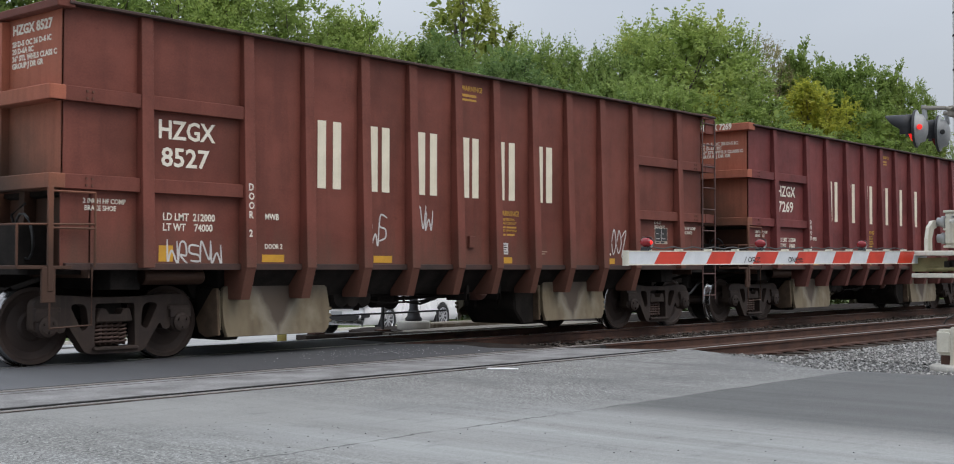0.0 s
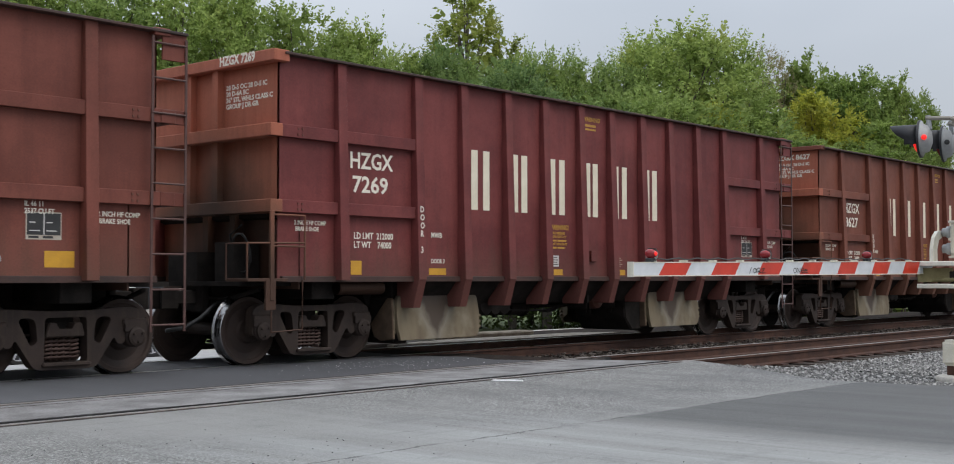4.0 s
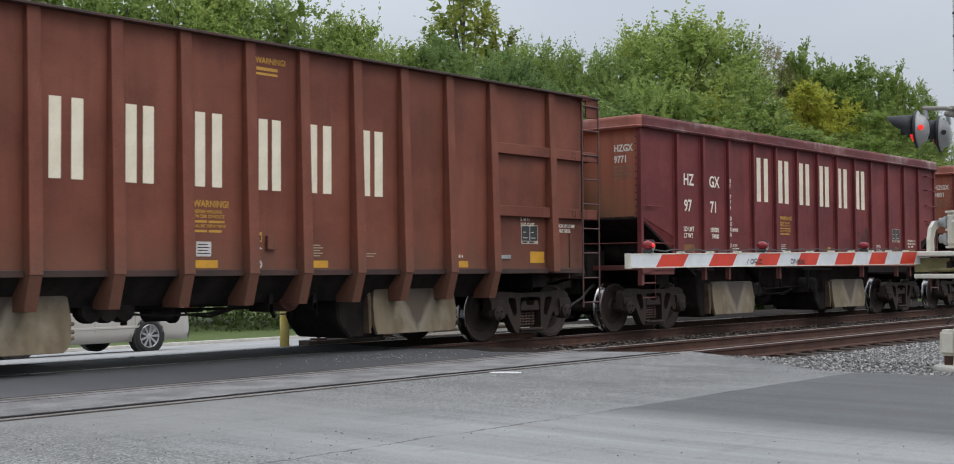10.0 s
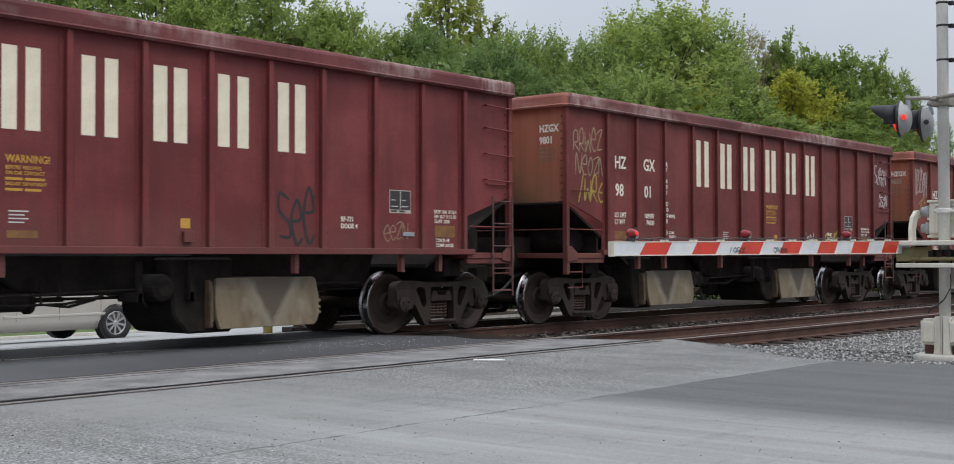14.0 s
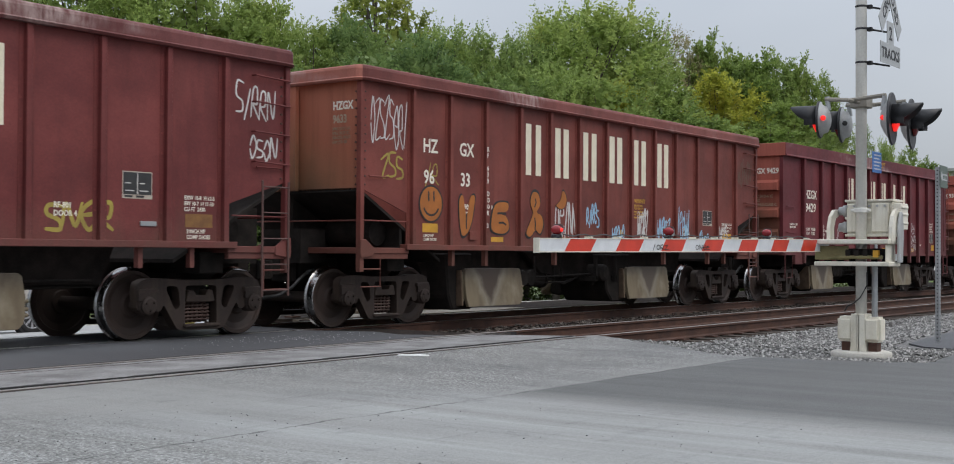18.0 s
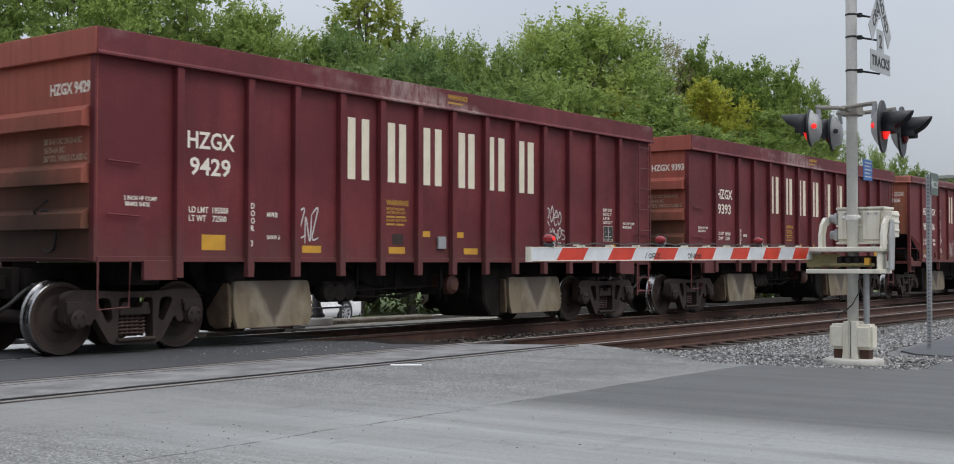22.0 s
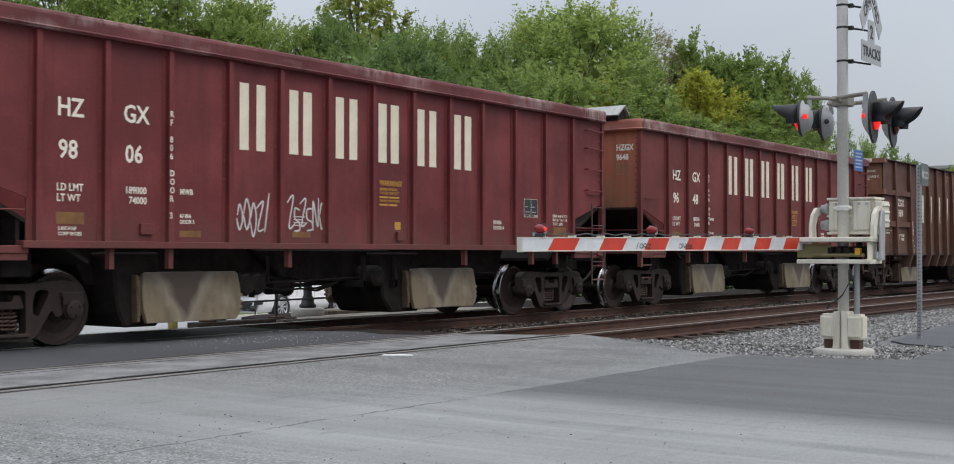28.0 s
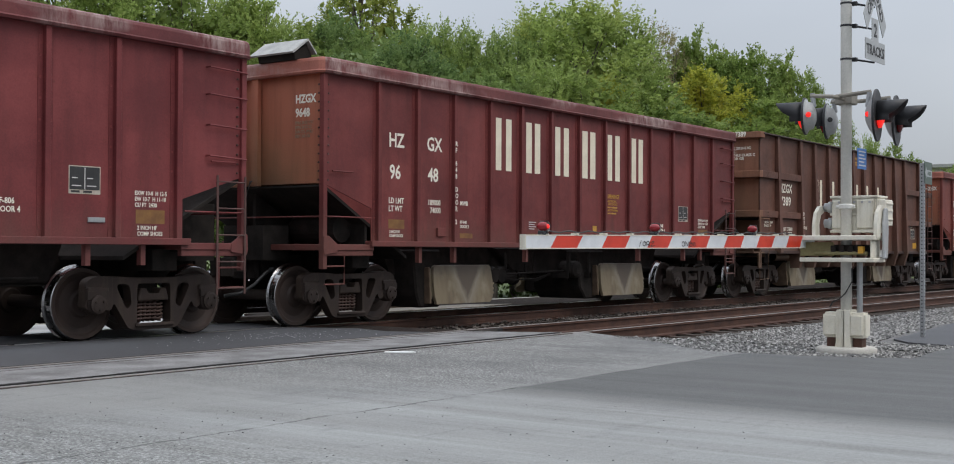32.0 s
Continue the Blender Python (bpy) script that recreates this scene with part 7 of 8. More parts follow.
def build_arm():
    x0, x1 = 8.09, MX + 0.12
    arm = thing("crossing_gate_arm", "lowered gate arm striped red and white with three red lamps", "crossing gate", pose(0, 5.5, 0))

    def mid(x):
        k = (x - x0) / (x1 - x0)
        return 1.206 + 0.05 * k, 0.053 + 0.018 * k
    n = 17
    step = 0.407
    for i in range(n):
        a, b = x0 + i * step, min(x0 + (i + 1) * step, x1 + 0.05)
        if a >= x1:
            break
        sl = 0.10
        za, ha = mid(a)
        zb, hb = mid(b)
        bm = bmesh.new()
        lo_a, lo_b = (0.0 if i == 0 else -sl / 2), (-sl / 2)
        hi_a, hi_b = (0.0 if i == 0 else sl / 2), (sl / 2)
        prism(bm, [(a + lo_a, za - ha), (b + lo_b, zb - hb), (b + hi_b, zb + hb), (a + hi_a, za + ha)], "y", -0.022, 0.022)
        part("stripe", bm, M["red_tape"] if i % 2 == 1 else M["white_tape"], arm)
    bm = bmesh.new()
    for s in (-1, 1):
        prism(bm, [(x0, mid(x0)[0] + s * mid(x0)[1] - 0.004), (x1, mid(x1)[0] + s * mid(x1)[1] - 0.004), (x1, mid(x1)[0] + s * mid(x1)[1] + 0.004), (x0, mid(x0)[0] + s * mid(x0)[1] + 0.004)], "y", -0.026, 0.026)
    box(bm, x0 - 0.012, x0 - 0.004, -0.028, 0.028, 1.145, 1.265)
    for i in range(12):
        x = x0 + 0.3 + i * 0.47
        z, h = mid(x)
        box(bm, x - 0.02, x + 0.02, -0.03, 0.03, z + h, z + h + 0.018)
    part("arm_edge", bm, M["white_metal"], arm)
    bm = bmesh.new()
    pts = []
    for i in range(60):
        x = x0 + 0.25 + i * 0.088
        z, h = mid(x)
        pts.append((x, -0.01, z + h + 0.028 + 0.008 * math.sin(i * 1.7)))
    tube(bm, pts, 0.006, 5)
    part("lamp_cable", bm, M["hose"], arm)
    for k, x in enumerate((8.37, 10.26, 12.46)):
        z, h = mid(x)
        bm = bmesh.new()
        box(bm, x - 0.04, x + 0.04, -0.03, 0.03, z + h, z + h + 0.035)
        lb = part("lamp_base", soften(bm, 0.006), M["black_metal"], arm)
        bm = bmesh.new()
        lathe(bm, [(0.005, -0.052), (0.022, -0.045), (0.035, -0.025), (0.04, 0.0), (0.035, 0.025), (0.022, 0.045), (0.005, 0.052)], "y", 18)
        ob = part("lamp", bm, M["red_lens"], lb, "red arm lamp lens", True)
        ob.matrix_basis = pose(x, 0, z + h + 0.07)
        if k == 0:
            bm = bmesh.new()
            lathe(bm, [(0.003, -0.058), (0.013, -0.055), (0.018, -0.047)], "y", 12)
            part("bulb", bm, M["red_lit"], lb, "lit bulb").matrix_basis = pose(x, 0, z + h + 0.07)
        bm = bmesh.new()
        for a in range(9):
            t0, t1 = radians(-70 + 150 * a / 9), radians(-70 + 150 * (a + 1) / 9)
            v = [bm.verts.new((0.047 * math.cos(t), y, 0.047 * math.sin(t))) for t in (t0, t1) for y in (-0.04, 0.04)]
            bm.faces.new((v[0], v[2], v[3], v[1]))
        ob = part("lamp_guard", bm, M["grey_metal"], lb)
        ob.matrix_basis = pose(x, 0, z + h + 0.07)
    for k, x in enumerate((9.9, 10.75)):
        scrawl(arm, x, 1.18, 0.3, 0.06, 0.0235, M["black_spray"], 90 + k, 4, 0.005, "black marker scribble")
    return arm


def build_green_sign():
    s = thing("street_sign", "small dull green arrow sign on a perforated galvanised post", "sign", pose(17.02, 5.06, ground_z(17.02, 5.06)))
    bm = bmesh.new()
    box(bm, -0.028, 0.028, -0.028, 0.028, -0.05, 2.36)
    post = part("post", bm, M["galv"], s)
    hole = mesh_from("hole", tube(bmesh.new(), [(0, -0.0295, 0), (0, -0.026, 0)], 0.0095, 8), M["black_metal"])
    for k in range(46):
        piece("hole", hole, post, pose(0, 0, 0.06 + k * 0.05))
        piece("hole", hole, post, pose(0, 0, 0.06 + k * 0.05, 0, 0, -90))
    bm = bmesh.new()
    box(bm, -0.22, 0.22, -0.004, 0.004, 0, 0.30)
    f = part("sign_face", soften(bm, 0.002), M["green_sign"], s)
    f.matrix_basis = pose(0.12, -0.04, 2.08, 0, 0, 4)
    bm = bmesh.new()
    prism(bm, [(-0.20, 0.15), (-0.12, 0.23), (-0.12, 0.19), (0.19, 0.19), (0.19, 0.10), (-0.12, 0.10), (-0.12, 0.07)], "y", -0.0075, -0.0045)
    part("arrow", bm, M["sign_white"], f)
    bm = bmesh.new()
    for k in range(3):
        box(bm, -0.06 + 0.08 * k, -0.01 + 0.08 * k, -0.0095, -0.0078, 0.12, 0.17)
    part("notice_bar", bm, M["green_sign"], f)


# ---- beyond the tracks ----
def build_far_things():
    b = thing("bollard", "yellow steel bollard with chipped rusty paint", "bollard", pose(14.3, 17.06, far_z(17.06) - 0.02))
    lathed("post", [(0.085, 0), (0.085, 0.64), (0.07, 0.68), (0.02, 0.70)], "z", 20, M["bollard"], b)
    lathed("band", [(0.088, 0.585), (0.088, 0.61)], "z", 20, M["black_metal"], b)
    st = thing("steel_stand", "low dark steel barrier with two bars on a stained timber sill", "barrier", pose(15.45, 16.55, far_z(16.55)))
    bm = bmesh.new()
    box(bm, -1.15, 1.25, -0.14, 0.14, 0.0, 0.09)
    part("base", soften(bm, 0.01), M["tie"], st)
    for x in (-0.80, 0.85):
        bm = bmesh.new()
        box(bm, x - 0.020, x + 0.020, -0.020, 0.020, 0.08, 0.74)
        part("upright", bm, M["black_metal"], st)
        bm = bmesh.new()
        box(bm, x - 0.12, x + 0.12, -0.1, 0.1, 0.09, 0.12)
        part("foot_plate", soften(bm, 0.006), M["rail"], st)
    for z, a, b in ((0.40, -1.15, 2.6), (0.68, -0.80, 2.6)):
        bm = bmesh.new()
        tube(bm, [(a, 0, z), (b, 0, z + 0.03)], 0.018, 8)
        part("cross_bar", bm, M["black_metal"], st)
    p = thing("street_lamp_base", "dark lamp post on a round pale concrete base", "street lamp", pose(17.7, 17.1, far_z(17.1)))
    lathed("concrete_base", [(0.33, -0.05), (0.33, 0.22), (0.31, 0.25)], "z", 28, M["concrete"], p)
    lathed("post", [(0.16, 0.24), (0.17, 0.30), (0.13, 0.34), (0.12, 0.42), (0.085, 0.5), (0.075, 1.6)], "z", 18, M["black_metal"], p)
    bm = bmesh.new()
    box(bm, 18.15, 21.2, 16.95, 17.4, far_z(17.2) - 0.1, far_z(17.2) + 0.20)
    tagged(part("kerb_block", soften(bm, 0.03), M["stained"], None), "low stained concrete kerb block beside the lamp base", "kerb", kind="structure")
    # dark ballast shoulder beyond the far rail
    bm = bmesh.new()
    prism(bm, [(14.6, 15.3), (120, 15.3), (120, 18.3), (17.5, 18.3), (16.6, 17.8), (16.2, 16.1)], "z", -0.4, -0.10)
    tagged(part("ballast_shoulder", bm, M["earth"], None), "dark ballast shoulder beside the far rail", "ballast", kind="structure")
    slab("rubble_strip", [(16.1, 16.35), (18.0, 16.15), (21.8, 16.0), (23.5, 16.3), (22.5, 16.93), (18.2, 16.93), (17.0, 16.7)], -0.3, -0.085, M["rubble"], "strip of pale trodden rubble before the kerb block", "gravel")


def build_depot():
    """A flat-roofed building far down the line, with the cables that run past it."""
    d = thing("depot", "far grey flat-roofed building beyond the wood", "building", pose(133, 22, far_z(40)))
    part("wall", box(bmesh.new(), 0, 14, 0, 17, 0, 11.2), M["concrete"], d)
    part("roof", soften(box(bmesh.new(), -0.6, 14.6, -0.6, 17.6, 11.2, 11.6), 0.05), M["tarp"], d, "grey roof slab")
    for k in range(5):
        w = part("window", box(bmesh.new(), -0.05, 0.05, 1.2 + k * 3.3, 3.0 + k * 3.3, 8.2, 9.8), M["glass"], d)
        part("frame", box(bmesh.new(), -0.09, -0.04, 1.1 + k * 3.3, 3.1 + k * 3.3, 9.8, 9.95), M["galv"], w)


def wheel_for(car, x, y, r, turn):
    """A car wheel: tyre, rim barrel, lip, hub and nine spokes with gaps between them."""
    def ring(name, prof, material, parent, closed=False):
        bm = bmesh.new()
        lathe(bm, prof, "y", 36, closed, False)
        return part(name, bm, material, parent, "", True)
    tyre = ring("wheel", [(r * 0.67, -0.09), (r * 0.72, -0.112), (r * 0.94, -0.11), (r, -0.075), (r, 0.075), (r * 0.94, 0.11), (r * 0.67, 0.1)], M["tyre"], car, True)
    tyre.matrix_basis = pose(x, y, r, 0, 0, turn)
    ring("rim", [(r * 0.66, -0.085), (r * 0.60, 0.0), (r * 0.58, 0.06), (r * 0.02, 0.065)], M["rim_dark"], tyre)
    ring("rim_lip", [(r * 0.70, -0.108), (r * 0.685, -0.116), (r * 0.655, -0.112), (r * 0.645, -0.085)], M["rim"], tyre)
    lathed("hub", [(r * 0.17, -0.06), (r * 0.16, -0.092), (r * 0.09, -0.104), (r * 0.02, -0.106)], "y", 20, M["rim"], tyre)
    for k in range(9):
        a = k * 0.6981
        c, s = math.cos(a), math.sin(a)
        bm = bmesh.new()
        q = [(r * 0.12, -0.016), (r * 0.65, -0.027), (r * 0.65, 0.027), (r * 0.12, 0.016)]
        lo = [bm.verts.new((p * c - w * s, -0.065, p * s + w * c)) for p, w in q]
        hi = [bm.verts.new((p * c - w * s, -0.098, p * s + w * c)) for p, w in q]
        bm.faces.new(hi)
        for i in range(4):
            bm.faces.new((lo[i], lo[(i + 1) % 4], hi[(i + 1) % 4], hi[i]))
        part("spoke", bm, M["rim"], tyre)
    return tyre


def build_vehicle(name, label, m, L, W, wb, r, paint):
    """A passenger vehicle facing its own -x: loft of body sections with glass house, lamps and wheels."""
    car = thing(name, label, "car", m)
    side = [(0, 0.30), (0.02, 0.72), (0.45, 0.98), (1.05, 1.08), (2.0, 1.66), (2.5, 1.73), (4.4, 1.72), (4.85, 1.55), (5.05, 0.95), (5.08, 0.32)]
    bm = bmesh.new()
    low = 0.24
    secs = []
    xs = [0, 0.06, 0.3, 0.8, 1.2, 1.6, 2.0, 2.5, 3.2, 4.0, 4.4, L - 0.25, L - 0.05, L]
    for x in xs:
        z = np.interp(x, [p[0] for p in side], [p[1] for p in side])
        taper = 1.0 - 0.22 * max(0, (0.35 - x) / 0.35) ** 2 - 0.12 * max(0, (x - L + 0.35) / 0.35) ** 2
        w = W / 2 * taper
        belt = min(z - 0.02, 1.0)
        roof = w * (1.0 - 0.22 * max(0, (z - 1.0) / 0.7))
        secs.append([bm.verts.new(p) for p in ((x, -w * 0.92, low), (x, -w, low + 0.18), (x, -w, belt - 0.15), (x, -w * 0.97, belt), (x, -roof, z - 0.03), (x, -roof * 0.8, z),
                                               (x, roof * 0.8, z), (x, roof, z - 0.03), (x, w * 0.97, belt), (x, w, belt - 0.15), (x, w, low + 0.18), (x, w * 0.92, low))])
    for a, b in zip(secs, secs[1:]):
        for k in range(12):
            bm.faces.new((a[k], a[(k + 1) % 12], b[(k + 1) % 12], b[k]))
    bm.faces.new(secs[0])
    bm.faces.new(secs[-1][::-1])
    part("body", bm, paint, car, "", True)
    fx, wheels = 0.95, []
    for x in (fx, fx + wb):
        for s in (-1, 1):
            bm = bmesh.new()
            lathe(bm, [(r * 1.13, -0.02), (r * 1.13, 0.16)], "y", 28)
            ob = part("wheel_arch", bm, M["black_metal"], car)
            ob.matrix_basis = pose(x, s * (W / 2 - 0.02), r, 0, 0, 0 if s < 0 else 180)
            wheels.append((wheel_for(car, x, s * (W / 2 - 0.09), r, 0 if s < 0 else 180), x, s * (W / 2 - 0.09), r, s))
    # glass
    bm = bmesh.new()
    for s in (-1, 1):
        y0, y1 = s * (W / 2 * 0.985), s * (W / 2 * 0.86)
        for a, b in ((1.75, 2.6), (2.68, 3.55), (3.63, 4.45)):
            if b > L - 0.3:
                b = L - 0.35
            v = [bm.verts.new(p) for p in ((a, y0, 1.03), (b, y0, 1.03), (b - 0.05, y1, 1.52), (a + (0.25 if a < 2 else 0.03), y1, 1.52))]
            bm.faces.new(v if s < 0 else v[::-1])
    v = [bm.verts.new(p) for p in ((1.1, -W * 0.43, 1.12), (1.1, W * 0.43, 1.12), (1.93, W * 0.36, 1.63), (1.93, -W * 0.36, 1.63))]
    bm.faces.new(v)
    part("glass", bm, M["glass"], car, "dark tinted glass")
    # front: grille, lamps, bumper intake, plate blank
    bm = bmesh.new()
    box(bm, -0.035, 0.02, -W * 0.27, W * 0.27, 0.66, 0.84)
    part("grille", soften(bm, 0.01), M["black_metal"], car)
    bm = bmesh.new()
    prism(bm, [(-W * 0.30, 0.36), (W * 0.30, 0.36), (W * 0.35, 0.49), (-W * 0.35, 0.49)], "x", -0.02, 0.03)
    part("lower_intake", soften(bm, 0.008), M["tyre"], car)
    for q in (-1, 1):
        bm = bmesh.new()
        prism(bm, [(q * W * 0.37, 0.42), (q * W * 0.46, 0.45), (q * W * 0.46, 0.54), (q * W * 0.38, 0.52)], "x", -0.005, 0.16)
        part("fog_lamp_pocket", bm, M["tyre"], car)
    bm = bmesh.new()
    for z in (0.72, 0.80):
        box(bm, -0.045, 0.0, -W * 0.28, W * 0.28, z, z + 0.022)
    part("chrome_bar", bm, M["rim"], car)
    for s in (-1, 1):
        bm = bmesh.new()
        prism(bm, [(-0.02, s * W * 0.28), (-0.01, s * W * 0.40), (0.28, s * W * 0.475), (0.30, s * W * 0.30)], "z", 0.70, 0.86)
        part("headlight", soften(bm, 0.01), M["rim"], car, "clear headlight")
        bm = bmesh.new()
        box(bm, L - 0.14, L + 0.015, s * W * 0.36, s * W * 0.485, 0.80, 1.15)
        part("tail_light", soften(bm, 0.01), M["red_dark"], car, "red tail light")
        bm = bmesh.new()
        box(bm, 1.62, 1.78, s * W * 0.5, s * (W * 0.5 + 0.17), 1.0, 1.13)
        part("mirror", soften(bm, 0.02), paint, car)
        bm = bmesh.new()
        for a in (1.72, 2.66, 3.62):
            box(bm, a - 0.004, a + 0.004, s * (W / 2 + 0.001), s * (W / 2 - 0.01), 0.45, 0.98)
        part("door_seam", bm, M["black_metal"], car)
        bm = bmesh.new()
        box(bm, 1.45, 3.75, s * (W / 2 + 0.014), s * (W / 2 - 0.01), 0.52, 0.57)
        part("side_moulding", soften(bm, 0.006), paint, car)
    bm = bmesh.new()
    box(bm, -0.05, -0.03, -0.17, 0.17, 0.50, 0.60)
    part("plate_blank", bm, M["galv"], car)
    return car, wheels


def build_cars():
    silver = build_vehicle("minivan", "champagne silver minivan standing on the far street", pose(10.86, 22.85, far_z(22.6), 0, 0, 3), 5.1, 1.98, 3.02, 0.345, M["car_silver"])
    build_vehicle("minivan", "white minivan with a chrome-barred grille waiting beyond the tracks", pose(22.05, 24.09, far_z(24.5), 0, 0, 14), 5.1, 1.98, 3.0, 0.36, M["car_white"])
    return silver


# ---- trees ----
def tree_meshes(seed, height, spread, clumps, sprays, leaves, leaf, shoot, rise, loose, full):
    """A trunk with limbs, and a crown of separate leafy boughs: each bough a fan of sprays with leaves set along them."""
    rnd = np.random.RandomState(seed)
    bm = bmesh.new()
    lean = rnd.uniform(-0.3, 0.3, 2)
    pts = [(lean[0] * t * t, lean[1] * t * t, height * 0.9 * t) for t in (0, 0.25, 0.5, 0.75, 1.0)]
    tube(bm, pts, [0.24, 0.20, 0.14, 0.08, 0.02], 8)
    lump = rnd.uniform(0, 50)

    def radius(a, t):
        r = max(0.10, 1.0 - abs(2.0 * t - 0.9) ** 2.3 / 1.35) ** 0.6
        n = noise.noise(Vector((math.cos(a) * 1.7 + lump, math.sin(a) * 1.7, t * 4.5)))
        return spread * r * (1.0 + 0.42 * n)

    def unit(v):
        return v / np.maximum(np.linalg.norm(v, axis=1, keepdims=True), 1e-6)
    # boughs over the crown's skin, and a third of them further in
    bt = 0.10 + 0.90 * rnd.uniform(0, 1, clumps) ** 0.72
    ba = np.arange(clumps) * 2.39996 + rnd.uniform(-0.6, 0.6, clumps)
    br = np.array([radius(x, y) for x, y in zip(ba, bt)])
    br *= np.where(np.arange(clumps) % 3 == 0, rnd.uniform(0.35, 0.75, clumps), rnd.uniform(0.82, 1.0, clumps))
    heart = np.stack([np.cos(ba) * br, np.sin(ba) * br, height * (0.06 + 0.87 * bt)], 1)
    heart[:, 2] += rnd.normal(0, 0.25, clumps)
    for k in range(0, clumps, 4):
        x, y, z = heart[k]
        if bt[k] > 0.2:
            tube(bm, [(lean[0] * bt[k] ** 2, lean[1] * bt[k] ** 2, z * 0.72), (x * 0.5, y * 0.5, z * 0.86), (x, y, z)], [0.07, 0.045, 0.015], 5)
    trunk = mesh_from("trunk", bm, M["bark"])
    away = unit(np.stack([np.cos(ba), np.sin(ba), rise * (0.35 + 0.9 * bt)], 1))
    size = rnd.uniform(0.65, 1.25, clumps)
    # sprays
    own = np.repeat(np.arange(clumps), sprays)
    m = len(own)
    way = unit(away[own] + rnd.normal(0, 0.55, (m, 3)) * (1, 1, 0.8))
    long = shoot * size[own] * rnd.uniform(0.6, 1.2, m) * (1.0 + loose * (rnd.uniform(0, 1, m) > 0.86))
    root = heart[own] + rnd.normal(0, 0.16, (m, 3)) * shoot - way * (0.25 * long)[:, None]
    # leaves along each spray, to both sides, with the odd one turned
    n = m * leaves
    f = np.tile(np.linspace(0.12, 1.0, leaves), m) + rnd.uniform(-0.05, 0.05, n)
    d, ln = np.repeat(way, leaves, 0), np.repeat(long, leaves)
    base = np.repeat(root, leaves, 0) + d * (f * ln)[:, None]
    base[:, 2] -= f ** 2 * ln * 0.16
    side = unit(np.cross(d, np.array((0.0, 0.0, 1.0)) + rnd.normal(0, 0.25, (n, 3))))
    flip = np.where(np.arange(n) % 2 == 0, 1.0, -1.0)[:, None]
    out = unit(d * 0.65 + side * flip * 0.75 + rnd.normal(0, 0.30, (n, 3)))
    nrm = unit(np.cross(d, side) * -1.0 + rnd.normal(0, 0.42, (n, 3)))
    nrm[:, 2] = np.abs(nrm[:, 2])
    wing = unit(np.cross(nrm, out))
    s = (leaf * rnd.uniform(0.7, 1.3, n) * (1.12 - 0.35 * np.clip(f, 0, 1)))[:, None]
    mid = base + out * s * 0.48 - nrm * s * 0.06
    tip = base + out * s - nrm * s * 0.14
    quad = np.stack([base, mid + wing * s * 0.27, tip, mid - wing * s * 0.27], 1)
    # larger inner leaves that close the crown's heart
    q = full
    pick = rnd.randint(0, clumps, q)
    inner = heart[pick] * (rnd.uniform(0.45, 0.8, (q, 1)) * (1, 1, 0) + (0, 0, 1)) + rnd.normal(0, 0.4, (q, 3)) - (0, 0, 0.35)
    a1 = unit(rnd.normal(0, 1, (q, 3)))
    a2 = unit(np.cross(a1, rnd.normal(0, 1, (q, 3))))
    w = rnd.uniform(0.14, 0.28, (q, 1))
    quad = np.concatenate([quad, np.stack([inner - a1 * w, inner + a2 * w * 0.6, inner + a1 * w, inner - a2 * w * 0.6], 1)])
    k = np.arange(len(quad)) * 4
    tri = np.concatenate([np.stack([k, k + 1, k + 2], 1), np.stack([k, k + 2, k + 3], 1)])
    return trunk, quad.reshape(-1, 3), tri


def leaf_mesh(name, verts, tri, material):
    me = bpy.data.meshes.new(name)
    me.vertices.add(len(verts))
    me.vertices.foreach_set("co", verts.ravel())
    me.loops.add(len(tri) * 3)
    me.loops.foreach_set("vertex_index", tri.ravel().astype(np.int32))
    me.polygons.add(len(tri))
    me.polygons.foreach_set("loop_start", (np.arange(len(tri)) * 3).astype(np.int32))
    me.materials.append(material)
    me.update(calc_edges=True)
    return me


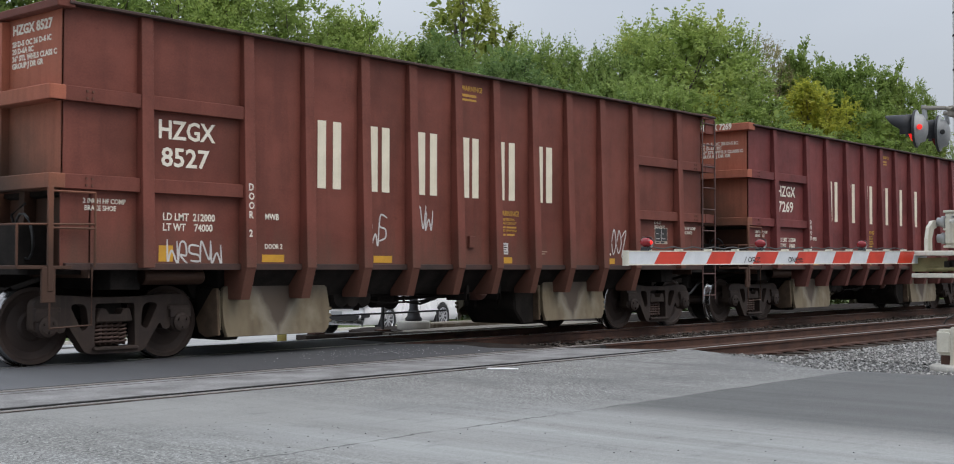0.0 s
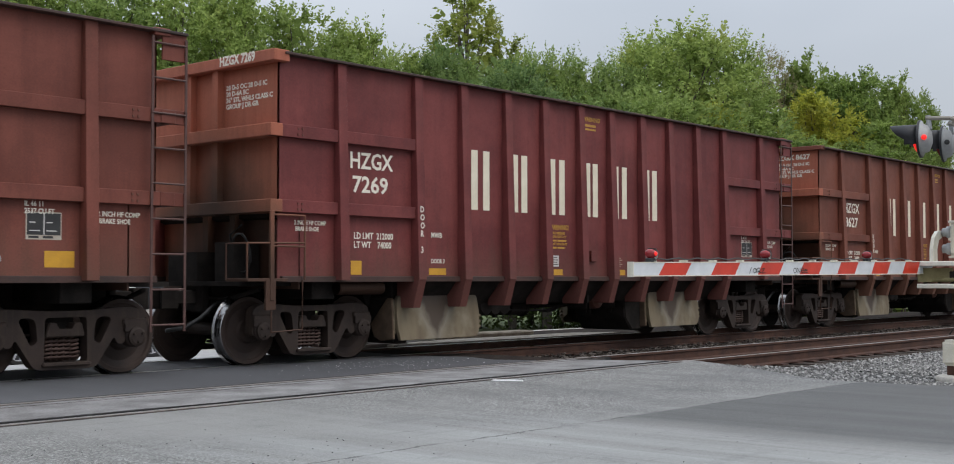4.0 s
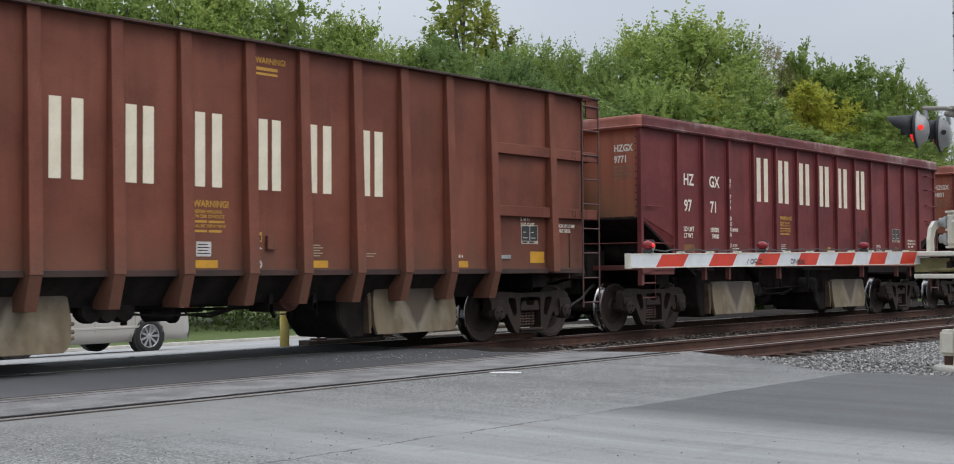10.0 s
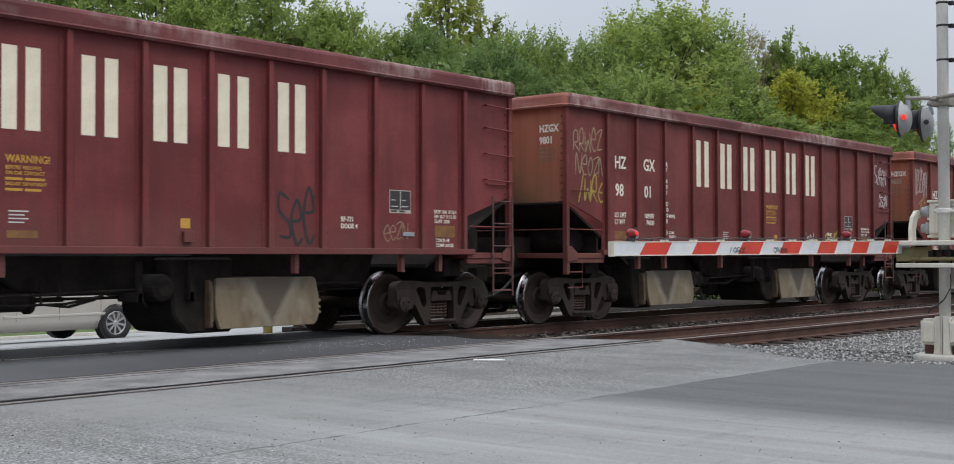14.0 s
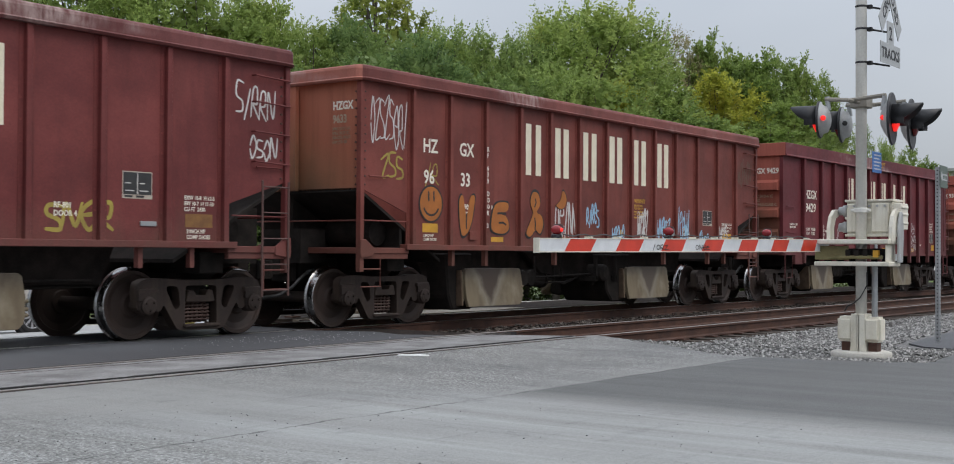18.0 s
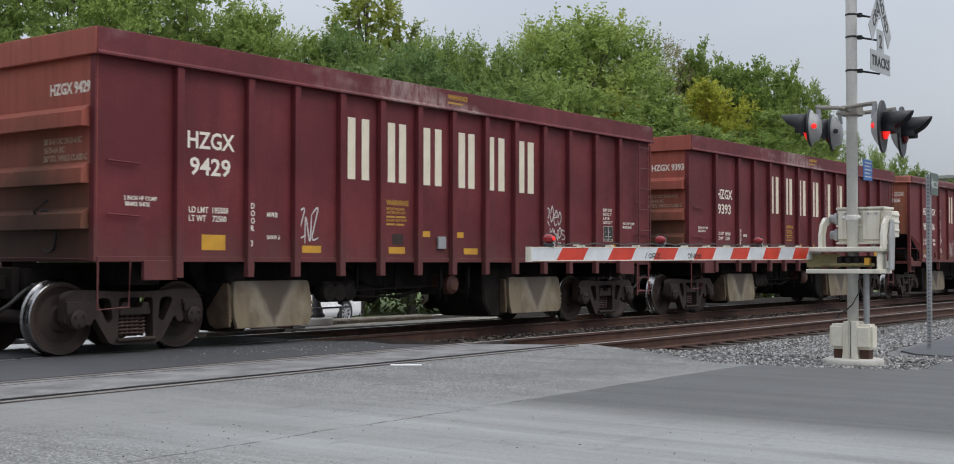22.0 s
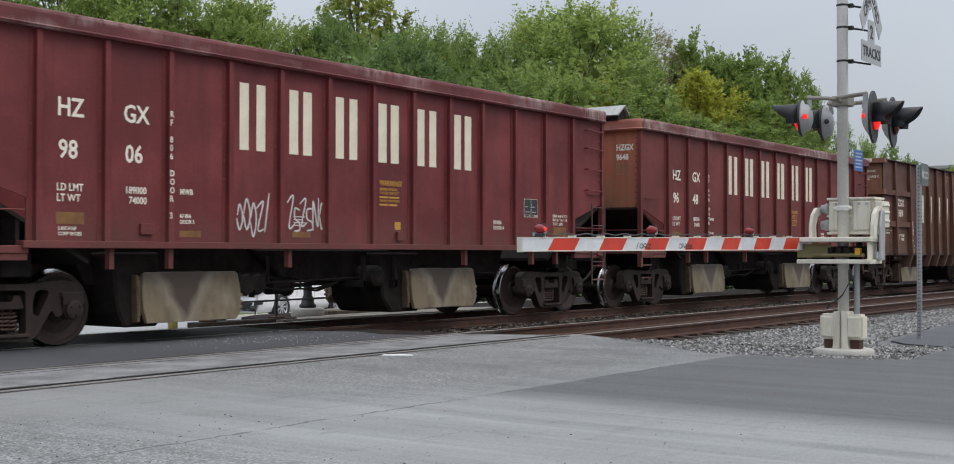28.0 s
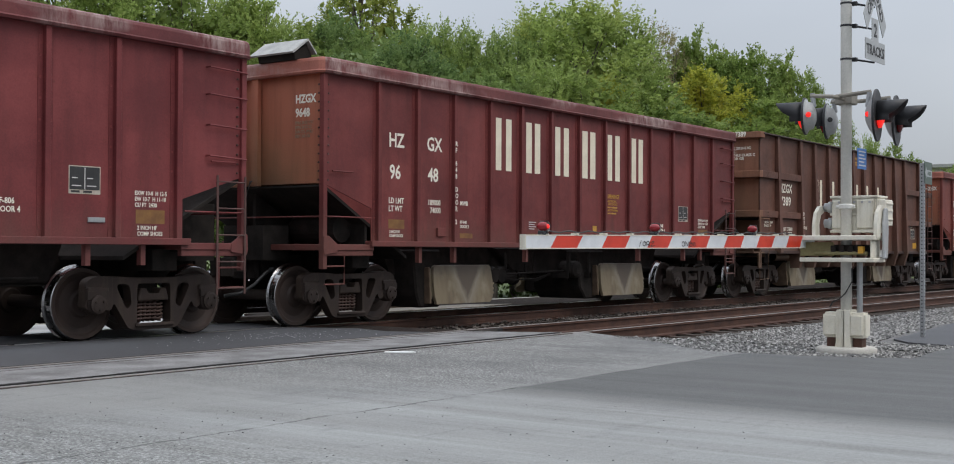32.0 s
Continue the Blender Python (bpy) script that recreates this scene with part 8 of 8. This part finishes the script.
def build_trees():
    kinds = {}
    for key, seed, h, sp, mt, clumps, sprays, leaves, leaf, shoot, rise, loose, full in (
            ("fan", 1, 14.0, 4.2, "leaf_a", 150, 10, 15, 0.21, 1.35, 1.1, 0.6, 1500), ("leafy", 2, 14.0, 3.7, "leaf_h", 165, 9, 13, 0.21, 1.0, 0.8, 0.4, 1700),
            ("soft", 3, 12.0, 3.2, "leaf_b", 190, 9, 14, 0.16, 0.9, 1.0, 0.35, 1700), ("shoot", 4, 12.0, 3.0, "leaf_g", 140, 9, 15, 0.17, 1.1, 1.9, 0.9, 1500),
            ("dark", 5, 13.0, 3.3, "leaf_e2", 160, 9, 13, 0.21, 0.95, 0.7, 0.3, 1700), ("tall", 6, 17.0, 2.1, "leaf_f", 100, 8, 12, 0.20, 0.85, 1.4, 0.3, 500),
            ("gold", 7, 12.0, 3.0, "leaf_c", 140, 9, 14, 0.19, 0.95, 1.0, 0.4, 1300), ("brown", 8, 14.0, 2.3, "leaf_d", 130, 8, 9, 0.12, 0.8, 1.3, 0.4, 200)):
        trunk, v, f = tree_meshes(seed, h, sp, clumps, sprays, leaves, leaf, shoot, rise, loose, full)
        kinds[key] = (trunk, leaf_mesh("crown", v, f, M[mt]), h)
    labels = {"fan": "broad bright green tree with fanning leafy boughs", "leafy": "leafy green deciduous tree in full summer crown", "soft": "dense soft deep green tree at the wood's edge",
              "shoot": "light green young tree with upright leafy shoots", "dark": "deep green broadleaf tree in the wood", "tall": "tall slender tree with yellow-green leaves",
              "gold": "yellowing tree among the green wood", "brown": "thin tree with browning leaves at its top"}
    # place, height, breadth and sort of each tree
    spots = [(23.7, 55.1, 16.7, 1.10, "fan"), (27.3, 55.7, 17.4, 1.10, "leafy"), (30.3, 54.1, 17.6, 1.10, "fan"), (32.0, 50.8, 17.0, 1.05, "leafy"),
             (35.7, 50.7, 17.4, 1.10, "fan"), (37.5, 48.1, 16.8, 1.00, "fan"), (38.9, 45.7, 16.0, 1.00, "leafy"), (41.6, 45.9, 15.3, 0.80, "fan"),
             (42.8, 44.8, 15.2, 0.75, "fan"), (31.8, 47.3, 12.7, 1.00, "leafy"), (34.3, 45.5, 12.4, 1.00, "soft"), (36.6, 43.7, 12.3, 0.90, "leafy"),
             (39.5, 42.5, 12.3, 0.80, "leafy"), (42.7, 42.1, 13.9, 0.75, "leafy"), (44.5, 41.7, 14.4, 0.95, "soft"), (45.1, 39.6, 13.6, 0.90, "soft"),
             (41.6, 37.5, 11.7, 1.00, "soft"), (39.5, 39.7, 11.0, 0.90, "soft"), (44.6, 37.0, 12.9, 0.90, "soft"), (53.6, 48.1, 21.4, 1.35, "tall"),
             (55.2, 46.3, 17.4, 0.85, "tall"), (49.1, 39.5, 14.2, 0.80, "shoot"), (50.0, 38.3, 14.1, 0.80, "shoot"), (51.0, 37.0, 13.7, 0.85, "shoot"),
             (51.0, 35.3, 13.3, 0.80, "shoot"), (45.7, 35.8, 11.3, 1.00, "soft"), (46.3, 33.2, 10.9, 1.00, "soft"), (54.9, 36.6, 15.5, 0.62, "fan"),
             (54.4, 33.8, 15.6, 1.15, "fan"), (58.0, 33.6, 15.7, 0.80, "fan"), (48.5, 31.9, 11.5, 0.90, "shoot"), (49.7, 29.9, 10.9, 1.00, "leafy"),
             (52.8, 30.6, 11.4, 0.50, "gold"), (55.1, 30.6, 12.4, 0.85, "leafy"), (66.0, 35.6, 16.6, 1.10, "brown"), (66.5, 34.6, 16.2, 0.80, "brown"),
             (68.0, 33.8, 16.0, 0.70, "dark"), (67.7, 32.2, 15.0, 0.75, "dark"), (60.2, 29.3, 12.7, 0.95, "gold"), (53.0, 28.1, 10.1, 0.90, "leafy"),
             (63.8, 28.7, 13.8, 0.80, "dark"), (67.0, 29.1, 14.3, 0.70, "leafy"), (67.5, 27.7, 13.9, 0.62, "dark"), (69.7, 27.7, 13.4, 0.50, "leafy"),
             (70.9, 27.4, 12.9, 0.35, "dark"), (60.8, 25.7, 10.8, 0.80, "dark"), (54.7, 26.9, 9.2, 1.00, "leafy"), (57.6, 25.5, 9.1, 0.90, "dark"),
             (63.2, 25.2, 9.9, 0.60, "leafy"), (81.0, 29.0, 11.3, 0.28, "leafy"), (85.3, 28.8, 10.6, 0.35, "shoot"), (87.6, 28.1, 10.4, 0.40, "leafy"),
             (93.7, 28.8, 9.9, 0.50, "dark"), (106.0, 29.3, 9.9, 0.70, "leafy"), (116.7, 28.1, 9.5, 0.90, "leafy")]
    rnd = random.Random(5)
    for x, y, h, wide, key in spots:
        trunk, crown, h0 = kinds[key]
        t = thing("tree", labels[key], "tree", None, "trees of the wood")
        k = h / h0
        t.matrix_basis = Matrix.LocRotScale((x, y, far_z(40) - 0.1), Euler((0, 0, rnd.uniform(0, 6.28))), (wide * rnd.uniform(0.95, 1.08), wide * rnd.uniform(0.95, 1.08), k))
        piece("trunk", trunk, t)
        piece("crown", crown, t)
    # undergrowth behind the grass, and a backdrop of distant woodland
    rs = np.random.RandomState(9)
    n = 26000
    base = np.stack([rs.uniform(8, 75, n), rs.uniform(40.0, 44.0, n), rs.uniform(0, 1, n) ** 0.8], 1)
    hmax = 2.4 + 1.0 * np.sin(base[:, 0] * 0.9) + 0.7 * np.sin(base[:, 0] * 2.3 + 1)
    base[:, 2] = far_z(38) - 0.1 + base[:, 2] * hmax
    base[:, 1] -= np.maximum(0, base[:, 0] - 30) * 0.32
    d = rs.normal(0, 1, (n, 3))
    d /= np.linalg.norm(d, axis=1, keepdims=True)
    tn = np.cross(d, rs.normal(0, 1, (n, 3)))
    tn /= np.linalg.norm(tn, axis=1, keepdims=True)
    bt = np.cross(d, tn)
    s = rs.uniform(0.08, 0.16, n)[:, None]
    v = np.stack([base - tn * s, base + bt * s * 0.5, base + tn * s, base - bt * s * 0.5], 1).reshape(-1, 3)
    k = np.arange(n) * 4
    f = np.concatenate([np.stack([k, k + 1, k + 2], 1), np.stack([k, k + 2, k + 3], 1)])
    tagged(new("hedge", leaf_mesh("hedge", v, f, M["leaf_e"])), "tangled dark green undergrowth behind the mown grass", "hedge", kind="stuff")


build_signal()
ARM = build_arm()
build_green_sign()
build_far_things()
build_depot()
VAN, VAN_WHEELS = build_cars()
build_trees()

# a scrap of white plastic on the road
bm = bmesh.new()
prism(bm, [(-0.17, -0.03), (-0.05, -0.06), (0.10, -0.05), (0.17, -0.03), (0.18, 0.03), (0.08, 0.08), (-0.06, 0.06), (-0.16, 0.05)], "z", 0.0, 0.012)
scrap = part("litter", soften(bm, 0.003), M["litter"], None)
scrap.matrix_basis = pose(10.54, 8.82, 0.001, 0, 0, -58)
tagged(scrap, "scrap of white plastic litter lying on the asphalt", "litter")


CREEP = [(0, 0), (10.9, 0), (11.4, 0.10), (12.1, 0.30), (12.6, 0.40), (32, 0.40)]      # how far the silver minivan has crept forward


def motions():
    away = pose(10.86, 22.85, far_z(22.6), 0, 0, 3)
    walk(VAN, [(t, away @ Matrix.Translation((-d, 0, 0))) for t, d in CREEP])
    for w, x, y, r, side in VAN_WHEELS:
        walk(w, [(t, pose(x, y, r, 0, 0, 0 if side < 0 else 180) @ pose(0, 0, 0, 0, side * math.degrees(d / r), 0)) for t, d in CREEP])
    for car, u in zip(TRAIN, WAGONS):
        walk(car, [(t, pose(s + u, TRAIN_Y, 0)) for t, s in ROLL])
    # wheels turn as the train rolls
    times, dist = [r[0] for r in ROLL], [r[1] for r in ROLL]
    start = dist[0]
    rows = []
    d = start
    while d > dist[-1]:
        rows.append((float(np.interp(-d, [-v for v in dist], times)), d))
        d -= 0.62
    rows.append((29.667, dist[-1]))
    rows.append((32.0, dist[-1]))
    seen, clean = set(), []
    for t, d in rows:
        if frame(t) not in seen:
            seen.add(frame(t))
            clean.append((t, d))
    for w, x in ROLLERS:
        walk(w, [(t, pose(x, 0, 0.457, 0, math.degrees((d - start) / 0.457), 0)) for t, d in clean])


motions()
